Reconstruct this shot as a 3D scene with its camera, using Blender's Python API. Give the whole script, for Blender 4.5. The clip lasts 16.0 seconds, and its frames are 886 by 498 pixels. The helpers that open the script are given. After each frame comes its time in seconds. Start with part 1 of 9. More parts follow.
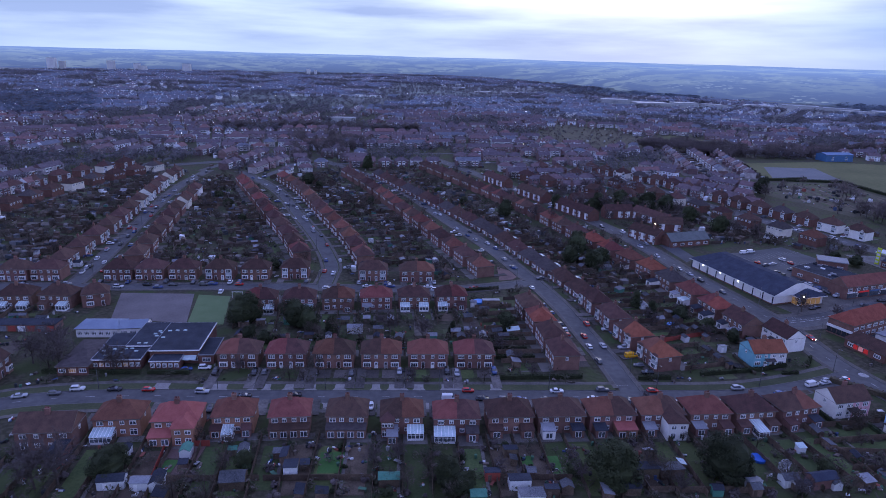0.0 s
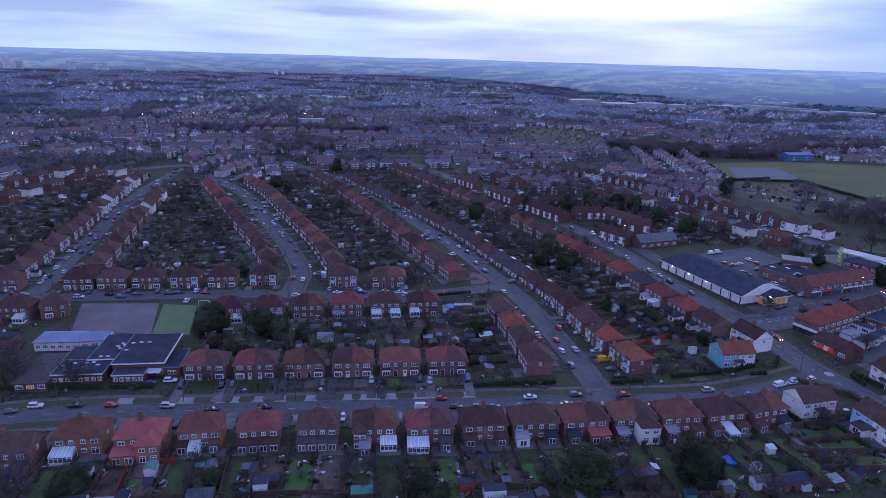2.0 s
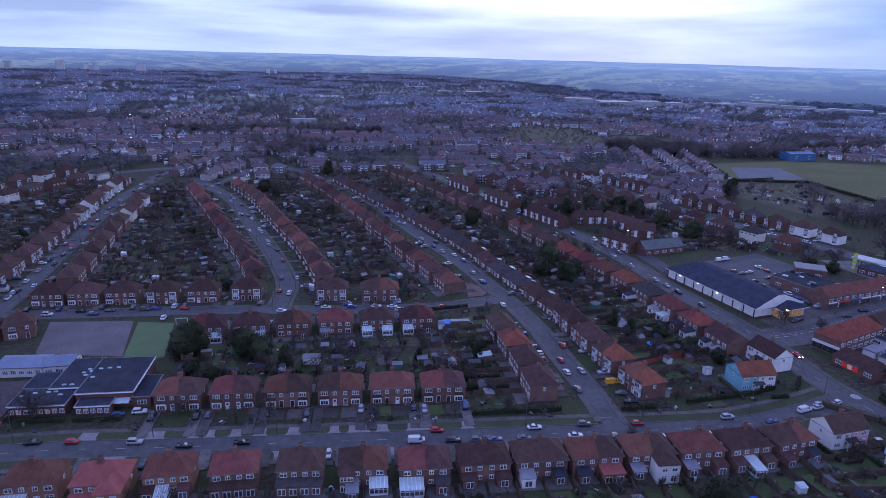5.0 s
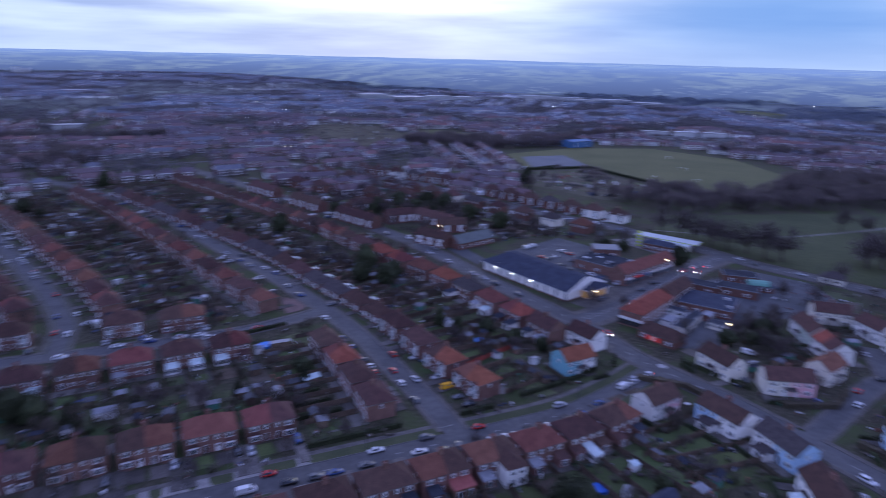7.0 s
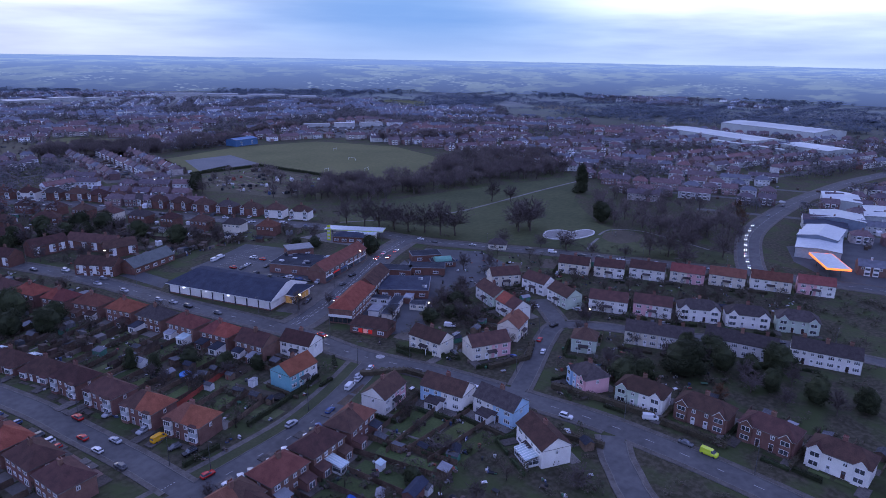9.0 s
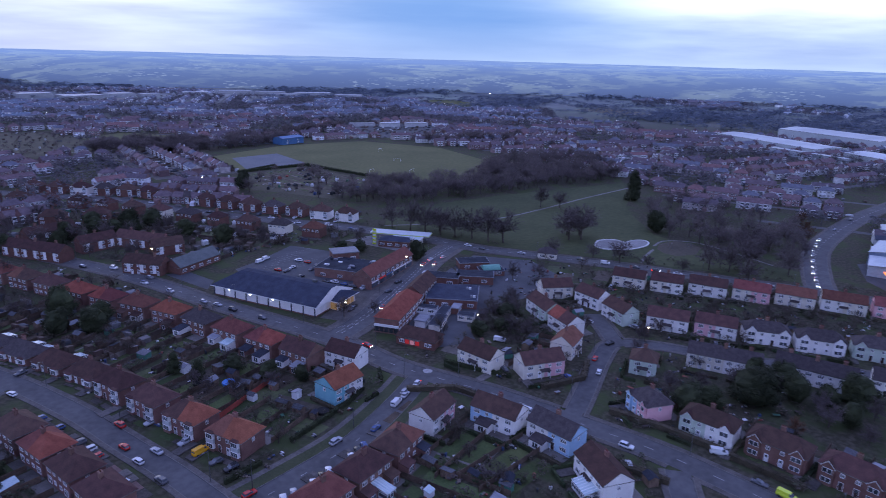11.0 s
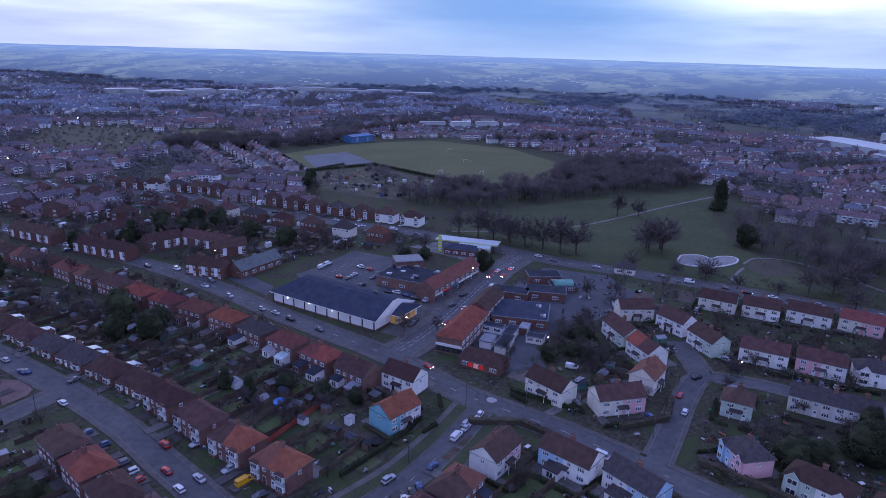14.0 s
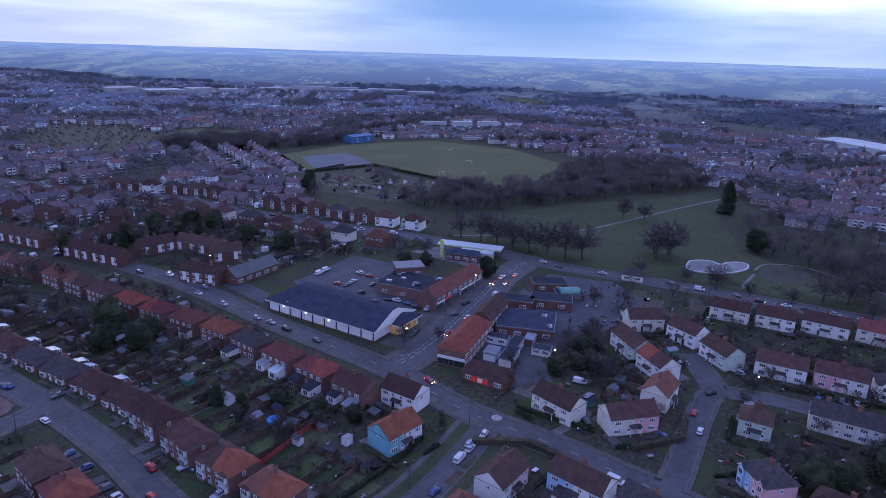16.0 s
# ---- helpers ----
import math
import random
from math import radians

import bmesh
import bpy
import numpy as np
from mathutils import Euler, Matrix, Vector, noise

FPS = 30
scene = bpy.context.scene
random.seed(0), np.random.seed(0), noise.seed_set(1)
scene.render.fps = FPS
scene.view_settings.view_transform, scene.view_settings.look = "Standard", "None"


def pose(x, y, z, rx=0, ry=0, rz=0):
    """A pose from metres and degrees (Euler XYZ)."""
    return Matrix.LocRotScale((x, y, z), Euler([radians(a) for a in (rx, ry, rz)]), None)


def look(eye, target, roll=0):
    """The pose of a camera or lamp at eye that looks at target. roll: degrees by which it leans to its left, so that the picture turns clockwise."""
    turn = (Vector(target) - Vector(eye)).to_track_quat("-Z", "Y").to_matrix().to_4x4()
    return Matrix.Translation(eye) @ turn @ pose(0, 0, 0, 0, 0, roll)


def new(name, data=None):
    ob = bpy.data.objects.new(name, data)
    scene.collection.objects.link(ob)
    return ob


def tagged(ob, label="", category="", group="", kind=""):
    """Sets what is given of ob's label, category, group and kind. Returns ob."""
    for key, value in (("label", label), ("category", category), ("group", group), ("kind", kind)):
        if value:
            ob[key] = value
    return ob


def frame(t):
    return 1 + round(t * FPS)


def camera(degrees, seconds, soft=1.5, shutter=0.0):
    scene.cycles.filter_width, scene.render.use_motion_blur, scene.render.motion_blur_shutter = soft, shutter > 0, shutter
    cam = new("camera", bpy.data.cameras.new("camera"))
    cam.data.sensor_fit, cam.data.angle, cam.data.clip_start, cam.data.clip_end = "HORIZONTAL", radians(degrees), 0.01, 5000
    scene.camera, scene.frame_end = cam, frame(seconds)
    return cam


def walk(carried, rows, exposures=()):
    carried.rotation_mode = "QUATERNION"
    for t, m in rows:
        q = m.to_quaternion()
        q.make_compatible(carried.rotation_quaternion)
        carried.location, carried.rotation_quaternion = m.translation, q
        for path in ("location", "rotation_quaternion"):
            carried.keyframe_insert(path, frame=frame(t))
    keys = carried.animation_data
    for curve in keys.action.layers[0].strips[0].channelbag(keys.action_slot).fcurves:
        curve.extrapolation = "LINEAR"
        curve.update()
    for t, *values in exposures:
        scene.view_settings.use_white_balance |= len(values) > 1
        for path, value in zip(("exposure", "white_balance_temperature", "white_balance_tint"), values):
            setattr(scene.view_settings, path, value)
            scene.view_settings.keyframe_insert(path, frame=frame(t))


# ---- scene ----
cam = camera(69.1, 16.0, soft=0.5, shutter=0.9)
PATH = [
    (0, (4.954, 1.515, 92.55), (4.921, 3.428, 91.97), 1.6),
    (0.5, (4.883, 1.82, 92.942), (4.859, 3.735, 92.366), 1.7),
    (1, (4.836, 2.133, 93.302), (4.85, 4.049, 92.727), 1.7),
    (1.5, (4.801, 2.773, 93.548), (4.85, 4.688, 92.972), 1.7),
    (2, (4.817, 4.023, 93.697), (4.874, 5.937, 93.12), 1.7),
    (2.5, (4.87, 5.883, 93.757), (4.936, 7.796, 93.18), 1.7),
    (3, (4.926, 8.366, 93.762), (4.998, 10.279, 93.184), 1.6),
    (5.5, (5.199, 24.173, 93.686), (5.272, 26.085, 93.103), 1.5),
    (6, (4.929, 27.487, 93.708), (5.3, 29.365, 93.128), 1.5),
    (6.5, (4.346, 30.978, 93.673), (4.803, 32.837, 93.093), 1.5),
    (7, (3.449, 34.501, 93.6), (4.104, 36.3, 93.023), 1.5),
    (7.5, (2.41, 37.972, 93.675), (3.428, 39.594, 93.102), 1.4),
    (8, (1.758, 41.323, 93.83), (3.119, 42.673, 93.26), 1.6),
    (8.2, (1.723, 42.489, 93.864), (3.174, 43.741, 93.29), 0.7),
    (10.3, (3.947, 53.079, 94.524), (5.401, 54.327, 93.951), 1.3),
    (10.5, (4.449, 54.081, 94.539), (5.873, 55.363, 93.966), 1.5),
    (11, (6.371, 56.595, 94.626), (7.746, 57.928, 94.05), 1.6),
    (11.5, (8.51, 58.971, 94.674), (9.834, 60.353, 94.094), 1.6),
    (12, (10.705, 61.268, 94.767), (11.995, 62.681, 94.185), 1.6),
    (12.5, (12.736, 63.444, 94.866), (13.997, 64.882, 94.281), 1.7),
    (13, (14.672, 65.583, 94.954), (15.91, 67.04, 94.367), 1.7),
    (13.5, (16.467, 67.663, 95.052), (17.693, 69.13, 94.464), 1.7),
    (14, (18.123, 69.698, 95.181), (19.344, 71.169, 94.592), 1.7),
    (14.5, (19.646, 71.685, 95.287), (20.864, 73.157, 94.697), 1.8),
    (15, (21.001, 73.565, 95.314), (22.218, 75.038, 94.723), 1.8),
    (15.5, (22.329, 75.468, 95.313), (23.546, 76.941, 94.721), 1.8),
    (16, (23.681, 77.482, 95.318), (24.9, 78.953, 94.726), 1.8),
]
walk(cam, [(t, look(eye, target, roll)) for t, eye, target, roll in PATH], exposures=[(0, 0.9), (16, 0.9)])

# ---------------------------------------------------------------- world and light
SUN_AZ, SUN_EL = radians(-16), radians(14)      # the bright part of the dusk sky lies ahead


def sky_world():
    w = bpy.data.worlds.new("dusk_sky")
    scene.world = w
    w.use_nodes = True
    nt = w.node_tree
    nt.nodes.clear()
    n, li = nt.nodes.new, nt.links.new
    out, bg = n("ShaderNodeOutputWorld"), n("ShaderNodeBackground")
    sky = n("ShaderNodeTexSky")
    sky.sky_type, sky.sun_disc = "NISHITA", False
    sky.sun_elevation, sky.sun_rotation = SUN_EL, -SUN_AZ
    tc = n("ShaderNodeTexCoord")
    sep = n("ShaderNodeSeparateXYZ")
    li(tc.outputs["Generated"], sep.inputs[0])

    def math_node(op, a, b=None, c=None):
        m = n("ShaderNodeMath")
        m.operation = op
        for k, v in enumerate((a, b, c)):
            if v is None:
                continue
            if isinstance(v, (int, float)):
                m.inputs[k].default_value = v
            else:
                li(v, m.inputs[k])
        return m.outputs[0]

    def mix(f, a, b):
        m = n("ShaderNodeMix")
        m.data_type = "RGBA"
        for k, v in ((0, f), (6, a), (7, b)):
            if isinstance(v, (int, float)):
                m.inputs[k].default_value = v
            elif isinstance(v, tuple):
                m.inputs[k].default_value = (*v, 1)
            else:
                li(v, m.inputs[k])
        return m.outputs[2]

    # streaky overcast: noise stretched along the horizon
    mp = n("ShaderNodeMapping")
    mp.inputs["Scale"].default_value = (1.5, 1.5, 13.0)
    li(tc.outputs["Generated"], mp.inputs[0])
    nz = n("ShaderNodeTexNoise")
    nz.inputs["Scale"].default_value, nz.inputs["Detail"].default_value = 2.6, 6
    nz.inputs["Roughness"].default_value = 0.5
    li(mp.outputs[0], nz.inputs["Vector"])
    cl = n("ShaderNodeMapRange")
    cl.inputs[1].default_value, cl.inputs[2].default_value = 0.36, 0.66
    li(nz.outputs["Fac"], cl.inputs[0])
    clouds = mix(cl.outputs[0], (0.20, 0.27, 0.48), (0.38, 0.47, 0.67))

    def lobe(az, el, width, squash):
        """A soft spot of the sky round one direction, 0 to 1, flat along the horizon."""
        a, e = radians(az), radians(el)
        d = n("ShaderNodeVectorMath")
        d.operation = "DISTANCE"
        sq = n("ShaderNodeVectorMath")
        sq.operation = "MULTIPLY"
        sq.inputs[1].default_value = (1, 1, squash)
        li(tc.outputs["Generated"], sq.inputs[0])
        li(sq.outputs[0], d.inputs[0])
        d.inputs[1].default_value = (math.sin(-a) * math.cos(e), math.cos(a) * math.cos(e), math.sin(e) * squash)
        r = n("ShaderNodeMapRange")
        r.interpolation_type = "SMOOTHERSTEP"
        r.inputs[1].default_value, r.inputs[2].default_value = 0.0, width
        r.inputs[3].default_value, r.inputs[4].default_value = 1.0, 0.0
        li(d.outputs["Value"], r.inputs[0])
        return r.outputs[0]

    wob = math_node("ADD", math_node("MULTIPLY", nz.outputs["Fac"], 1.5), 0.35)
    c = clouds
    c = mix(math_node("MULTIPLY", lobe(-46, 3, 0.5, 3.0), 0.85), c, (0.095, 0.21, 0.475))   # open blue towards the right
    c = mix(math_node("MULTIPLY", lobe(-14, 7, 0.60, 6.0), wob), c, (0.90, 0.96, 1.0))      # bright gap in the clouds
    c = mix(math_node("MULTIPLY", lobe(-76, 6.5, 0.55, 6.0), wob), c, (0.84, 0.92, 0.98))
    low = n("ShaderNodeMapRange")
    low.inputs[1].default_value, low.inputs[2].default_value = -0.01, 0.05
    low.inputs[3].default_value, low.inputs[4].default_value = 0.55, 0.0
    li(sep.outputs["Z"], low.inputs[0])
    c = mix(low.outputs[0], c, (0.27, 0.36, 0.57))
    high = n("ShaderNodeMapRange")
    high.interpolation_type = "SMOOTHSTEP"
    high.inputs[1].default_value, high.inputs[2].default_value = 0.12, 0.42
    li(sep.outputs["Z"], high.inputs[0])
    c = mix(high.outputs[0], c, (0.250, 0.302, 0.70))       # deep blue dusk overhead
    add = n("ShaderNodeMix")
    add.data_type, add.blend_type = "RGBA", "ADD"
    add.inputs[0].default_value = 0.0012
    li(c, add.inputs[6])
    li(sky.outputs[0], add.inputs[7])
    li(add.outputs[2], bg.inputs["Color"])
    bg.inputs["Strength"].default_value = 1.0
    li(bg.outputs[0], out.inputs[0])


sky_world()
sun = new("sun", bpy.data.lights.new("sun", "SUN"))
sun.data.energy, sun.data.angle, sun.data.color = 0.2, radians(30), (0.98, 0.96, 1.0)
sun.matrix_world = look((-900 * math.sin(SUN_AZ), 900 * math.cos(SUN_AZ), 900 * math.tan(SUN_EL)), (0, 0, 0))

# ---------------------------------------------------------------- materials
MATS = {}


def surf(name, c1, c2, scale=0.6, fine=6.0, rough=0.85, bump=0.0, rnd=0.12, metal=0.0, spec=0.3, glow=None, island=False, hue=0.0):
    """A weathered surface: two colours mixed by noise at two scales, toned piece by piece."""
    m = bpy.data.materials.new(name)
    m.use_nodes = True
    nt = m.node_tree
    n, li = nt.nodes.new, nt.links.new
    p = nt.nodes["Principled BSDF"]
    geo = n("ShaderNodeNewGeometry")
    a, b = n("ShaderNodeTexNoise"), n("ShaderNodeTexNoise")
    for t, s, d in ((a, scale, 4), (b, fine, 3)):
        t.inputs["Scale"].default_value, t.inputs["Detail"].default_value = s, d
        li(geo.outputs["Position"], t.inputs["Vector"])
    f = n("ShaderNodeMath")
    f.operation = "MULTIPLY_ADD"
    li(b.outputs["Fac"], f.inputs[0])
    f.inputs[1].default_value = 0.9
    li(a.outputs["Fac"], f.inputs[2])
    r = n("ShaderNodeMapRange")
    r.inputs[1].default_value, r.inputs[2].default_value = 0.68, 1.22
    li(f.outputs[0], r.inputs[0])
    mx = n("ShaderNodeMix")
    mx.data_type = "RGBA"
    mx.inputs[6].default_value, mx.inputs[7].default_value = (*c1, 1), (*c2, 1)
    li(r.outputs[0], mx.inputs[0])
    col = mx.outputs[2]
    if rnd:
        src = geo.outputs["Random Per Island"] if island else None
        if src is None:
            oi = n("ShaderNodeObjectInfo")
            src = oi.outputs["Random"]
        v = n("ShaderNodeMapRange")
        v.inputs[3].default_value, v.inputs[4].default_value = 1 - rnd, 1 + rnd
        li(src, v.inputs[0])
        h = n("ShaderNodeHueSaturation")
        li(v.outputs[0], h.inputs["Value"])
        if hue:
            q = n("ShaderNodeMapRange")
            q.inputs[3].default_value, q.inputs[4].default_value = 0.5 - hue, 0.5 + hue
            fr = n("ShaderNodeMath")
            fr.operation = "FRACT"
            ml = n("ShaderNodeMath")
            ml.operation = "MULTIPLY"
            ml.inputs[1].default_value = 7.31
            li(src, ml.inputs[0])
            li(ml.outputs[0], fr.inputs[0])
            li(fr.outputs[0], q.inputs[0])
            li(q.outputs[0], h.inputs["Hue"])
        li(col, h.inputs["Color"])
        col = h.outputs[0]
    li(col, p.inputs["Base Color"])
    p.inputs["Roughness"].default_value, p.inputs["Metallic"].default_value = rough, metal
    p.inputs["Specular IOR Level"].default_value = spec
    if bump:
        bp = n("ShaderNodeBump")
        bp.inputs["Strength"].default_value, bp.inputs["Distance"].default_value = bump, 0.05
        li(b.outputs["Fac"], bp.inputs["Height"])
        li(bp.outputs[0], p.inputs["Normal"])
    if glow:
        p.inputs["Emission Color"].default_value, p.inputs["Emission Strength"].default_value = (*glow[0], 1), glow[1]
    MATS[name] = m
    return m


def pick(name, colours, rough=0.85, scale=0.5, spec=0.3, thin=0.0):
    """Joined pieces that take one of several colours each, by island, with weathering."""
    m = bpy.data.materials.new(name)
    m.use_nodes = True
    nt = m.node_tree
    n, li = nt.nodes.new, nt.links.new
    p = nt.nodes["Principled BSDF"]
    geo = n("ShaderNodeNewGeometry")
    ramp = n("ShaderNodeValToRGB")
    ramp.color_ramp.interpolation = "CONSTANT"
    el = ramp.color_ramp.elements
    while len(el) < len(colours):
        el.new(0.5)
    for k, (at, c) in enumerate(colours):
        el[k].position, el[k].color = at, (*c, 1)
    li(geo.outputs["Random Per Island"], ramp.inputs[0])
    t = n("ShaderNodeTexNoise")
    t.inputs["Scale"].default_value, t.inputs["Detail"].default_value = scale, 5
    li(geo.outputs["Position"], t.inputs["Vector"])
    v = n("ShaderNodeMapRange")
    v.inputs[1].default_value, v.inputs[2].default_value = 0.25, 0.75
    v.inputs[3].default_value, v.inputs[4].default_value = 0.65, 1.3
    li(t.outputs["Fac"], v.inputs[0])
    h = n("ShaderNodeHueSaturation")
    li(v.outputs[0], h.inputs["Value"])
    li(ramp.outputs[0], h.inputs["Color"])
    li(h.outputs[0], p.inputs["Base Color"])
    p.inputs["Roughness"].default_value, p.inputs["Specular IOR Level"].default_value = rough, spec
    if thin:                                 # light passes through loose twigs and leaves
        tr, ms = n("ShaderNodeBsdfTranslucent"), n("ShaderNodeMixShader")
        li(h.outputs[0], tr.inputs["Color"])
        ms.inputs[0].default_value = thin
        li(p.outputs[0], ms.inputs[1])
        li(tr.outputs[0], ms.inputs[2])
        li(ms.outputs[0], nt.nodes["Material Output"].inputs[0])
    MATS[name] = m
    return m


surf("brick", (0.150, 0.080, 0.066), (0.245, 0.138, 0.115), 0.5, 7, bump=0.3, rnd=0.2, hue=0.01)
surf("brick_orange", (0.27, 0.13, 0.088), (0.36, 0.19, 0.13), 0.5, 7, bump=0.3, rnd=0.12)
surf("brick_dark", (0.12, 0.06, 0.05), (0.2, 0.1, 0.08), 0.5, 7, bump=0.3, rnd=0.1)
surf("render_white", (0.72, 0.70, 0.68), (0.86, 0.85, 0.83), 0.5, 5, rough=0.9, rnd=0.08)
surf("render_cream", (0.64, 0.60, 0.52), (0.77, 0.73, 0.65), 0.5, 5, rough=0.9, rnd=0.06)
surf("render_pink", (0.68, 0.38, 0.42), (0.78, 0.47, 0.51), 0.5, 5, rough=0.9, rnd=0.08)
surf("render_blue", (0.33, 0.52, 0.72), (0.45, 0.63, 0.80), 0.5, 5, rough=0.9, rnd=0.03)
surf("render_teal", (0.17, 0.42, 0.50), (0.24, 0.50, 0.58), 0.5, 5, rough=0.9, rnd=0.03)
surf("render_green", (0.44, 0.53, 0.46), (0.55, 0.62, 0.54), 0.5, 5, rough=0.9, rnd=0.03)
surf("tile_brown", (0.058, 0.036, 0.033), (0.110, 0.061, 0.052), 0.55, 5, spec=0.1, bump=0.6, rnd=0.25, hue=0.016)
surf("tile_red", (0.118, 0.047, 0.039), (0.196, 0.081, 0.064), 0.55, 5, spec=0.1, bump=0.6, rnd=0.25, hue=0.016)
surf("tile_orange", (0.170, 0.055, 0.036), (0.29, 0.10, 0.066), 0.55, 5, spec=0.1, bump=0.6, rnd=0.15, hue=0.01)
surf("tile_rose", (0.25, 0.075, 0.068), (0.35, 0.118, 0.105), 0.55, 5, spec=0.1, bump=0.6, rnd=0.05)
surf("tile_grey", (0.045, 0.038, 0.041), (0.085, 0.072, 0.074), 0.9, 5, spec=0.12, bump=0.5, rnd=0.2)
surf("slate_blue", (0.032, 0.038, 0.060), (0.056, 0.066, 0.096), 0.35, 4, spec=0.1, rough=0.9, bump=0.3, rnd=0.03)
surf("felt_roof", (0.022, 0.026, 0.036), (0.05, 0.056, 0.074), 0.25, 3, spec=0.1, rough=0.9, bump=0.2, rnd=0.15)
surf("lead", (0.16, 0.17, 0.2), (0.26, 0.27, 0.3), 0.6, 4, rough=0.6, rnd=0.15)
surf("upvc", (0.76, 0.77, 0.78), (0.88, 0.88, 0.89), 0.8, 4, rough=0.5, rnd=0.08)
surf("glass", (0.045, 0.053, 0.065), (0.11, 0.125, 0.145), 0.3, 1.2, rough=0.07, rnd=0.5, spec=0.8)
surf("glass_roof", (0.33, 0.44, 0.47), (0.50, 0.60, 0.62), 0.6, 3, rough=0.25, rnd=0.1, spec=0.6)
surf("lit_glass", (0.30, 0.20, 0.10), (0.45, 0.30, 0.14), 0.8, 3, rough=0.3, rnd=0.1, glow=((1.0, 0.55, 0.16), 0.07))
surf("door_paint", (0.3, 0.3, 0.32), (0.62, 0.62, 0.64), 0.08, 2, rough=0.5, rnd=0.5)
surf("fascia", (0.10, 0.09, 0.085), (0.2, 0.19, 0.18), 0.5, 3, rnd=0.4)
surf("door_dark", (0.03, 0.02, 0.02), (0.10, 0.05, 0.045), 0.2, 2, rough=0.5, rnd=0.4)
surf("asphalt", (0.062, 0.062, 0.066), (0.108, 0.109, 0.113), 0.1, 0.55, rough=0.8, bump=0.1, rnd=0.03)
surf("asphalt_dark", (0.05, 0.053, 0.06), (0.09, 0.094, 0.104), 0.15, 3.0, rough=0.8, rnd=0.03)
surf("paving", (0.066, 0.061, 0.057), (0.128, 0.118, 0.110), 0.3, 1.6, rough=0.9, rnd=0.1)
surf("drive_paving", (0.062, 0.057, 0.054), (0.145, 0.133, 0.125), 0.2, 1.8, rough=0.9, rnd=0.35, island=True)
surf("corrugated", (0.080, 0.095, 0.096), (0.135, 0.15, 0.15), 0.4, 3, rough=0.6, rnd=0.05)
surf("garden_path", (0.085, 0.08, 0.075), (0.16, 0.15, 0.14), 0.3, 3, rough=0.9, rnd=0.35, island=True)
surf("apron", (0.165, 0.158, 0.152), (0.265, 0.255, 0.246), 0.5, 4, rough=0.9, rnd=0.2, island=True)
surf("concrete", (0.11, 0.106, 0.104), (0.21, 0.204, 0.20), 0.25, 2.5, rough=0.9, rnd=0.2, island=True)
surf("kerb_stone", (0.11, 0.107, 0.104), (0.17, 0.166, 0.162), 0.5, 3, rough=0.9, rnd=0.05)
surf("grass", (0.040, 0.060, 0.020), (0.078, 0.100, 0.038), 0.12, 1.6, rough=0.95, bump=0.4, rnd=0.35, island=True, hue=0.02)
surf("verge_grass", (0.040, 0.050, 0.024), (0.070, 0.078, 0.040), 0.15, 1.6, rough=0.95, bump=0.4, rnd=0.1, island=True)
surf("park_grass", (0.038, 0.050, 0.019), (0.072, 0.084, 0.036), 0.03, 0.35, rough=0.95, rnd=0.05)
surf("field_grass", (0.078, 0.088, 0.034), (0.125, 0.125, 0.052), 0.02, 0.3, rough=0.95, rnd=0.05)
surf("astro_turf", (0.092, 0.145, 0.062), (0.122, 0.178, 0.080), 0.2, 3, rough=0.9, rnd=0.02)
surf("allotment", (0.045, 0.045, 0.03), (0.09, 0.082, 0.056), 0.06, 0.5, rough=0.95, rnd=0.1)
surf("soil", (0.05, 0.038, 0.028), (0.11, 0.085, 0.062), 0.4, 3, rough=0.95, rnd=0.3, island=True)
surf("fence_wood", (0.07, 0.05, 0.038), (0.16, 0.115, 0.085), 0.5, 4, rough=0.9, rnd=0.35)
surf("fence_red", (0.30, 0.06, 0.045), (0.38, 0.09, 0.07), 0.5, 4, rough=0.85, rnd=0.1)
surf("shed_wood", (0.08, 0.055, 0.04), (0.19, 0.14, 0.10), 0.6, 4, rough=0.9, rnd=0.4, hue=0.02)
surf("shed_roof", (0.045, 0.05, 0.06), (0.14, 0.145, 0.16), 0.15, 3, rough=0.85, rnd=0.5, spec=0.1)
surf("shed_white", (0.6, 0.62, 0.64), (0.74, 0.75, 0.77), 0.5, 3, rough=0.7, rnd=0.08)
surf("shed_green", (0.05, 0.17, 0.13), (0.09, 0.24, 0.18), 0.5, 3, rough=0.8, rnd=0.1)
surf("pool_blue", (0.03, 0.16, 0.5), (0.06, 0.25, 0.66), 0.6, 3, rough=0.5, rnd=0.1)
surf("bark", (0.065, 0.053, 0.047), (0.125, 0.102, 0.09), 1.2, 9, rough=0.95, bump=0.5, rnd=0.15)
surf("twig", (0.072, 0.060, 0.060), (0.125, 0.102, 0.10), 0.3, 2, rough=0.95, rnd=0.25)
surf("twig_red", (0.09, 0.045, 0.028), (0.15, 0.08, 0.045), 0.3, 2, rough=0.95, rnd=0.25)
surf("evergreen", (0.018, 0.025, 0.011), (0.042, 0.050, 0.022), 0.5, 2.5, rough=0.9, rnd=0.3)
surf("shrub_leaf", (0.022, 0.038, 0.018), (0.06, 0.075, 0.034), 0.5, 2.5, rough=0.9, rnd=0.4, hue=0.03)
surf("steel", (0.10, 0.105, 0.11), (0.17, 0.175, 0.18), 1, 5, rough=0.5, metal=0.6, rnd=0.1)
surf("tyre", (0.012, 0.012, 0.013), (0.025, 0.025, 0.026), 2, 8, rough=0.9, rnd=0)
surf("white_line", (0.22, 0.22, 0.22), (0.40, 0.40, 0.40), 0.8, 4, rough=0.8, rnd=0.05)
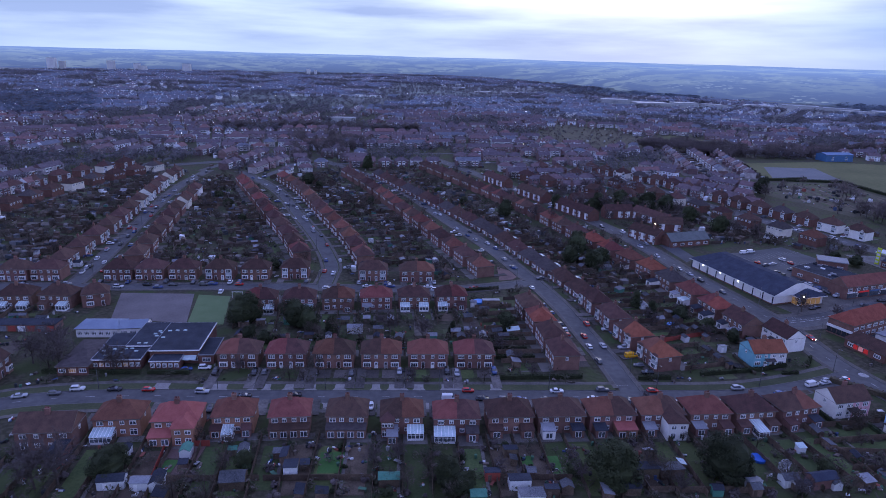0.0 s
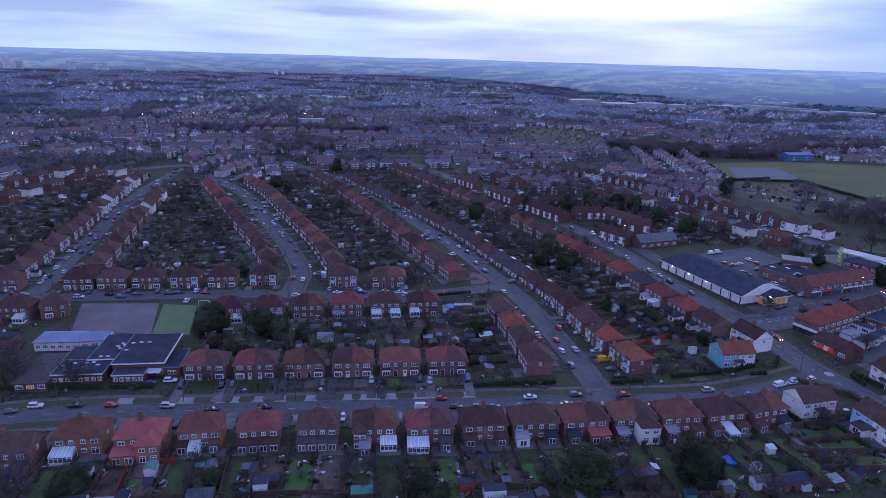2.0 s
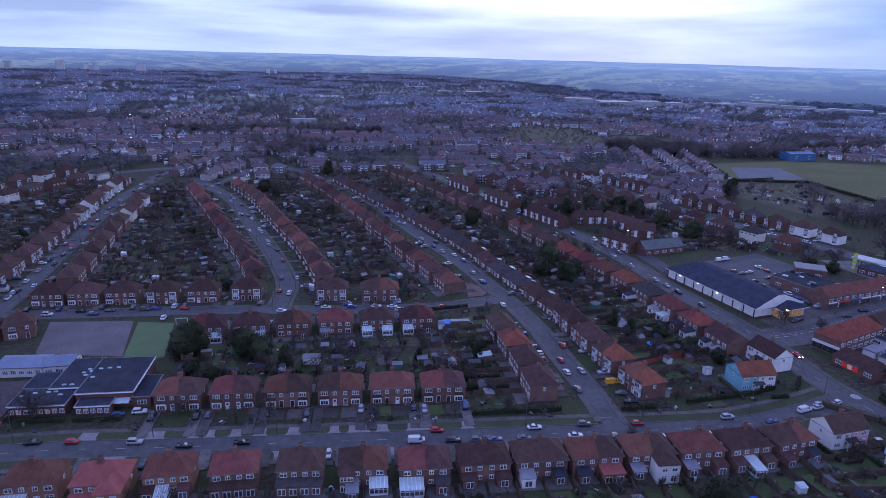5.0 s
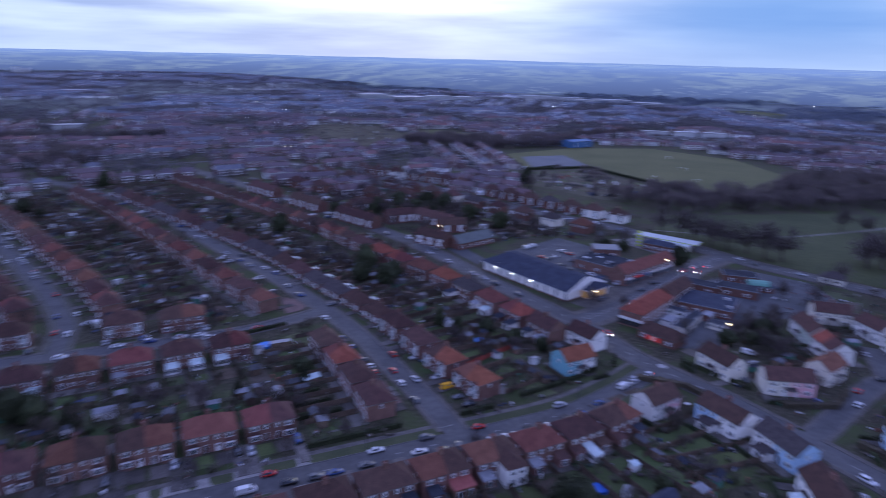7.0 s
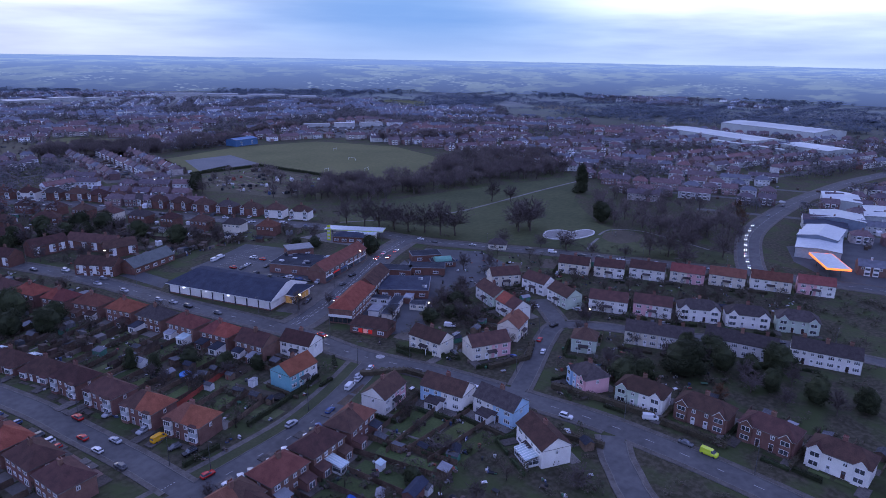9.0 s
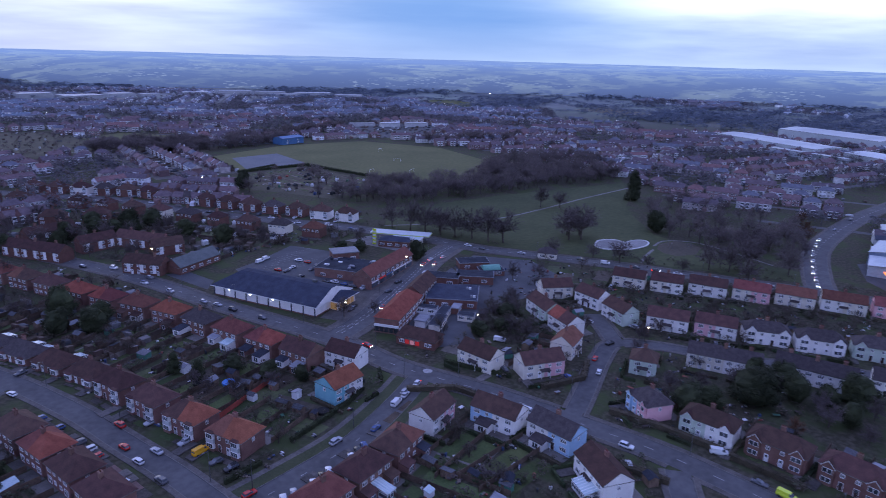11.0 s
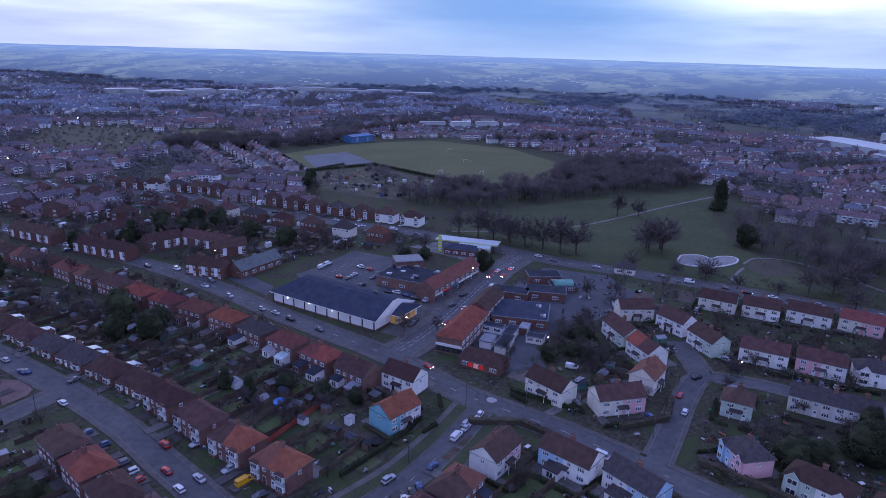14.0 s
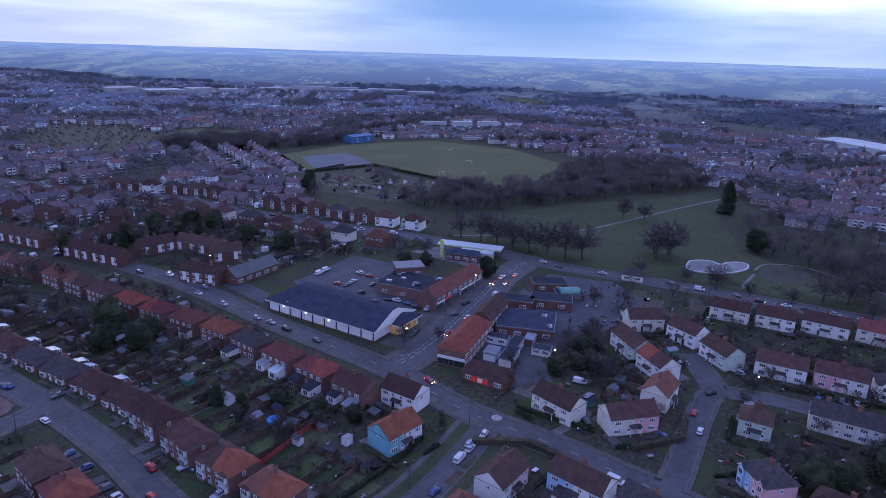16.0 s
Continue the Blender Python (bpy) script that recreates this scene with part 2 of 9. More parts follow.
surf("lamp_glow", (0.9, 0.8, 0.6), (1, 0.9, 0.7), 1, 2, rnd=0, glow=((1.0, 0.72, 0.38), 14.0))
surf("lamp_white", (0.9, 0.9, 0.9), (1, 1, 1), 1, 2, rnd=0, glow=((0.95, 0.97, 1.0), 10.0))
surf("lamp_red", (0.8, 0.05, 0.03), (0.9, 0.08, 0.05), 1, 2, rnd=0, glow=((1.0, 0.04, 0.03), 6.0))
surf("sign_red", (0.6, 0.03, 0.03), (0.7, 0.05, 0.05), 1, 2, rnd=0, glow=((1.0, 0.05, 0.04), 0.07))
surf("lit_pink", (0.7, 0.3, 0.3), (0.8, 0.4, 0.4), 1, 2, rnd=0, glow=((1.0, 0.4, 0.35), 0.1))
surf("lamp_orange", (0.8, 0.2, 0.05), (0.9, 0.25, 0.08), 1, 2, rnd=0, glow=((1.0, 0.2, 0.04), 1.1))
surf("plastic_blue", (0.02, 0.10, 0.42), (0.04, 0.15, 0.55), 1, 3, rough=0.5, rnd=0.1)
surf("metal_blue", (0.05, 0.13, 0.27), (0.08, 0.18, 0.35), 0.3, 3, rough=0.5, rnd=0.02)
surf("works_metal", (0.34, 0.35, 0.37), (0.5, 0.51, 0.53), 0.02, 0.3, rough=0.6, rnd=0.2)
surf("stubble", (0.17, 0.15, 0.10), (0.25, 0.22, 0.15), 0.01, 0.1, rough=0.95, rnd=0.05)
surf("scrub_ground", (0.055, 0.05, 0.036), (0.105, 0.09, 0.066), 0.05, 0.6, rough=0.95, rnd=0.05)
surf("far_concrete", (0.24, 0.235, 0.23), (0.34, 0.335, 0.33), 0.05, 0.5, rnd=0.15)
surf("far_white", (0.5, 0.5, 0.5), (0.66, 0.66, 0.66), 0.05, 0.5, rnd=0.15)
surf("court_pale", (0.16, 0.16, 0.16), (0.30, 0.30, 0.30), 0.1, 1.0, rough=0.9, rnd=0.02)
surf("roof_bluegrey", (0.15, 0.19, 0.27), (0.22, 0.27, 0.35), 0.3, 3, rough=0.7, rnd=0.05)
surf("metal_white", (0.36, 0.40, 0.43), (0.52, 0.56, 0.58), 0.05, 1, rough=0.45, rnd=0.1)
surf("canopy_teal", (0.10, 0.27, 0.22), (0.17, 0.36, 0.30), 0.5, 3, rough=0.6, rnd=0.02)
surf("court", (0.10, 0.112, 0.13), (0.15, 0.162, 0.18), 0.05, 0.6, rough=0.9, rnd=0.02)
surf("tarmac_pink", (0.108, 0.096, 0.097), (0.165, 0.148, 0.15), 0.1, 1.6, rough=0.9, rnd=0.02)
PAINTS = {"white": (0.62, 0.64, 0.66), "silver": (0.36, 0.38, 0.41), "black": (0.012, 0.013, 0.016), "grey": (0.09, 0.095, 0.105), "blue": (0.03, 0.07, 0.2),
          "red": (0.42, 0.018, 0.015), "yellow": (0.72, 0.36, 0.02), "lime": (0.55, 0.68, 0.05)}
for k, c in PAINTS.items():
    surf("paint_" + k, tuple(v * 0.9 for v in c), c, 0.7, 3, rough=0.25, rnd=0.06, spec=0.6)
# haze painted into the base colours of far walls, roofs and trees: paler, bluer
pick("hazy_wall", ((0.0, (0.167, 0.110, 0.115)), (0.28, (0.213, 0.136, 0.137)), (0.52, (0.270, 0.192, 0.193)), (0.74, (0.529, 0.534, 0.573)), (0.83, (0.782, 0.801, 0.878)), (0.91, (0.437, 0.395, 0.402))))
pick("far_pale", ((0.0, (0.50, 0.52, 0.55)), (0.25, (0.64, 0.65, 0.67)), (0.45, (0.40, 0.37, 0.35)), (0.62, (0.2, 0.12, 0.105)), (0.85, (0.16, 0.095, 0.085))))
pick("hazy_roof", ((0.0, (0.113, 0.092, 0.112)), (0.3, (0.134, 0.101, 0.116)), (0.55, (0.156, 0.105, 0.116)), (0.80, (0.198, 0.112, 0.114)), (0.87, (0.132, 0.142, 0.181))))
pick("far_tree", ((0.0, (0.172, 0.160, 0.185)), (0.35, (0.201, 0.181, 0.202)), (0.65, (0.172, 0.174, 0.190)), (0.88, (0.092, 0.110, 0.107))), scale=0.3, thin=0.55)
pick("wood_twigs", ((0.0, (0.14, 0.118, 0.122)), (0.4, (0.175, 0.145, 0.145)), (0.8, (0.145, 0.13, 0.125))), scale=0.1, thin=0.5)
# the farthest woods, paled to blue-grey in base colour to stand for haze
pick("hazy_wood", ((0.0, (0.165, 0.20, 0.262)), (0.4, (0.185, 0.212, 0.27)), (0.8, (0.17, 0.205, 0.255))), scale=0.1, thin=0.6)
pick("far_shed", ((0.0, (0.10, 0.075, 0.06)), (0.3, (0.14, 0.13, 0.13)), (0.5, (0.16, 0.165, 0.18)), (0.64, (0.06, 0.068, 0.08)), (0.78, (0.09, 0.06, 0.05)), (0.93, (0.62, 0.64, 0.66))))
# roofs and walls with still more haze in their colour, for the farthest houses
pick("hazy_town_roof", ((0.0, (0.130, 0.150, 0.200)), (0.35, (0.150, 0.158, 0.200)), (0.62, (0.172, 0.152, 0.182)), (0.85, (0.165, 0.205, 0.265))))
pick("hazy_town_wall", ((0.0, (0.213, 0.201, 0.243)), (0.32, (0.280, 0.255, 0.297)), (0.55, (0.616, 0.650, 0.760)), (0.76, (0.896, 0.900, 0.900))))
pick("undergrowth", ((0.0, (0.052, 0.053, 0.034)), (0.3, (0.088, 0.075, 0.058)), (0.55, (0.06, 0.068, 0.038)), (0.8, (0.12, 0.096, 0.082))), scale=0.3)
pick("clutter", ((0.0, (0.06, 0.05, 0.045)), (0.2, (0.03, 0.035, 0.04)), (0.4, (0.16, 0.13, 0.11)), (0.55, (0.28, 0.28, 0.29)), (0.66, (0.05, 0.08, 0.16)), (0.72, (0.6, 0.61, 0.63)), (0.85, (0.06, 0.14, 0.09)), (0.93, (0.24, 0.08, 0.06))), scale=0.8)
pick("far_fence", ((0.0, (0.08, 0.06, 0.05)), (0.4, (0.13, 0.10, 0.085)), (0.75, (0.19, 0.16, 0.14))), scale=0.8)
pick("plots", ((0.0, (0.06, 0.046, 0.036)), (0.3, (0.10, 0.078, 0.06)), (0.5, (0.06, 0.08, 0.03)), (0.75, (0.09, 0.11, 0.045)), (0.9, (0.15, 0.13, 0.11))), scale=0.5)
pick("car_paint", ((0.0, (0.60, 0.62, 0.65)), (0.34, (0.34, 0.36, 0.40)), (0.55, (0.02, 0.022, 0.028)), (0.72, (0.03, 0.06, 0.18)), (0.84, (0.36, 0.02, 0.018)), (0.91, (0.12, 0.13, 0.14))), rough=0.3, spec=0.6)
pick("garden_plot", ((0.0, (0.062, 0.075, 0.034)), (0.35, (0.078, 0.092, 0.04)), (0.55, (0.06, 0.05, 0.038)), (0.72, (0.085, 0.07, 0.055)), (0.88, (0.13, 0.115, 0.10))), scale=0.6)
pick("garden_twigs", ((0.0, (0.085, 0.070, 0.062)), (0.4, (0.115, 0.093, 0.08)), (0.8, (0.07, 0.068, 0.05))), scale=0.3, thin=0.4)
surf("lawn_bright", (0.042, 0.115, 0.03), (0.065, 0.155, 0.042), 0.3, 2, rough=0.95, rnd=0.0)
surf("paving_red", (0.12, 0.078, 0.072), (0.19, 0.125, 0.113), 0.3, 3, rough=0.9, rnd=0.0)
surf("hedge_brown", (0.05, 0.045, 0.03), (0.10, 0.082, 0.055), 0.5, 2.5, rough=0.9, rnd=0.3)
surf("yard_paving", (0.055, 0.05, 0.047), (0.115, 0.10, 0.092), 0.2, 2.2, rough=0.9, rnd=0.3, island=True)

# ---------------------------------------------------------------- mesh tools
RNG = random.Random(11)


class Build:
    """Collects faces, each with a material slot, for one mesh."""

    def __init__(s):
        s.v, s.f, s.m = [], [], []

    def poly(s, pts, k=0):
        i = len(s.v)
        s.v += [tuple(p) for p in pts]
        s.f.append(tuple(range(i, i + len(pts))))
        s.m.append(k)

    def box(s, x0, x1, y0, y1, z0, z1, k=0, top=None):
        i = len(s.v)
        s.v += [(x, y, z) for z in (z0, z1) for x, y in ((x0, y0), (x1, y0), (x1, y1), (x0, y1))]
        for q, kk in (((3, 2, 1, 0), k), ((4, 5, 6, 7), k if top is None else top), ((0, 1, 5, 4), k), ((1, 2, 6, 5), k), ((2, 3, 7, 6), k), ((3, 0, 4, 7), k)):
            s.f.append(tuple(i + j for j in q))
            s.m.append(kk)

    def loft(s, loops, k=0, caps=True):
        """Rings of points joined one to the next."""
        i, n = len(s.v), len(loops[0])
        for lp in loops:
            s.v += [tuple(p) for p in lp]
        for a in range(len(loops) - 1):
            for b in range(n):
                c = (b + 1) % n
                s.f.append((i + a * n + b, i + a * n + c, i + (a + 1) * n + c, i + (a + 1) * n + b))
                s.m.append(k)
        if caps:
            s.f.append(tuple(i + b for b in reversed(range(n))))
            s.f.append(tuple(i + (len(loops) - 1) * n + b for b in range(n)))
            s.m += [k, k]

    def tube(s, a, b, r0, r1, n=5, k=0, caps=False):
        a, b = Vector(a), Vector(b)
        q = (b - a).to_track_quat("Z", "Y")
        ring = [Vector((math.cos(2 * math.pi * j / n), math.sin(2 * math.pi * j / n), 0)) for j in range(n)]
        s.loft([[a + q @ (p * r0) for p in ring], [b + q @ (p * r1) for p in ring]], k, caps)

    def mesh(s, name, mats, smooth=False):
        me = bpy.data.meshes.new(name)
        seen, idx = {}, []
        for p in s.v:
            q = (round(p[0], 3), round(p[1], 3), round(p[2], 3))
            idx.append(seen.setdefault(q, len(seen)))
        me.from_pydata(list(seen), [], [tuple(idx[i] for i in f) for f in s.f])
        for m in mats:
            me.materials.append(MATS[m])
        if len(mats) > 1:
            me.polygons.foreach_set("material_index", s.m)
        if smooth:
            me.polygons.foreach_set("use_smooth", [True] * len(s.f))
        me.update()
        return me


STORE = {}


def shared(key, make):
    if key not in STORE:
        STORE[key] = make()
    return STORE[key]


def part(name, me, parent, m=None, label=""):
    ob = new(name, me)
    ob.parent = parent
    if m is not None:
        ob.matrix_local = m
    if label:
        ob["label"] = label
    return ob


def thing(name, m, label, category, group="", kind=""):
    ob = new(name)
    ob.empty_display_size = 0.5
    ob.matrix_world = m
    return tagged(ob, label, category, group, kind)


def solid(name, me, m, label, category, group="", kind=""):
    ob = new(name, me)
    ob.matrix_world = m
    return tagged(ob, label, category, group, kind)


def at(x, y, ang=0, z=0.0):
    return pose(x, y, z, 0, 0, ang)


# ---------------------------------------------------------------- roads
def smooth_line(pts, step=3.0):
    """Points every few metres along a curve through pts."""
    p = [np.array(q, float) for q in pts]
    p = [2 * p[0] - p[1]] + p + [2 * p[-1] - p[-2]]
    out = []
    for a, b, c, d in zip(p, p[1:], p[2:], p[3:]):
        n = max(2, int(np.linalg.norm(c - b) / step))
        for i in range(n):
            t = i / n
            out.append(0.5 * (2 * b + (c - a) * t + (2 * a - 5 * b + 4 * c - d) * t * t + (3 * b - a - 3 * c + d) * t ** 3))
    out.append(p[-2])
    return np.array(out)


#        name          width  verge  pavement   points along the middle
ROADS = [
    ("school_road", 7.0, 3.2, 1.6, [(-190, 108), (-160, 124), (-135, 140), (-117, 149.5), (-104, 154.3), (-82, 157.5), (-58, 158.8), (-26, 161), (6, 163.3), (30, 165), (50, 166.5), (72, 168), (93, 170.5), (114, 177.5), (131, 185)]),
    ("rising_road", 5.8, 0.0, 1.5, [(58, 168), (55.3, 190), (51.6, 211), (48.4, 230), (42.4, 254), (36, 274), (26.2, 303), (13.8, 334), (0.3, 365), (-36, 454), (-65, 500), (-110, 560)]),
    ("bend_road", 5.6, 0.5, 1.3, [(-48, 249), (-48.5, 262), (-50, 276), (-62, 310), (-84, 360), (-110, 419), (-132, 455), (-165, 500)]),
    ("white_house_road", 5.6, 0.0, 1.4, [(-147, 238), (-149, 252), (-155.6, 285), (-165, 328), (-178, 388), (-187, 440), (-190, 500)]),
    ("cross_road", 5.8, 0.0, 1.5, [(-260, 229), (-220, 232), (-175, 236), (-133, 239.5), (-87, 244.5), (-54, 247.2), (-40, 247), (5, 250.4), (26, 256.5), (39, 262)]),
    ("main_road", 7.4, 0.0, 1.7, [(-20, 600), (15, 532), (45, 470), (69.8, 415), (91, 362.5), (104, 320), (112, 282), (119.5, 253), (125, 232), (128, 215), (129.5, 195), (134, 178), (138, 165), (141.5, 148), (144.5, 131), (147, 115), (147.5, 98), (147, 80), (144, 40), (140, -40)]),
    ("shopping_street", 9.0, 0.0, 3.0, [(128, 226), (138, 228.5), (156, 236), (184.5, 250.5), (214, 266), (240, 276)]),
    ("park_road", 9.0, 0.0, 2.0, [(20, 680), (60, 615), (100, 556), (148, 491), (170.6, 434), (197, 382), (218.5, 345), (237, 300), (248, 262), (272, 213), (287.6, 176), (306, 132.5), (318, 99), (330, 50), (338, -20)]),
    ("close_road", 5.4, 0.0, 1.3, [(144, 139), (159, 144.5), (182.5, 153.4), (197, 156), (207, 143), (213, 126), (224, 109), (234, 92), (240, 78), (246, 40)]),
    ("close_end", 6.0, 0.0, 1.5, [(197, 156), (206, 166), (214, 176)]),
    ("bypass", 10.5, 0.0, 1.6, [(310, 121), (339, 131.5), (382, 143), (430, 147), (492, 147), (546, 143), (640, 130), (800, 90)]),
    ("south_turn", 6.0, 0.0, 1.6, [(143, 108), (132, 100), (120, 84), (112, 40)]),
    ("far_left_road", 7.0, 0.0, 1.8, [(-260, 300), (-265, 350), (-262, 420), (-240, 500), (-190, 545)]),
]
LINES = [smooth_line(r[4], 2.0) for r in ROADS]


def off_road(x, y, margin=0.0, skip=-1):
    """False where the point lies on a road other than skip."""
    for i, (r, ln) in enumerate(zip(ROADS, LINES)):
        if i != skip and np.min((ln[:, 0] - x) ** 2 + (ln[:, 1] - y) ** 2) < (r[1] / 2 + margin) ** 2:
            return False
    return True


def normals(ln):
    t = np.gradient(ln, axis=0)
    t /= np.linalg.norm(t, axis=1)[:, None]
    return np.stack([-t[:, 1], t[:, 0]], 1)


def strip(b, ln, nn, o0, o1, z0, z1, k=0, keep=None):
    """A band along a line between two side offsets, at heights z0 and z1."""
    for i in range(len(ln) - 1):
        if keep is not None and not keep[i]:
            continue
        p = [(*(ln[j] + nn[j] * o), z) for j, o, z in ((i, o0, z0), (i, o1, z1), (i + 1, o1, z1), (i + 1, o0, z0))]
        b.poly(p[::-1], k)


def build_roads():
    for i, (r, ln) in enumerate(zip(ROADS, LINES)):
        nn = normals(ln)
        b = Build()
        z = 0.03 + 0.004 * i
        lift = 0.006 * i
        strip(b, ln, nn, -r[1] / 2, r[1] / 2, z, z)
        solid("road", b.mesh("road", ["asphalt"]), Matrix(), "grey asphalt suburban road with worn surface", "road", kind="structure")
        b, vg = Build(), Build()
        mid = (ln[:-1] + ln[1:]) / 2
        mn = (nn[:-1] + nn[1:]) / 2
        for s in (-1, 1):
            a, c = s * r[1] / 2, s * (r[1] / 2 + r[3])
            keep = [off_road(*(m + q * (a + c) / 2), 0.6, i) and off_road(*(m + q * a), 0.2, i) for m, q in zip(mid, mn)]
            k0, k1 = a + s * 0.16, c
            if r[2]:
                gv = k0 + s * r[2]
                k1 = gv + s * r[3]
                keep = [off_road(*(m + q * gv), 0.8, i) and off_road(*(m + q * a), 0.2, i) for m, q in zip(mid, mn)]
                strip(vg, ln, nn, min(k0, gv), max(k0, gv), 0.145 + lift, 0.145 + lift, 0, keep)
                strip(b, ln, nn, a, a, 0.0, 0.15 + lift, 1, keep)
                strip(b, ln, nn, min(a, k0), max(a, k0), 0.15 + lift, 0.15 + lift, 1, keep)
                strip(b, ln, nn, min(gv, k1), max(gv, k1), 0.15 + lift, 0.15 + lift, 0, keep)
                continue
            strip(b, ln, nn, a, a, 0.0, 0.15 + lift, 1, keep)
            strip(b, ln, nn, min(a, k0), max(a, k0), 0.15 + lift, 0.15 + lift, 1, keep)
            strip(b, ln, nn, min(k0, k1), max(k0, k1), 0.15 + lift, 0.15 + lift, 0, keep)
            strip(b, ln, nn, c, c, 0.15 + lift, 0.0, 1, keep)
        if vg.f:
            solid("verge", vg.mesh("verge", ["verge_grass"]), Matrix(), "strip of worn winter grass between kerb and footway", "verge", kind="structure")
        if b.f:
            solid("pavement", b.mesh("pavement", ["paving", "kerb_stone"]), Matrix(), "grey paved footway with concrete kerb along the road", "pavement", kind="structure")


def ground_height(x, y):
    r = math.hypot(x, y)
    if r < 1500:
        return 0.0
    t = min(1.0, (r - 1500) / 3250)
    return 46.0 * t ** 1.25 + 5.0 * t * noise.noise((x / 700, y / 700, 3.0)) * (1 - t)


def build_ground():
    rings = [0, 60, 120, 180, 260, 350, 450, 560, 680, 820, 980, 1150, 1330, 1500] + [1500 + 130 * i for i in range(1, 26)]
    secs = 120
    v, f = [], []
    for r in rings:
        for a in range(secs):
            x, y = r * math.cos(2 * math.pi * a / secs), r * math.sin(2 * math.pi * a / secs)
            v.append((x, y, ground_height(x, y)))
    for i in range(len(rings) - 1):
        for a in range(secs):
            c = (a + 1) % secs
            f.append((i * secs + a, (i + 1) * secs + a, (i + 1) * secs + c, i * secs + c))
    me = bpy.data.meshes.new("ground")
    me.from_pydata(v, [], f)
    m = bpy.data.materials.new("ground_mix")
    m.use_nodes = True
    nt = m.node_tree
    n, li = nt.nodes.new, nt.links.new
    p = nt.nodes["Principled BSDF"]
    geo = n("ShaderNodeNewGeometry")

    def tex(kind, scale, detail=None):
        t = n(kind)
        t.inputs["Scale"].default_value = scale
        if detail:
            t.inputs["Detail"].default_value = detail
        li(geo.outputs["Position"], t.inputs["Vector"])
        return t

    def mix(fac, a, c):
        x = n("ShaderNodeMix")
        x.data_type = "RGBA"
        for k, val in ((0, fac), (6, a), (7, c)):
            if isinstance(val, tuple):
                x.inputs[k].default_value = (*val, 1)
            else:
                li(val, x.inputs[k])
        return x.outputs[2]

    def span(src, lo, hi):
        r = n("ShaderNodeMapRange")
        r.inputs[1].default_value, r.inputs[2].default_value = lo, hi
        li(src, r.inputs[0])
        return r.outputs[0]

    n1, n2, n3 = tex("ShaderNodeTexNoise", 0.09, 5), tex("ShaderNodeTexNoise", 0.7, 4), tex("ShaderNodeTexNoise", 0.012, 3)
    near = mix(span(n2.outputs["Fac"], 0.4, 0.65), (0.040, 0.040, 0.025), (0.080, 0.070, 0.052))
    near = mix(span(n1.outputs["Fac"], 0.46, 0.62), near, (0.052, 0.068, 0.028))
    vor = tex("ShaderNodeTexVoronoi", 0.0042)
    # field patches, toned pale and greyish so that they carry distance haze
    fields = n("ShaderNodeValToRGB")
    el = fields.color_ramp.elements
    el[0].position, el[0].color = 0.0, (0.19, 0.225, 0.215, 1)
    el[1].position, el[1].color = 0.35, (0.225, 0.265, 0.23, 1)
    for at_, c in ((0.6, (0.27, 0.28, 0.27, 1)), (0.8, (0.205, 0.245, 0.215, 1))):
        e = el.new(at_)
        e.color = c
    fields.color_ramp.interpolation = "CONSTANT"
    sp = n("ShaderNodeSeparateColor")
    li(vor.outputs["Color"], sp.inputs[0])
    li(sp.outputs[0], fields.inputs[0])
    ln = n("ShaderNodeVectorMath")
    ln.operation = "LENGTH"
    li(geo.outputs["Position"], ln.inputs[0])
    # from 950 m outwards the base colour pales, haze put into the ground
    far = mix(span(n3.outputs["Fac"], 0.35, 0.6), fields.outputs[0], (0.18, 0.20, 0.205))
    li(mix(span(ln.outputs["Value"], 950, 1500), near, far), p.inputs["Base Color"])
    p.inputs["Roughness"].default_value, p.inputs["Specular IOR Level"].default_value = 0.9, 0.15
    bp = n("ShaderNodeBump")
    bp.inputs["Strength"].default_value, bp.inputs["Distance"].default_value = 0.4, 0.3
    li(n2.outputs["Fac"], bp.inputs["Height"])
    li(bp.outputs[0], p.inputs["Normal"])
    MATS["ground_mix"] = m
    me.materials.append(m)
    solid("ground", me, Matrix(), "rough winter ground of gardens and distant fields paled for haze", "ground", kind="structure")


build_ground()
build_roads()


def flat(name, pts, z, mat, label, category, kind="structure"):
    """A level patch of ground with its outline."""
    b = Build()
    b.poly([(x, y, z) for x, y in pts])
    return solid(name, b.mesh(name, [mat]), Matrix(), label, category, kind=kind)


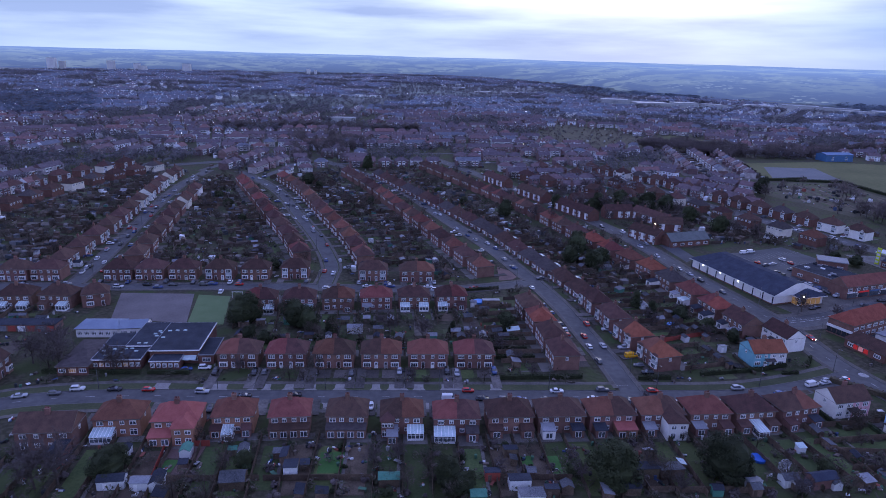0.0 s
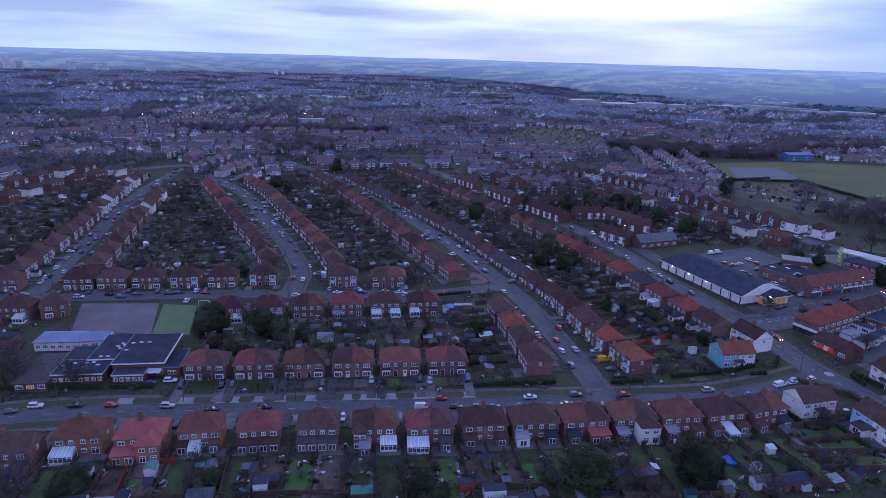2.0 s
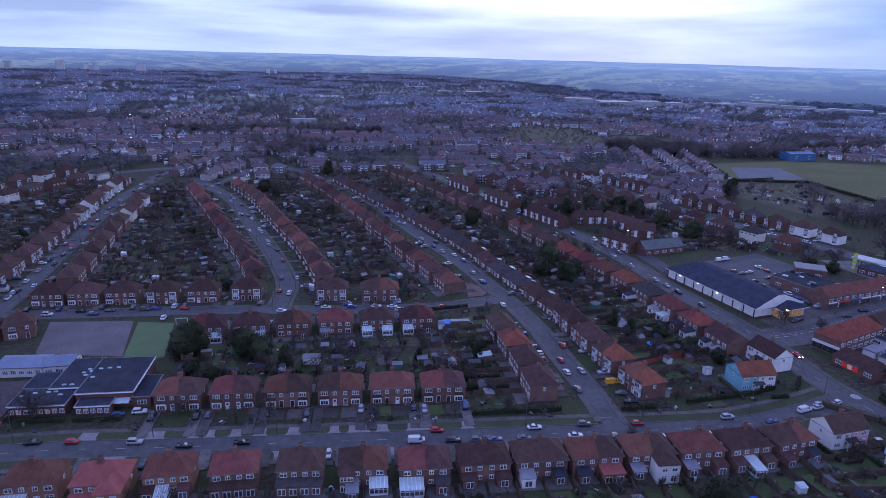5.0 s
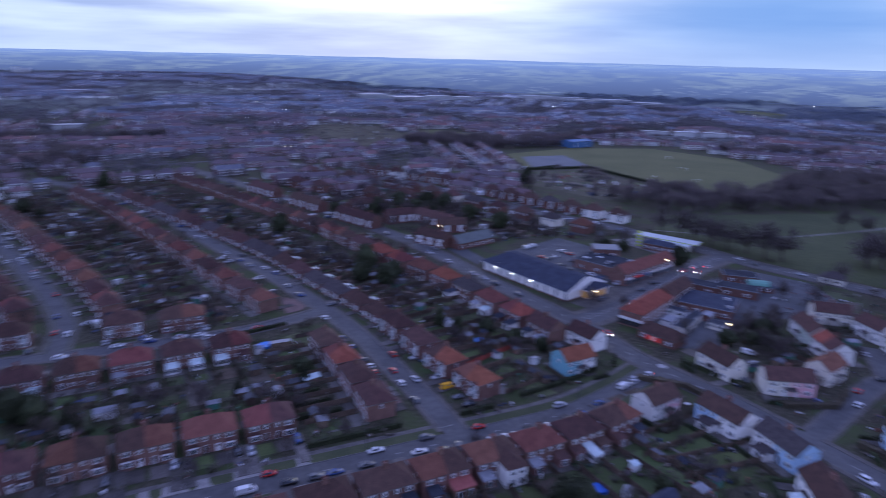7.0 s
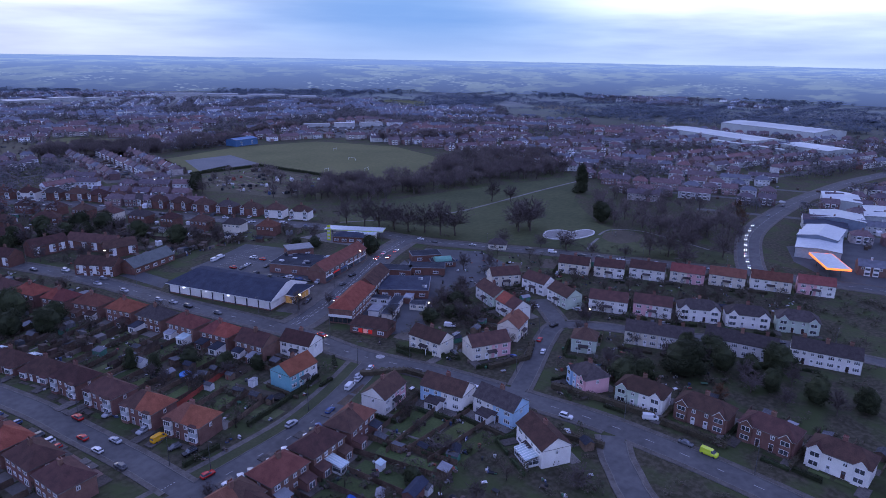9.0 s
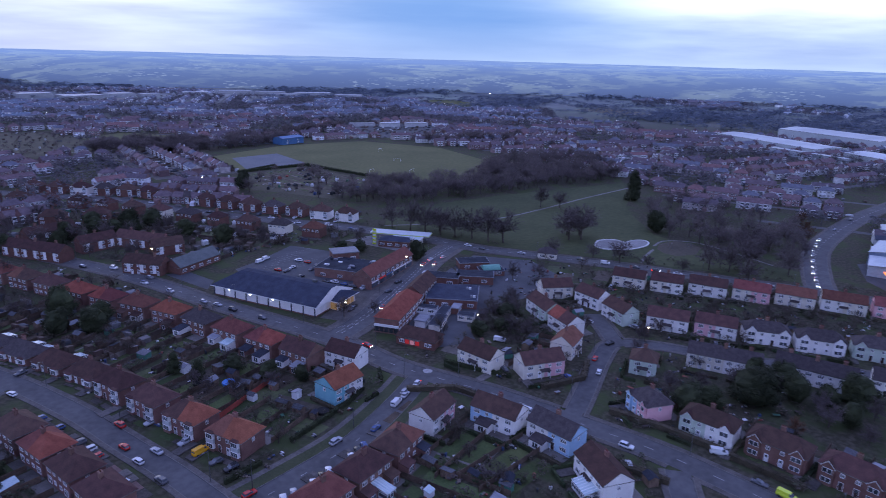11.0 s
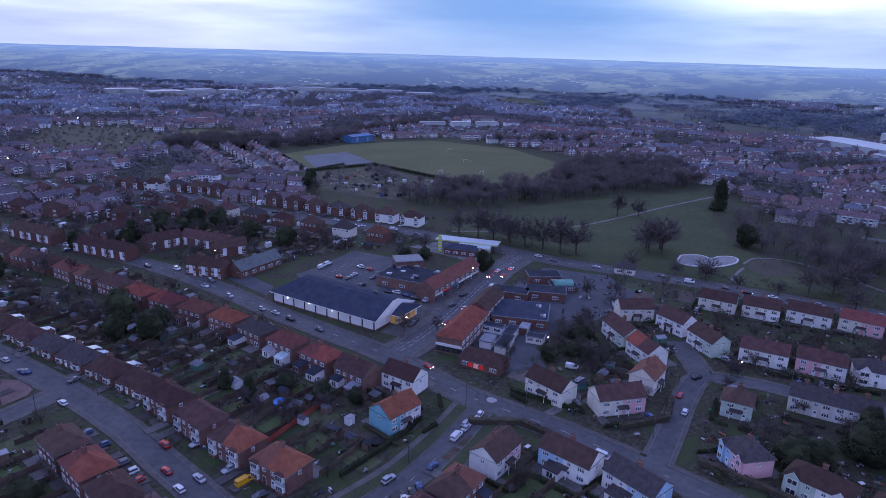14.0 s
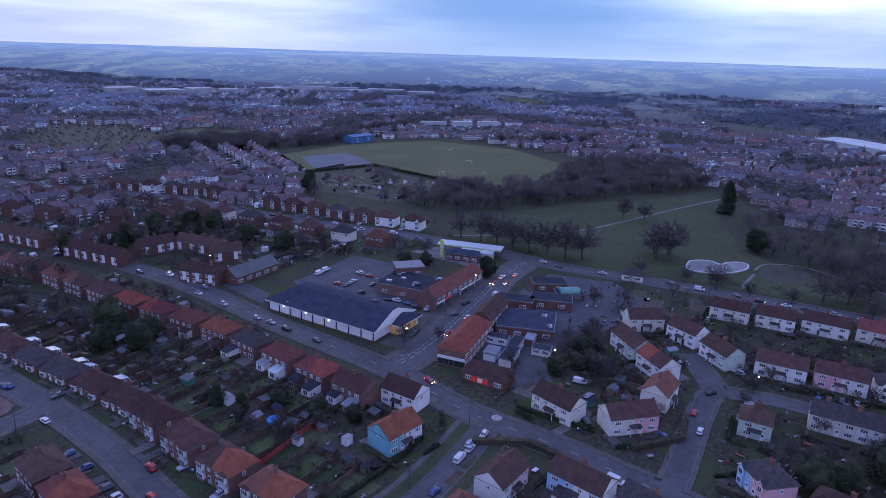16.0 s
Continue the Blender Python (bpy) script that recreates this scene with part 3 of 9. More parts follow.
# ---------------------------------------------------------------- houses
def window_mesh(w, h, bars, pane):
    """A white frame with mullions and transom; the glass lies in it unless the panes are parts of their own."""
    def make():
        b = Build()
        t, d = 0.11, 0.08
        xs = [-w / 2]
        for i in range(bars):
            x0 = -w / 2 + (w - t) * i / bars
            xs += [x0 + t, -w / 2 + (w - t) * (i + 1) / bars]
        xs.append(w / 2)
        zs = [0, t, h - t, h] if h < 1.0 else [0, t, h * 0.68, h * 0.68 + t * 0.7, h - t, h]
        for i in range(len(xs) - 1):
            for j in range(len(zs) - 1):
                x0, x1, z0, z1 = xs[i], xs[i + 1], zs[j], zs[j + 1]
                if i % 2 and j % 2:
                    g = -0.03
                    for q in ([(x0, -d, z0), (x1, -d, z0), (x1, g, z0), (x0, g, z0)], [(x1, -d, z0), (x1, -d, z1), (x1, g, z1), (x1, g, z0)],
                              [(x1, -d, z1), (x0, -d, z1), (x0, g, z1), (x1, g, z1)], [(x0, -d, z1), (x0, -d, z0), (x0, g, z0), (x0, g, z1)]):
                        b.poly(q)
                    if not pane:
                        b.poly([(x0, g, z0), (x1, g, z0), (x1, g, z1), (x0, g, z1)], 1)
                else:
                    b.poly([(x0, -d, z0), (x1, -d, z0), (x1, -d, z1), (x0, -d, z1)])
        for i in range(len(xs) - 1):
            b.poly([(xs[i], 0.02, 0), (xs[i + 1], 0.02, 0), (xs[i + 1], -d, 0), (xs[i], -d, 0)])
            b.poly([(xs[i], -d, h), (xs[i + 1], -d, h), (xs[i + 1], 0.02, h), (xs[i], 0.02, h)])
        for j in range(len(zs) - 1):
            b.poly([(w / 2, -d, zs[j]), (w / 2, 0.02, zs[j]), (w / 2, 0.02, zs[j + 1]), (w / 2, -d, zs[j + 1])])
            b.poly([(-w / 2, 0.02, zs[j]), (-w / 2, -d, zs[j]), (-w / 2, -d, zs[j + 1]), (-w / 2, 0.02, zs[j + 1])])
        return b.mesh("window", ["upvc", "glass"])
    return shared(("win", round(w, 2), round(h, 2), bars, pane), make)


def pane_mesh(w, h, mat="glass"):
    def make():
        b = Build()
        b.box(-w / 2 + 0.02, w / 2 - 0.02, -0.03, 0.015, 0.02, h - 0.02)
        return b.mesh("pane", [mat])
    return shared(("pane", round(w, 2), round(h, 2), mat), make)


def door_mesh(mat):
    def make():
        b = Build()
        b.box(-0.55, 0.55, -0.05, 0.02, 0, 2.15, 1)
        b.box(-0.46, 0.46, -0.08, -0.05, 0.06, 2.05, 0)
        b.box(-0.3, 0.3, -0.1, -0.08, 1.25, 1.85, 2)
        b.box(0.34, 0.4, -0.13, -0.08, 0.98, 1.06, 1)
        return b.mesh("door", [mat, "upvc", "glass"])
    return shared(("door", mat), make)


def roof_mesh(w, d, eave, rise, kind, m1, m2):
    """A tiled roof with overhang and fascia, one closed body; the two halves may have been retiled apart."""
    def make():
        b = Build()
        o, th = 0.38, 0.16
        x1, y1 = w / 2 + (o if kind != "gable" else 0.18), d / 2 + o
        z0 = eave - o * rise / (d / 2) + 0.02
        rx = max(0.4, x1 - y1 * (0.92 if kind == "hip" else 0.45)) if kind != "gable" else x1
        zt = z0 + (rise + o * rise / (d / 2))
        ze, zr, zf = z0 + th, zt + th, z0 - 0.05
        # the tiles sag and lap a little: courses of slightly uneven height
        n = 4
        for sx, k in ((-1, 0), (1, 1)):
            for sy in (-1, 1):
                for i in range(n):
                    f0, f1 = i / n, (i + 1) / n
                    q = [(0, sy * y1 * (1 - f0), ze + (zr - ze) * f0), (sx * (x1 + (rx - x1) * f0), sy * y1 * (1 - f0), ze + (zr - ze) * f0),
                         (sx * (x1 + (rx - x1) * f1), sy * y1 * (1 - f1), ze + (zr - ze) * f1), (0, sy * y1 * (1 - f1), ze + (zr - ze) * f1)]
                    b.poly(q if sx * sy < 0 else q[::-1], k)
                q = [(0, sy * y1, zf), (sx * x1, sy * y1, zf), (sx * x1, sy * y1, ze), (0, sy * y1, ze)]
                b.poly(q if sx * sy < 0 else q[::-1], 2)
            if kind != "gable":
                for i in range(n):
                    f0, f1 = i / n, (i + 1) / n
                    q = [(sx * (x1 + (rx - x1) * f0), -y1 * (1 - f0), ze + (zr - ze) * f0), (sx * (x1 + (rx - x1) * f0), y1 * (1 - f0), ze + (zr - ze) * f0),
                         (sx * (x1 + (rx - x1) * f1), y1 * (1 - f1), ze + (zr - ze) * f1), (sx * (x1 + (rx - x1) * f1), -y1 * (1 - f1), ze + (zr - ze) * f1)]
                    if i == n - 1:
                        q = q[:3]
                    b.poly(q if sx > 0 else q[::-1], k)
                q = [(sx * x1, -y1, zf), (sx * x1, y1, zf), (sx * x1, y1, ze), (sx * x1, -y1, ze)]
                b.poly(q if sx > 0 else q[::-1], 2)
            else:
                for sy in (-1, 1):
                    q = [(sx * x1, sy * y1, zf), (sx * x1, sy * y1, ze), (sx * x1, 0, zr), (sx * x1, 0, zr - th - 0.05)]
                    b.poly(q if sx * sy > 0 else q[::-1], 2)
        b.poly([(-x1, -y1, zf), (-x1, y1, zf), (0, y1, zf), (x1, y1, zf), (x1, -y1, zf), (0, -y1, zf)], 2)
        return b.mesh("roof", [m1, m2, "fascia"])
    return shared(("roof", round(w, 1), round(d, 1), eave, rise, kind, m1, m2), make)


def wall_mesh(w, d, eave, rise, gable, m1, m2, upper=None):
    """Outer walls; the two halves, or the upper storey, may be finished differently."""
    def make():
        b = Build()
        mid = 2.6
        for sx, k in ((-1, 0), (1, 1)):
            for z0, z1, kk in ((0, mid, k), (mid, eave, 2 if upper else k)):
                for sy in (-1, 1):
                    q = [(0, sy * d / 2, z0), (sx * w / 2, sy * d / 2, z0), (sx * w / 2, sy * d / 2, z1), (0, sy * d / 2, z1)]
                    b.poly(q if sx * sy < 0 else q[::-1], kk)
                q = [(sx * w / 2, -d / 2, z0), (sx * w / 2, d / 2, z0), (sx * w / 2, d / 2, z1), (sx * w / 2, -d / 2, z1)]
                b.poly(q if sx > 0 else q[::-1], kk)
            if gable:
                q = [(sx * w / 2, -d / 2, eave), (sx * w / 2, d / 2, eave), (sx * w / 2, 0, eave + rise)]
                b.poly(q if sx > 0 else q[::-1], 2 if upper else k)
        return b.mesh("wall", [m1, m2, upper or m1])
    return shared(("wall", round(w, 1), round(d, 1), eave, rise, gable, m1, m2, upper), make)


def chimney_mesh(h, mat):
    def make():
        b = Build()
        b.box(-0.55, 0.55, -0.4, 0.4, 0, h)
        b.box(-0.62, 0.62, -0.47, 0.47, h - 0.2, h - 0.05)
        for x in (-0.35, 0.0, 0.35):
            b.tube((x, 0, h - 0.02), (x, 0, h + 0.4), 0.12, 0.1, 6, 1, True)
        return b.mesh("chimney", [mat, "tile_red"])
    return shared(("chim", round(h, 1), mat), make)


def bay_mesh(w, h, storeys, mat):
    """A square bay with a band of white windows in each storey and a little roof."""
    def make():
        b = Build()
        p = 0.7
        levels = [(0, 0), (0.8, 1), (2.25, 4), (3.4, 1), (h, 1)] if storeys == 2 else [(0, 0), (0.8, 1), (h, 1)]
        i = len(b.v)
        b.v += [(x, y, z) for z, _ in levels for x, y in ((-w / 2, -p), (w / 2, -p), (w / 2, 0.02), (-w / 2, 0.02))]
        for k, (_, slot) in enumerate(levels[:-1]):
            for j in range(4):
                b.f.append((i + 4 * k + j, i + 4 * k + (j + 1) % 4, i + 4 * k + 4 + (j + 1) % 4, i + 4 * k + 4 + j))
                b.m.append(slot)
        for s in range(storeys):
            z0 = 0.85 + 2.6 * s
            b.box(-w / 2 + 0.08, w / 2 - 0.08, -p - 0.06, -p + 0.02, z0, z0 + 1.35, 1)
            for i in range(3):
                x = -w / 2 + 0.2 + (w - 0.4) * i / 3
                b.box(x + 0.05, x + (w - 0.4) / 3 - 0.05, -p - 0.08, -p - 0.05, z0 + 0.12, z0 + 1.23, 2)
        lo = [(-w / 2 - 0.15, -p - 0.2, h), (w / 2 + 0.15, -p - 0.2, h), (w / 2 + 0.15, 0.02, h), (-w / 2 - 0.15, 0.02, h)]
        hi = [(-w / 2 + 0.3, -0.15, h + 0.4), (w / 2 - 0.3, -0.15, h + 0.4), (w / 2 - 0.3, 0.02, h + 0.4), (-w / 2 + 0.3, 0.02, h + 0.4)]
        b.loft([lo, hi], 3)
        return b.mesh("bay", [mat, "upvc", "glass", "tile_brown", "metal_white"])
    return shared(("bay", w, h, storeys, mat), make)


HOUSES = []
OPEN_SIDE = (15, 45)          # windows are fitted on the sides that look to the open south-west


def house(cx, cy, ang, w=11.8, d=8.0, eave=5.1, rise=2.9, roof="hip", wall="brick", wall2=None, tile="tile_brown", tile2=None, units=2, front="bay", near=False,
          upper=None, chim=1, label="", group="", peaks=0, name=""):
    """A block of dwellings under one roof: local x along the front, which faces local -y."""
    HOUSES.append((cx, cy, max(w, d) / 2 + 1.5))
    base = thing(name or ("semi_detached_house" if units == 2 else "house" if units == 1 else "terraced_house_block"), at(cx, cy, ang), label, "house", group)
    w2, t2 = wall2 or wall, tile2 or tile
    part("wall", wall_mesh(w, d, eave, rise, roof == "gable", wall, w2, upper), base)
    part("roof", roof_mesh(w, d, eave, rise, roof, tile, t2), base)
    stack = "brick" if "brick" in wall or "render" in wall else wall
    for i in range(chim):
        x = 0 if chim == 1 else -w / 2 + w * (i + 0.5) / chim
        part("chimney", chimney_mesh(2.2, stack), base, pose(x, 0.35 if i % 2 == 0 else -0.35, eave + rise - 0.95))
    u = w / units
    rot = radians(ang)
    far = math.hypot(cx - 10, cy - 40) > 330
    fx, fy = math.sin(rot), -math.cos(rot)          # the way the front looks
    to_x, to_y = OPEN_SIDE[0] - cx, OPEN_SIDE[1] - cy
    shows = {"front": fx * to_x + fy * to_y > -4, "back": fx * to_x + fy * to_y < 4}

    def win(x, z, ww, wh, side, bars=2):
        if z + wh > eave + 0.2:            # single-storey blocks have no upper windows
            return
        if not shows.get(side, True) or (side == "side" and (x * (math.cos(rot) * to_x + math.sin(rot) * to_y) < 0 or not near)):
            return
        m = pose(x, -d / 2, z) if side == "front" else pose(-x, d / 2, z, 0, 0, 180) if side == "back" else pose(w / 2 * x, 0, z, 0, 0, 90 * x)
        o = part("window", window_mesh(ww, wh, bars, near), base, m)
        if near:
            part("pane", pane_mesh(ww, wh), o)

    for i in range(units):
        x0, s = -w / 2 + u * i, 1 if i % 2 == 0 else -1
        mid = x0 + u / 2
        a, c = mid - s * u * 0.2, mid + s * u * 0.26
        if shows["front"] and not far:
            part("door", door_mesh(RNG.choice(("door_paint", "upvc", "door_dark"))), base, pose(c, -d / 2, 0.05))
        if not shows["front"]:
            pass
        elif front == "bay":
            part("bay", bay_mesh(2.4, 2.6, 1, wall if "brick" in wall else "upvc"), base, pose(a, -d / 2, 0))
            win(a, 3.25, 1.9, 1.25, "front", 3)
        elif front == "bay2":
            part("bay", bay_mesh(2.4, 5.0, 2, wall if "brick" in wall else "upvc"), base, pose(a, -d / 2, 0))
        else:
            win(a, 0.85, min(1.9, u * 0.4), 1.3, "front", 3)
            win(a, 3.2, min(1.8, u * 0.38), 1.25, "front", 3)
        if not far:
            win(c, 3.35, 1.0, 1.1, "front", 2)
        win(a, 3.25, min(1.6, u * 0.34), 1.2, "back", 2)
        win(c, 3.35, 1.1, 1.1, "back", 2)
        if not far:
            win(a, 0.45, min(1.8, u * 0.36), 1.75, "back", 2)
        if u > 4 and not far:
            win(c, 0.95, 1.2, 1.1, "back", 2)
        if peaks:
            part("gable", peak_mesh(u * 0.42, eave, rise, d, wall if i % 2 == 0 else w2, tile), base, pose(a, -d / 2, 0))
    if roof != "gable" or units <= 2:
        for sx in (-1, 1):
            win(sx, 3.3, 0.9, 1.1, "side", 2)
    return base


def peak_mesh(w, eave, rise, d, mat, tile):
    """A small front gable that stands a little proud and runs back into the roof."""
    def make():
        b = Build()
        p, h = 0.5, eave + w * 0.5
        b.box(-w / 2, w / 2, -p, 0.02, 0, eave)
        b.poly([(-w / 2, -p, eave), (w / 2, -p, eave), (0, -p, h)])
        back = (h - eave) / rise * (d / 2) + 0.3
        for s in (-1, 1):
            q = [(s * (w / 2 + 0.25), -p - 0.25, eave - 0.2), (s * (w / 2 + 0.25), 0.3, eave - 0.2), (0, back, h + 0.08), (0, -p - 0.25, h + 0.08)]
            b.poly(q if s < 0 else q[::-1], 1)
            b.poly([(x, y, z - 0.12) for x, y, z in (q if s > 0 else q[::-1])], 2)
            e = [(s * (w / 2 + 0.25), -p - 0.26, eave - 0.34), (s * (w / 2 + 0.25), -p - 0.26, eave - 0.18), (0, -p - 0.26, h + 0.1), (0, -p - 0.26, h - 0.1)]
            b.poly(e if s < 0 else e[::-1], 2)
        for z0 in (0.85, 3.25):
            b.box(-w / 2 + 0.35, w / 2 - 0.35, -p - 0.06, -p, z0, z0 + 1.3, 2)
            for i in range(2):
                x = -w / 2 + 0.4 + (w - 0.8) * i / 2
                b.box(x + 0.06, x + (w - 0.8) / 2 - 0.06, -p - 0.08, -p - 0.05, z0 + 0.1, z0 + 1.2, 3)
        return b.mesh("gable", [mat, tile, "upvc", "glass"])
    return shared(("peak", round(w, 2), eave, rise, d, mat, tile), make)


def extension(base, x, d, w, deep, h, mat, tile, side="back", lit=False):
    """A single-storey addition with a lean-to roof and garden windows."""
    def make():
        b = Build()
        b.loft([[(-w / 2, 0, 0), (w / 2, 0, 0), (w / 2, -deep, 0), (-w / 2, -deep, 0)][::-1], [(-w / 2, 0, h), (w / 2, 0, h), (w / 2, -deep, h - 0.5), (-w / 2, -deep, h - 0.5)][::-1]])
        o = 0.2
        lo = [(-w / 2 - o, 0, h + 0.02), (w / 2 + o, 0, h + 0.02), (w / 2 + o, -deep - o, h - 0.53), (-w / 2 - o, -deep - o, h - 0.53)][::-1]
        b.loft([lo, [(px, py, pz + 0.14) for px, py, pz in lo]], 1)
        n = max(1, int(w / 2.2))
        for i in range(n):
            xx = -w / 2 + w * (i + 0.5) / n
            b.box(xx - 0.85, xx + 0.85, -deep - 0.06, -deep + 0.02, 0.35, 2.0, 2)
            for j in (-1, 1):
                b.box(xx + j * 0.42 - 0.34, xx + j * 0.42 + 0.34, -deep - 0.08, -deep - 0.05, 0.48, 1.88, 3)
        return b.mesh("extension", [mat, tile, "upvc", "glass"])
    me = shared(("ext", w, deep, h, mat, tile), make)
    part("extension", me, base, pose(-x, d / 2, 0, 0, 0, 180) if side == "back" else pose(x, -d / 2, 0))


def conservatory(base, x, d, w, deep, side="back"):
    """A white-framed glazed room on a low wall, with a pale ribbed glass roof."""
    def low():
        b = Build()
        b.box(-w / 2, w / 2, -deep, 0, 0, 0.55)
        return b.mesh("conservatory", ["upvc"])

    def top():
        b = Build()
        n = max(4, int(w / 0.8))
        row = []
        for i in range(n):
            x0 = -w / 2 - .1 + (w + .2) * i / n
            x1 = x0 + (w + .2) / n
            row += [(x0, .07), (x0 + .07, .07), (x0 + .08, 0), (x1 - .02, 0)]
        row.append((w / 2 + .1, .07))
        for (xa, ha), (xb, hb) in zip(row, row[1:]):
            b.poly([(xa, -deep - .15, 2.16 + ha), (xb, -deep - .15, 2.16 + hb), (xb, 0, 2.86 + hb), (xa, 0, 2.86 + ha)], 1 if ha == hb == 0 else 0)
        for (xa, ha), (xb, hb) in zip(row, row[1:]):
            b.poly([(xa, -deep - .15, 2.06), (xb, -deep - .15, 2.06), (xb, -deep - .15, 2.16 + hb), (xa, -deep - .15, 2.16 + ha)], 0)
        return b.mesh("conservatory_roof", ["upvc", "glass_roof"])
    root = part("conservatory", shared(("cons", w, deep), low), base, pose(-x, d / 2, 0, 0, 0, 180) if side == "back" else pose(x, -d / 2, 0), "white glazed conservatory")
    part("conservatory_roof", shared(("cons_roof", w, deep), top), root, None, "pale ribbed glass roof")
    part("window", window_mesh(w, 1.55, max(3, int(w / .9)), False), root, pose(0, -deep, .55))
    for sx in (-1, 1):
        part("window", window_mesh(deep, 1.55, 2, False), root, pose(sx * w / 2, -deep / 2, .55, 0, 0, 90 * sx))

# ---------------------------------------------------------------- the streets of houses


def back_row():
    """The row whose gardens lie nearest: back eaves corners, roof tiles of either half."""
    rows = [(-97.1, 130.2, -83.4, 131.8, "tile_brown", "tile_brown"), (-82, 136.8, -70.4, 138.4, "tile_red", "tile_red"), (-67.8, 137, -56, 138.6, "tile_rose", "tile_rose"),
            (-54, 140, -43.3, 141.5, "tile_red", "tile_red"), (-40, 141, -29.4, 142.5, "tile_red", "tile_red"), (-25.8, 142.5, -15.3, 143.2, "tile_brown", "tile_brown"),
            (-12.1, 142.9, -1.1, 143.9, "tile_brown", "tile_red"), (1.2, 143.3, 13.3, 144.1, "tile_red", "tile_brown"), (14.9, 144.8, 27.2, 146.1, "tile_brown", "tile_brown"),
            (27.9, 146.1, 40.4, 147.3, "tile_brown", "tile_brown"), (41.2, 147.3, 53.8, 148.8, "tile_red", "tile_brown"), (54.6, 148.8, 66.8, 149.9, "tile_red", "tile_brown"),
            (67.6, 149.9, 79.3, 151.3, "tile_red", "tile_red"), (80.2, 151.3, 91.8, 153.3, "tile_brown", "tile_brown"), (93, 153, 105, 156.4, "tile_brown", "tile_red")]
    made = []
    for i, (x0, y0, x1, y1, t1, t2) in enumerate(rows):
        v = Vector((x1 - x0, y1 - y0))
        w = v.length - 0.76
        v.normalize()
        n = Vector((-v.y, v.x))
        c = Vector(((x0 + x1) / 2, (y0 + y1) / 2)) + n * 4.4
        h = house(c.x, c.y, math.degrees(math.atan2(v.y, v.x)) + 180, round(w * 2) / 2, 8.0, roof="gable" if i == 0 else "hip", tile=t2, tile2=t1, near=True,
                  wall="brick_orange" if i in (1, 2, 3) else "brick", front="bay",
                  label=("brick house pair with brown gabled roof, back to its garden" if i == 0 else "orange brick semi-detached pair with red hipped roof, back garden side" if i in (1, 2, 3)
                         else "brown brick semi-detached pair with hipped tiled roof and rear additions"), group="houses south of the school road")
        made.append(h)
    return made


def line_row(pts, n, face, pattern, **kw):
    """n blocks evenly along a line of middles; face is the side, left (1) or right (-1) of the way, to which the fronts look."""
    ln = smooth_line(pts, 1.0)
    s = np.concatenate([[0], np.cumsum(np.linalg.norm(np.diff(ln, axis=0), axis=1))])
    out = []
    for i in range(n):
        q = s[-1] * (i / (n - 1) if n > 1 else 0.5)
        x, y = np.interp(q, s, ln[:, 0]), np.interp(q, s, ln[:, 1])
        a, b = max(0, q - 4), min(s[-1], q + 4)
        ang = math.degrees(math.atan2(np.interp(b, s, ln[:, 1]) - np.interp(a, s, ln[:, 1]), np.interp(b, s, ln[:, 0]) - np.interp(a, s, ln[:, 0])))
        o = dict(kw)
        o.update(pattern(i))
        out.append(house(x, y, ang + (180 if face > 0 else 0), **o))
    return out


TWO = ("tile_brown", "tile_red")


def mixed(i, bias=0.45):
    return {"tile": TWO[RNG.random() < bias], "tile2": TWO[RNG.random() < bias]}


NEAR_ROW = back_row()
RED_BROWN = ["tile_red tile_brown", "tile_red tile_brown", "tile_red tile_brown", "tile_brown tile_red", "tile_red tile_red", "tile_red tile_brown"]
# opposite the near row, fronts to the school road
SCHOOL_ROW = line_row([(-59.2, 179.6), (12.2, 185.0)], 6, -1, lambda i: dict(zip(("tile", "tile2"), RED_BROWN[i].split())), w=12.0, near=True,
                      label="brown brick semi-detached pair with bay windows and front drives", group="houses facing the school road")
B_TILES = ["tile_red tile_brown", "tile_brown tile_brown", "tile_brown tile_red", "tile_red tile_red", "tile_brown tile_brown", "tile_brown tile_red"]
CROSS_BACK = line_row([(-66, 223.6), (4.4, 233.3)], 6, 1, lambda i: dict(zip(("tile2", "tile"), B_TILES[i].split())), w=11.6, near=True,
                      label="brick semi-detached pair seen from its back garden", group="houses south of the cross road")
C_BAYS = (5, 7, 8)
CROSS_FRONT = []
for i, (x, y, w) in enumerate(((-173, 246.2, 11.5), (-160.6, 248.0, 11.8), (-132.6, 251.2, 11.4), (-120.3, 252.8, 11.4), (-107.1, 254.2, 11.4), (-92.4, 255.6, 11.4), (-77.9, 257.1, 11.4), (-62.0, 260.1, 11.2), (-29.1, 260.6, 12.0), (-10.5, 261.0, 14.5))):
    CROSS_FRONT.append(house(x, y, 5.5, w, 8.0, near=i > 3, front="bay2" if i in C_BAYS else "bay", tile="tile_brown", tile2="tile_red" if i == 9 else "tile_brown",
                             label="dark brick pair with tall white bay windows" if i in C_BAYS else "dark brick semi-detached pair with brown hipped roof", group="houses north of the cross road"))
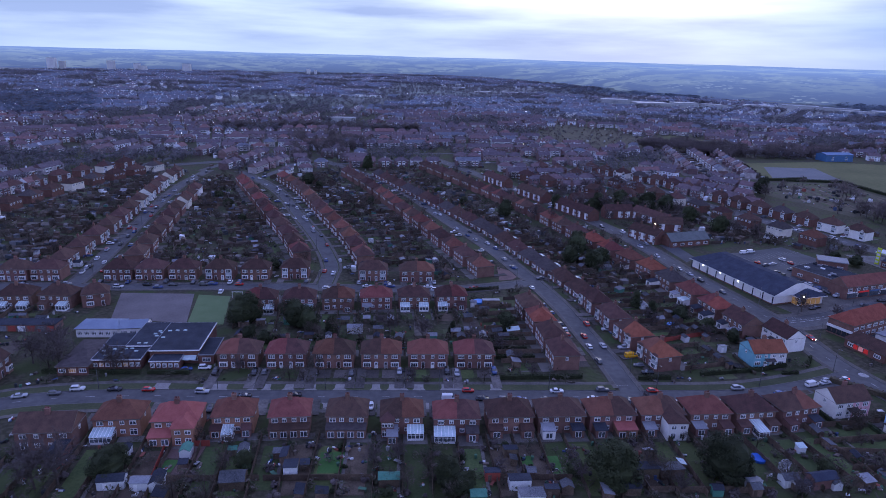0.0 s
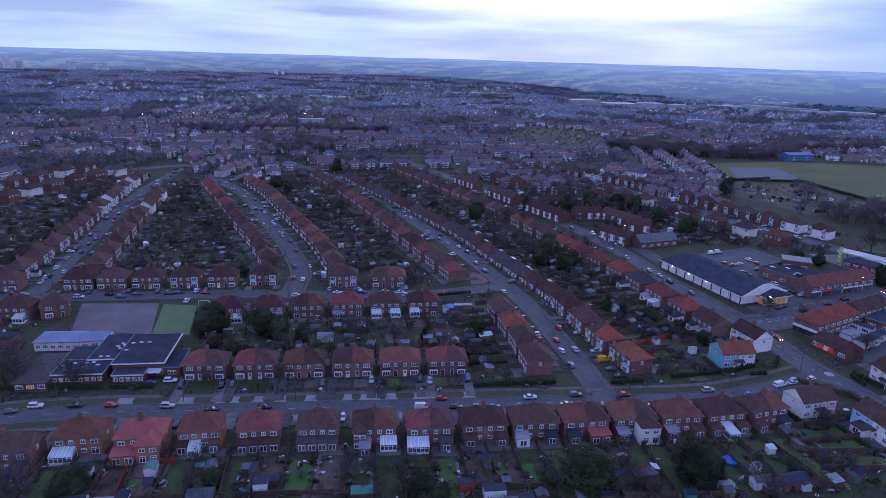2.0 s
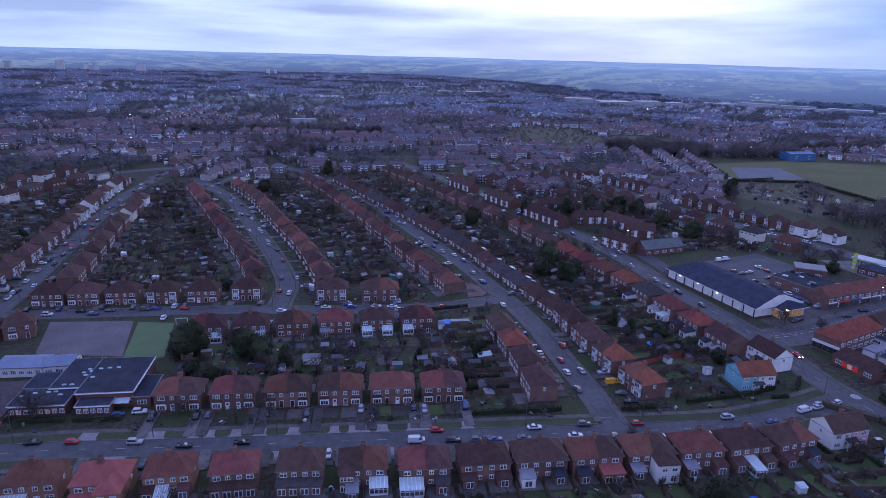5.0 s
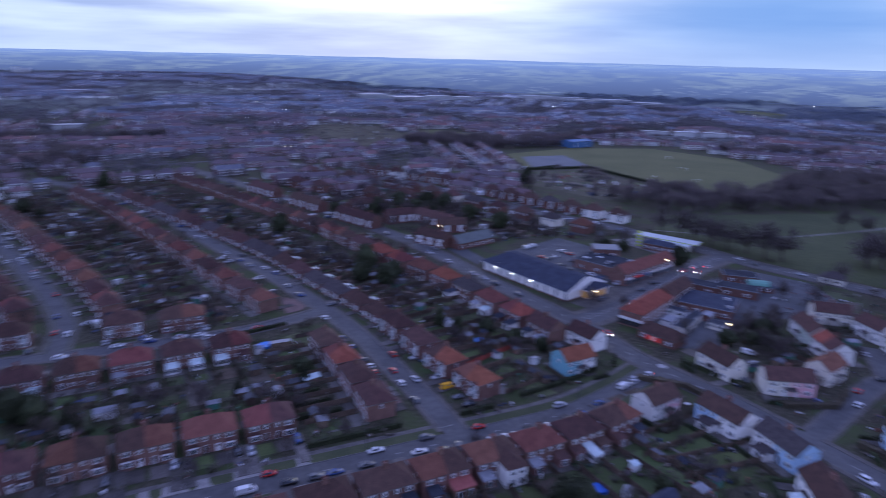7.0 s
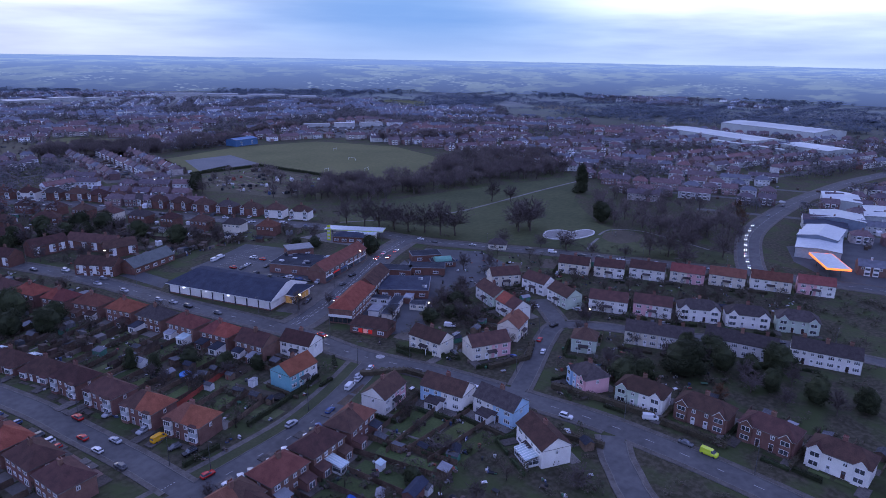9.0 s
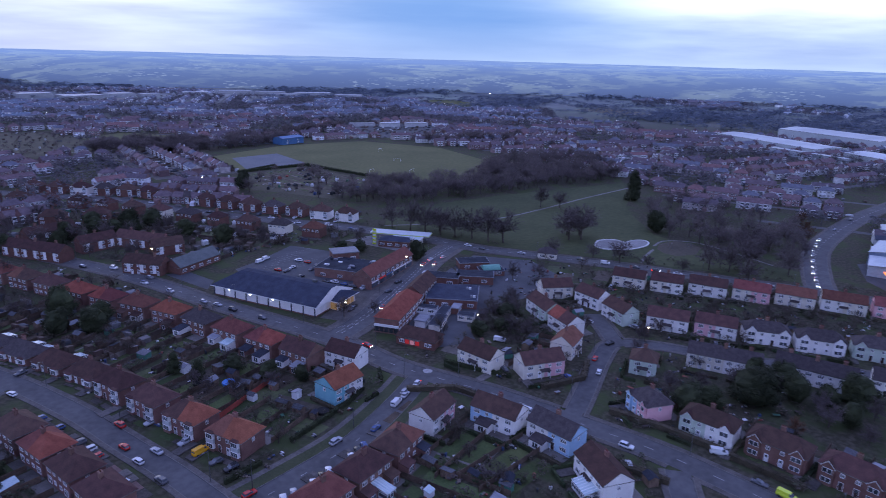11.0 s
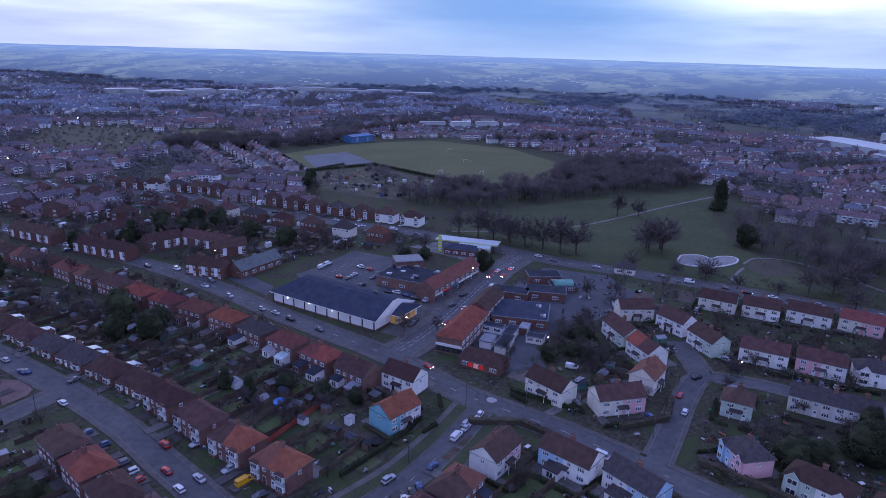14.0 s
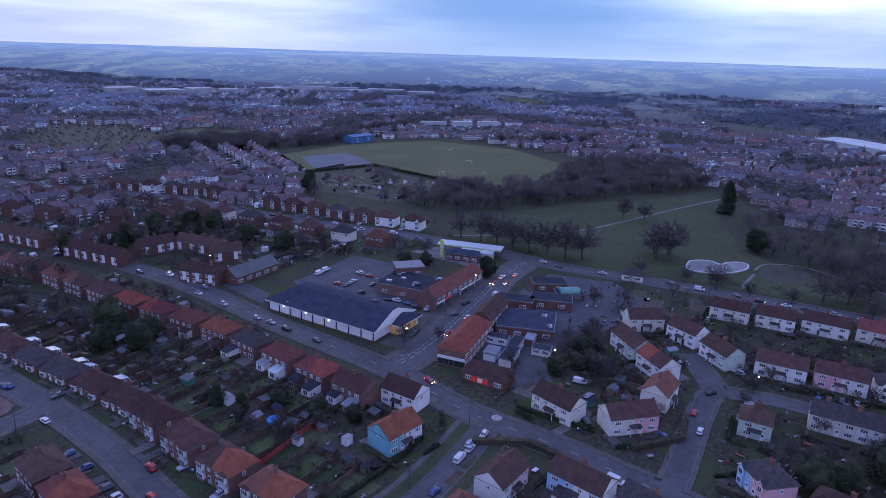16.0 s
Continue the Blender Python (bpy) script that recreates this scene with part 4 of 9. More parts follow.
# the rising road
ER = [("tile_red", "tile_orange"), ("tile_brown", "tile_orange"), ("tile_brown", "tile_brown"), ("tile_brown", "tile_brown")]
RISE_EAST = line_row([(71.4, 189.5), (67.0, 204), (63.6, 218.5), (60.2, 234)], 4, 1, lambda i: {"tile": ER[i][0], "tile2": ER[i][1]}, w=11.6, near=True, front="bay2",
                     label="brick semi-detached pair with two-storey white bays", group="houses east of the rising road")
BUNG = line_row([(57.4, 249.5), (51.6, 266), (41, 293.5), (25.4, 336), (1, 386), (-27, 440), (-54, 493)], 19, 1, lambda i: {"tile": "tile_grey" if RNG.random() < 0.4 else "tile_brown"}, w=12.2, eave=2.9, rise=3.3, front="bay",
                label="low brick bungalow pair with dark brown roof", group="houses east of the rising road")
WEST = [("tile_brown", "tile_brown"), ("tile_brown", "tile_brown"), ("tile_orange", "tile_red"), ("tile_brown", "tile_brown")]
RISE_WEST = line_row([(40.3, 187.5), (38.6, 201), (36.6, 213.5), (34, 227)], 4, -1, lambda i: {"tile": WEST[i][0], "tile2": WEST[i][1]}, w=11.0, near=True, front="bay2",
                     label="brick semi-detached pair beside the rising road", group="houses west of the rising road")
for k, xx, ww, dd in ((1, -2.5, 3.4, 3.0), (2, 2.0, 3.2, 3.2), (2, -3.4, 3.0, 2.6), (3, 1.2, 3.8, 3.0), (4, -1.5, 3.4, 3.2), (5, 2.5, 3.0, 3.0)):
    conservatory(BUNG[k], xx, 8.0, ww, dd)
RISE_WEST2 = line_row([(17, 272), (4, 303), (-15, 350), (-38, 405), (-58, 450), (-78, 490)], 16, -1, lambda i: mixed(i, 0.2), w=11.6, front="bay2",
                      label="brown brick semi-detached pair with tiled hipped roof", group="houses west of the rising road")
BEND_EAST = line_row([(-36.5, 282), (-50, 318), (-72, 366), (-98, 424), (-120, 462)], 13, 1, lambda i: mixed(i, 0.2), w=11.6, label="dark brick semi-detached pair along the bending road", group="houses along the bending road")
BEND_WEST = line_row([(-66, 284), (-79, 314), (-100, 356), (-124, 405), (-146, 448)], 12, -1, lambda i: mixed(i, 0.3), w=11.4, label="brick semi-detached pair with red tiled roof", group="houses along the bending road")
WH_EAST = line_row([(-136, 272), (-144, 308), (-154, 352), (-166, 412)], 9, 1, lambda i: {"tile": "tile_brown", "wall": "render_white" if i == 8 else "render_cream" if i == 6 else "brick", "roof": "gable" if i in (6, 7) else "hip"}, w=11.6, front="bay2",
                   label="semi-detached pair with brown hipped roof", group="houses along the white-house road")
WH_WEST = line_row([(-163.5, 262), (-168, 288), (-174, 322), (-183, 366), (-196, 425), (-203, 470)], 12, -1, lambda i: {"tile": "tile_brown", "wall": "render_white" if i in (7, 9) else "render_cream" if i in (6, 10) else "brick", "roof": "gable" if i in (7, 8, 10) else "hip"}, w=11.6, front="bay2",
                   label="pale rendered semi-detached pair with brown roof", group="houses along the white-house road")
FARL = line_row([(-248, 300), (-252, 350), (-248, 420), (-228, 490)], 11, 1, lambda i: {"tile": "tile_brown", "tile2": "tile_grey" if i % 3 == 1 else "tile_brown", "wall": "render_cream" if i % 4 == 2 else "brick_dark"}, w=11.4, front="bay2", label="brown brick semi-detached pair with tiled roof", group="houses on the far left road")
FT = {0: ("tile_brown", "tile_brown"), 1: ("tile_orange", "tile_red"), 2: ("tile_red", "tile_red"), 3: ("tile_grey", "tile_grey"), 4: ("tile_orange", "tile_orange"), 5: ("tile_red", "tile_red"), 6: ("tile_red", "tile_orange"), 7: ("tile_orange", "tile_orange")}
MAIN_WEST = line_row([(109, 217), (105.4, 231), (101.6, 245), (98, 258.5), (94, 273), (88, 288), (82, 302), (76, 318)], 8, -1, lambda i: {"tile": FT[i][0], "tile2": FT[i][1], "roof": "gable" if i == 0 else "hip"}, w=11.8, near=False, front="plain",
                     label="brick semi-detached pair with orange-red hipped roof", group="houses along the main road")
MAIN_WEST2 = line_row([(70.5, 334), (64, 352), (52, 384), (30, 430), (6, 480), (-20, 530)], 15, -1, lambda i: mixed(i, 0.35), w=11.8, front="plain", label="brick semi-detached pair with red roof", group="houses along the main road")
CROSS_LEFT = line_row([(-212, 209), (-152, 219.2), (-139.5, 220.4)], 6, 1, lambda i: {"tile": "tile_brown"}, w=11.8, near=False, label="dark brick terrace pair, back garden side", group="houses left of the playground")
house(-127.5, 222.5, 25, 9.0, 7.0, near=True, units=1, tile="tile_brown", label="brick corner house beside the playground", group="houses left of the playground")
house(-127, 163, 98, 13, 7.5, near=True, roof="gable", label="dark brick house beside bare trees", tile="tile_brown", group="houses by the school")

# rendered houses round the junction and the close: x, y, angle, width, depth, roof, wall, wall of the other half, tile, units, peaks
RENDERED = [
    (118.7, 206.7, -73, 11.4, 7.5, "gable", "render_white", None, "tile_brown", 2, 0, "white rendered gabled house pair beside the junction"),
    (105.6, 193.0, 8, 11.3, 8.0, "gable", "render_teal", "render_white", "tile_orange", 2, 0, "house with turquoise end wall and orange tiled roof"),
    (114.4, 163.6, 14, 11.5, 7.4, "gable", "render_white", "render_pink", "tile_brown", 2, 0, "white and pink rendered house with dark gabled roof"),
    (127.6, 151.4, -80, 13.5, 7.5, "gable", "render_blue", "render_white", "tile_brown", 2, 0, "pale blue and white rendered house pair, dark roof"),
    (131.8, 135.8, -90, 13.3, 7.5, "gable", "render_white", "render_blue", "tile_grey", 2, 0, "white and pale blue rendered pair with dark roof"),
    (125.0, 118.0, -118, 13.0, 7.9, "gable", "render_white", None, "tile_brown", 2, 0, "white gabled house with a lean-to conservatory"),
    (149.8, 177.5, -87, 13.0, 7.5, "gable", "render_cream", None, "tile_brown", 2, 0, "cream rendered house pair with brown gabled roof"),
    (159.6, 161.8, -26, 14.0, 7.5, "gable", "render_cream", "render_pink", "tile_brown", 2, 0, "cream and pink rendered pair on the corner"),
    (178.2, 164.2, 15, 11.0, 7.5, "gable", "render_cream", None, "tile_red", 2, 0, "cream rendered house with red-brown gabled roof"),
    (199.1, 188.4, -114, 15.0, 7.5, "gable", "render_white", "render_green", "tile_brown", 2, 0, "pale rendered terrace pair in the close"),
    (193.2, 174.6, -110, 12.0, 7.5, "gable", "render_white", None, "tile_orange", 2, 0, "white rendered pair with part-orange roof"),
    (219.9, 198.1, -36, 12.9, 7.5, "gable", "render_cream", None, "tile_brown", 2, 0, "cream house at the head of the close"),
    (222.9, 182.1, -98, 12.0, 7.5, "gable", "render_white", None, "tile_brown", 2, 0, "white gabled house pair in the close"),
    (217.5, 166.5, -111, 12.5, 7.5, "gable", "render_white", "render_green", "tile_brown", 2, 0, "white and green rendered pair in the close"),
    (223.8, 150.4, -68, 14.5, 7.5, "gable", "render_white", None, "tile_brown", 2, 0, "white rendered house pair with long brown roof"),
    (231.2, 135.6, -70, 14.0, 7.5, "gable", "render_pink", "render_white", "tile_brown", 2, 0, "pink and white rendered house pair"),
    (238.8, 121.0, -62, 15.0, 7.5, "hip", "render_white", None, "tile_grey", 2, 1, "white house pair with a small front gable"),
    (245.2, 105.4, -64, 15.0, 7.5, "hip", "render_white", None, "tile_grey", 2, 1, "white over brick house pair with front gables"),
    (252.8, 90.0, -70, 14.0, 7.5, "hip", "render_green", None, "tile_grey", 2, 1, "pale green house pair with front gables"),
    (162.6, 126.0, -118, 9.6, 8.2, "hip", "render_blue", "render_pink", "tile_grey", 2, 1, "blue and pink rendered house with front gables"),
    (164.5, 109.6, -86, 13.6, 7.5, "hip", "render_green", "render_white", "tile_brown", 2, 1, "pale green house pair with twin front gables"),
    (166.6, 92.9, -90, 14.0, 7.5, "hip", "brick", None, "tile_brown", 2, 1, "red brick house pair with twin white gables"),
    (167.4, 76.5, -94, 13.6, 7.5, "hip", "brick", None, "tile_brown", 2, 1, "red brick house pair with tinted gables"),
    (167.0, 60.5, -94, 13.6, 7.5, "hip", "render_white", None, "tile_brown", 2, 1, "white rendered house pair with gables"),
    (205.8, 122.5, -70, 22.0, 7.5, "gable", "render_cream", "render_white", "tile_grey", 4, 0, "long cream rendered terrace with dark roof"),
    (218.2, 99.2, -78, 22.3, 7.5, "gable", "render_white", None, "tile_grey", 4, 0, "long white rendered terrace with dark roof"),
    (228.6, 76.0, -77, 20.0, 7.5, "gable", "render_white", None, "tile_grey", 4, 0, "white rendered terrace block"),
    (185.2, 139.6, -68, 8.0, 7.5, "hip", "render_green", None, "tile_brown", 1, 0, "pale green house with brown hipped roof"),
    (255.2, 183.4, -70, 13.6, 7.5, "gable", "render_cream", None, "tile_brown", 2, 0, "cream house pair along the park road"),
    (262.0, 169.4, -68, 13.1, 7.5, "gable", "render_cream", "render_white", "tile_brown", 2, 0, "cream rendered pair along the park road"),
    (271.2, 155.4, -72, 15.0, 7.5, "gable", "render_white", None, "tile_brown", 2, 0, "white rendered pair along the park road"),
    (279.0, 140.2, -74, 14.1, 7.5, "gable", "render_cream", "render_pink", "tile_red", 2, 0, "cream and pink pair with red-brown roof"),
    (286.6, 125.6, -74, 14.6, 7.5, "gable", "render_cream", None, "tile_red", 2, 0, "cream rendered pair with red-brown roof"),
    (294.3, 109.9, -72, 15.9, 7.5, "gable", "render_white", "render_cream", "tile_red", 2, 0, "white pair with brown and red roof"),
    (301.5, 94.0, -72, 14.0, 7.5, "gable", "render_pink", "render_white", "tile_red", 2, 0, "pink and white pair with red roof"),
]
REND = []
for i, (x, y, a, w, d, rf, w1, w2, tl, un, pk, lab) in enumerate(RENDERED):
    REND.append(house(x, y, a, w, d, rise=2.6, roof=rf, wall=w1, wall2=w2, tile=tl, tile2="tile_brown" if tl == "tile_orange" and i == 10 else None, units=un, peaks=pk, front="plain", near=i < 21,
                      chim=1 if un < 4 else 3, label=lab, group="rendered houses by the junction", upper="render_white" if i in (17,) else None))

for i, h in enumerate(REND):                 # lean-to canopies over the front doors
    w, d, un = RENDERED[i][3], RENDERED[i][4], RENDERED[i][9]
    if RENDERED[i][10] or un > 2:
        continue
    def porch():
        k = Build()
        k.loft([[(-1.7, -1.25, 2.42), (1.7, -1.25, 2.42), (1.7, 0, 2.95), (-1.7, 0, 2.95)], [(-1.7, -1.25, 2.54), (1.7, -1.25, 2.54), (1.7, 0, 3.07), (-1.7, 0, 3.07)]])
        k.box(-1.6, -1.48, -1.15, -1.03, 0, 2.45, 1)
        k.box(1.48, 1.6, -1.15, -1.03, 0, 2.45, 1)
        return k.mesh("porch_canopy", ["tile_grey", "upvc"])
    part("porch_canopy", shared("porch_canopy", porch), h, pose(0, -d / 2, 0), "dark tiled lean-to porch canopy")

# brick terraces by the main road
for x, y, a, w, lab in ((79.2, 388.1, -62, 33.6, "a"), (103.6, 385.3, 8, 17.2, "b"), (121.5, 374, -62, 27.0, "c"), (108.0, 335.6, -55, 18.3, "d"), (126, 357, -8, 14, "e"), (58, 432, -62, 30, "f"), (92, 418, 12, 24, "g"), (36, 478, -62, 30, "h")):
    t = house(x, y, a, w, 8.0, roof="gable", wall="brick_dark", tile="tile_brown", units=max(2, round(w / 6)), front="plain", chim=max(1, round(w / 12)), label="dark brick terrace with white window panels", group="brick terraces by the main road")
    for sd in (-1, 1):                       # white panels between lower and upper windows
        if (t.matrix_world.to_3x3() @ Vector((0, sd, 0))).dot(Vector((15 - x, 45 - y, 0))) > 0:
            for k in range(max(2, round(w / 6))):
                b = Build()
                b.box(-.85, .85, -.06, .06, 0, 3.6)
                part("window_panel", b.mesh("window_panel", ["upvc"]), t, pose(-w / 2 + (k + .5) * w / max(2, round(w / 6)), sd * 4.0, 1.0))

PARK_NE = line_row([(118, 545), (162, 494), (185, 442), (211, 390), (231, 354)], 15, -1, lambda i: {"tile": "tile_grey" if i % 4 == 3 else "tile_brown", "wall": ("render_white" if RNG.random() < .6 else "render_cream") if i in (2, 6, 13, 14) else "brick_dark", "peaks": int(i % 3 != 1)}, w=11.6, front="bay2",
                   label="brick and white semi-detached pair facing the park road", group="houses along the park road")
PARK_SW = line_row([(76, 545), (126, 482), (150, 434), (176, 378), (197, 338)], 13, 1, lambda i: {"tile": "tile_grey" if i in (8, 11) else TWO[RNG.random() < .35], "wall": "render_cream" if i in (7, 11) else "brick_dark", "w": RNG.choice((8.5, 10.5, 11.8))}, front="plain",
                   label="semi-detached pair with its back to gardens", group="houses along the park road")
MID_ROW = line_row([(60, 498), (92, 458), (122, 440)], 5, -1, lambda i: {"tile": "tile_brown", "wall": "brick_dark"}, w=13, front="plain", label="brick pair among trees near the main road", group="houses along the park road")
FARL2 = line_row([(-276, 300), (-281, 350), (-278, 420), (-256, 500)], 11, -1, lambda i: {"tile": "tile_brown", "tile2": "tile_grey" if i % 3 == 0 else "tile_brown", "wall": "render_cream" if i % 4 == 1 else "brick_dark"}, w=11.4, front="bay2", label="brown brick semi-detached pair with tiled roof", group="houses on the far left road")

# ---------------------------------------------------------------- open ground
# pale concrete crossings that flare over the grass verge down to the road
ln, nn = LINES[0], normals(LINES[0])
for x, hw, s in ((-76.3, 2.0, 1), (-61, 2.2, 1), (-50, .85, 1), (-47.3, .85, 1), (-39.4, 1.2, 1), (-33.2, 1.2, 1), (-26.3, 1.4, 1), (-16.6, 1.1, 1), (-10.4, 2.5, 1), (-3.5, 1.3, 1), (6, 2.8, 1), (18.2, 1.3, 1), (-66, 2.5, -1), (-53, 2.2, -1), (-41, 2.4, -1), (-25, 3.4, -1), (-11, 3.0, -1), (1, 2.6, -1), (15, 2.4, -1), (29, 2.2, -1), (43, 2.2, -1)):
    k = int(np.argmin(abs(ln[:, 0] - x)))
    c, n = Vector((*ln[k], 0)), Vector((*nn[k], 0)) * s
    t = Vector((n.y, -n.x, 0)) * s
    b = Build()
    q = [c + n * d + t * e + Vector((0, 0, z)) for d, e, z in ((3.47, -hw - .7, .154), (3.47, hw + .7, .154), (4.5, hw + .1, .156), (6.88, hw, .158), (6.88, -hw, .158), (4.5, -hw - .1, .156))]
    b.poly(q if s > 0 else q[::-1])
    b.poly([q[1] if s > 0 else q[0], q[0] if s > 0 else q[1], (q[0] if s > 0 else q[1]) - Vector((0, 0, .12)), (q[1] if s > 0 else q[0]) - Vector((0, 0, .12))])
    solid("crossing", b.mesh("crossing", ["apron"]), Matrix(), "pale concrete drive crossing over the grass verge", "drive crossing", kind="structure")
flat("sports_field", [(276.8, 620), (258, 534), (320, 530), (332, 432), (349, 405), (420, 412), (466, 435), (497, 540), (462, 630), (371, 648)], 0.05, "field_grass", "worn olive winter grass of a sports field", "sports field")
flat("hard_court", [(289.8, 602), (269.5, 538), (327, 537), (337, 603)], 0.07, "court", "grey-blue tarmac sports court", "sports court")
flat("park", [(269, 362), (300, 352), (364, 341), (420, 325), (476, 312), (430, 280), (392, 262), (345, 218), (330, 170), (336, 136), (322, 125), (282, 212), (256, 262), (247, 300), (240, 330)], 0.05, "park_grass", "dark green grass of a public park", "park lawn")
flat("allotment_ground", [(262, 528), (316, 525), (324, 430), (300, 408), (258, 408), (232, 470)], 0.04, "allotment", "brown-green allotment plots with rough grass", "allotment ground")
flat("playground", [(-115, 208.4), (-87.7, 207.3), (-95.9, 235.2), (-124, 233.4)], 0.05, "tarmac_pink", "grey-pink tarmac school playground", "playground")
flat("pitch", [(-87.1, 206.5), (-74.6, 207), (-81.2, 233.7), (-93.9, 234.4)], 0.06, "astro_turf", "bright green artificial turf pitch", "pitch")
flat("car_park", [(136, 299), (138, 313.8), (151.4, 318), (177.3, 330), (188, 306), (171, 262), (158, 258)], 0.05, "asphalt_dark", "dark tarmac supermarket car park", "car park")
flat("forecourt", [(134, 243), (160, 256), (200, 276), (196, 265), (152, 241), (138, 235)], 0.045, "paving", "paved apron before the shops", "paving")
flat("station_forecourt", [(214, 282), (236, 292), (232, 318), (204, 320)], 0.045, "concrete", "concrete forecourt of a filling station", "forecourt")
flat("yard", [(147, 196), (162, 190), (170, 202), (192, 206), (214, 252), (186, 240), (158, 226)], 0.04, "asphalt_dark", "dark tarmac yard behind the shops", "yard")


BACK_YARD = [(192, 207), (215, 251.5), (236, 258), (251, 234), (243, 212), (218, 203)]
flat("hall_yard", [(112, 327), (121, 325), (124, 306), (117, 298)], .042, "asphalt_dark", "dark tarmac yard before the old hall", "yard")
flat("back_yard", BACK_YARD, .046, "asphalt_dark", "dark tarmac yard with low workshops beside the park road", "yard")


# ---------------------------------------------------------------- large single buildings
def supermarket():
    """Long low building with a hipped dark blue roof, white wall bays and a lit entrance."""
    a = Vector((116.7, 291.0))
    b = Vector((133.0, 244.4))
    v = (b - a)
    L = v.length
    v.normalize()
    ang = math.degrees(math.atan2(v.y, v.x))
    D = 23.0
    c = (a + b) / 2 + Vector((-v.y, v.x)) * D / 2
    base = thing("supermarket", at(c.x, c.y, ang), "long white supermarket with dark blue-grey roof and lit entrance", "supermarket")
    w, d, e = L, D, 3.9
    k = Build()
    k.box(-w / 2, w / 2, -d / 2, d / 2, 0, e)
    k.box(-w / 2 - .05, w / 2 + .05, -d / 2 - .05, d / 2 + .05, 0, 0.5, 1)
    part("wall", k.mesh("wall", ["render_white", "brick_dark"]), base)
    k = Build()
    n = 9
    for i in range(n + 1):
        x = -w / 2 + w * i / n
        p = Build()
        p.box(-0.22, 0.22, -0.18, 0.05, 0, e)
        part("pier", shared("pier", lambda: p.mesh("pier", ["slate_blue"])), base, pose(min(w / 2 - 0.25, max(-w / 2 + 0.25, x)), -d / 2, 0), "narrow dark blue pier")
    k = Build()
    o, h = 0.9, 4.6
    x1, y1, z0 = w / 2 + o, d / 2 + o, e
    rx = w / 2 - 6
    top = 1.6
    lo = [(-x1, -y1, z0), (x1, -y1, z0), (x1, y1, z0), (-x1, y1, z0)]
    k.loft([lo, [(p[0], p[1], p[2] + 0.35) for p in lo]], 1)
    zt = z0 + h
    k.poly([(-x1, -y1, z0 + .35), (x1, -y1, z0 + .35), (x1 - 0.3, -top, zt), (-rx, -top, zt)])
    k.poly([(x1, y1, z0 + .35), (-x1, y1, z0 + .35), (-rx, top, zt), (x1 - 0.3, top, zt)])
    k.poly([(-x1, y1, z0 + .35), (-x1, -y1, z0 + .35), (-rx, -top, zt), (-rx, top, zt)])
    k.poly([(x1 - 0.3, -top, zt), (x1 - 0.3, top, zt), (-rx, top, zt), (-rx, -top, zt)])
    k.poly([(x1, -y1, z0 + .35), (x1, y1, z0 + .35), (x1 - .3, top, zt), (x1 - .3, -top, zt)], 2)
    part("roof", k.mesh("roof", ["slate_blue", "upvc", "render_white"]), base, None, "dark blue-grey pitched roof")
    k = Build()
    k.loft([[(0, -6, 0), (5, -6, 0), (5, 6, 0), (0, 6, 0)], [(0, -6, 3.4), (5, -6, 3.4), (5, 6, 3.4), (0, 6, 3.4)]], 0)
    ent = part("entrance", k.mesh("entrance", ["render_white"]), base, pose(w / 2 - 1.5, 4.0, 0), "warmly lit glazed entrance")
    for yy in (-5, -2.5, 0, 2.5):
        k = Build()
        k.box(5.0, 5.08, yy + .1, yy + 2.3, 0.2, 2.9)
        part("pane", k.mesh("pane", ["lit_glass"]), ent)
        k = Build()
        k.box(5.04, 5.1, yy - .05, yy + .05, 0, 3.2)
        part("mullion", k.mesh("mullion", ["upvc"]), ent)
    k = Build()
    k.box(1.7, 4.6, -6.08, -6.0, 0.2, 2.9)
    part("pane", k.mesh("pane", ["lit_glass"]), ent)
    k = Build()
    lo = [(-0.4, -7, 3.5), (6.4, -7, 3.5), (6.4, 7.0, 3.5), (-0.4, 7.0, 3.5)]
    hi = [(-0.4, -1.0, 6.0), (4.0, -1.0, 6.0), (4.0, 0.5, 6.0), (-0.4, 0.5, 6.0)]
    k.loft([lo, [(x, y, z + .3) for x, y, z in lo]], 1)
    k.loft([[(x, y, z + .3) for x, y, z in lo], hi], 0)
    part("porch_roof", k.mesh("porch_roof", ["slate_blue", "upvc"]), base, pose(w / 2 - 1.5, 4.0, 0))
    for i in (1, 3, 5):
        x = -w / 2 + w * (i + 0.05) / n + 2
        k = Build()
        k.box(-0.22, 0.22, -0.18, 0, 0, 0.22)
        part("wall_lamp", shared("wall_lamp", lambda: k.mesh("wall_lamp", ["lamp_white"])), base, pose(x, -d / 2, 3.3), "lit bulkhead lamp")
    k = Build()
    k.box(-0.8, 0.8, -0.5, 0.5, 0, 0.9)
    part("roof_vent", k.mesh("roof_vent", ["steel"]), base, pose(w / 2 - 9, 1.0, zt + 0.0))


supermarket()


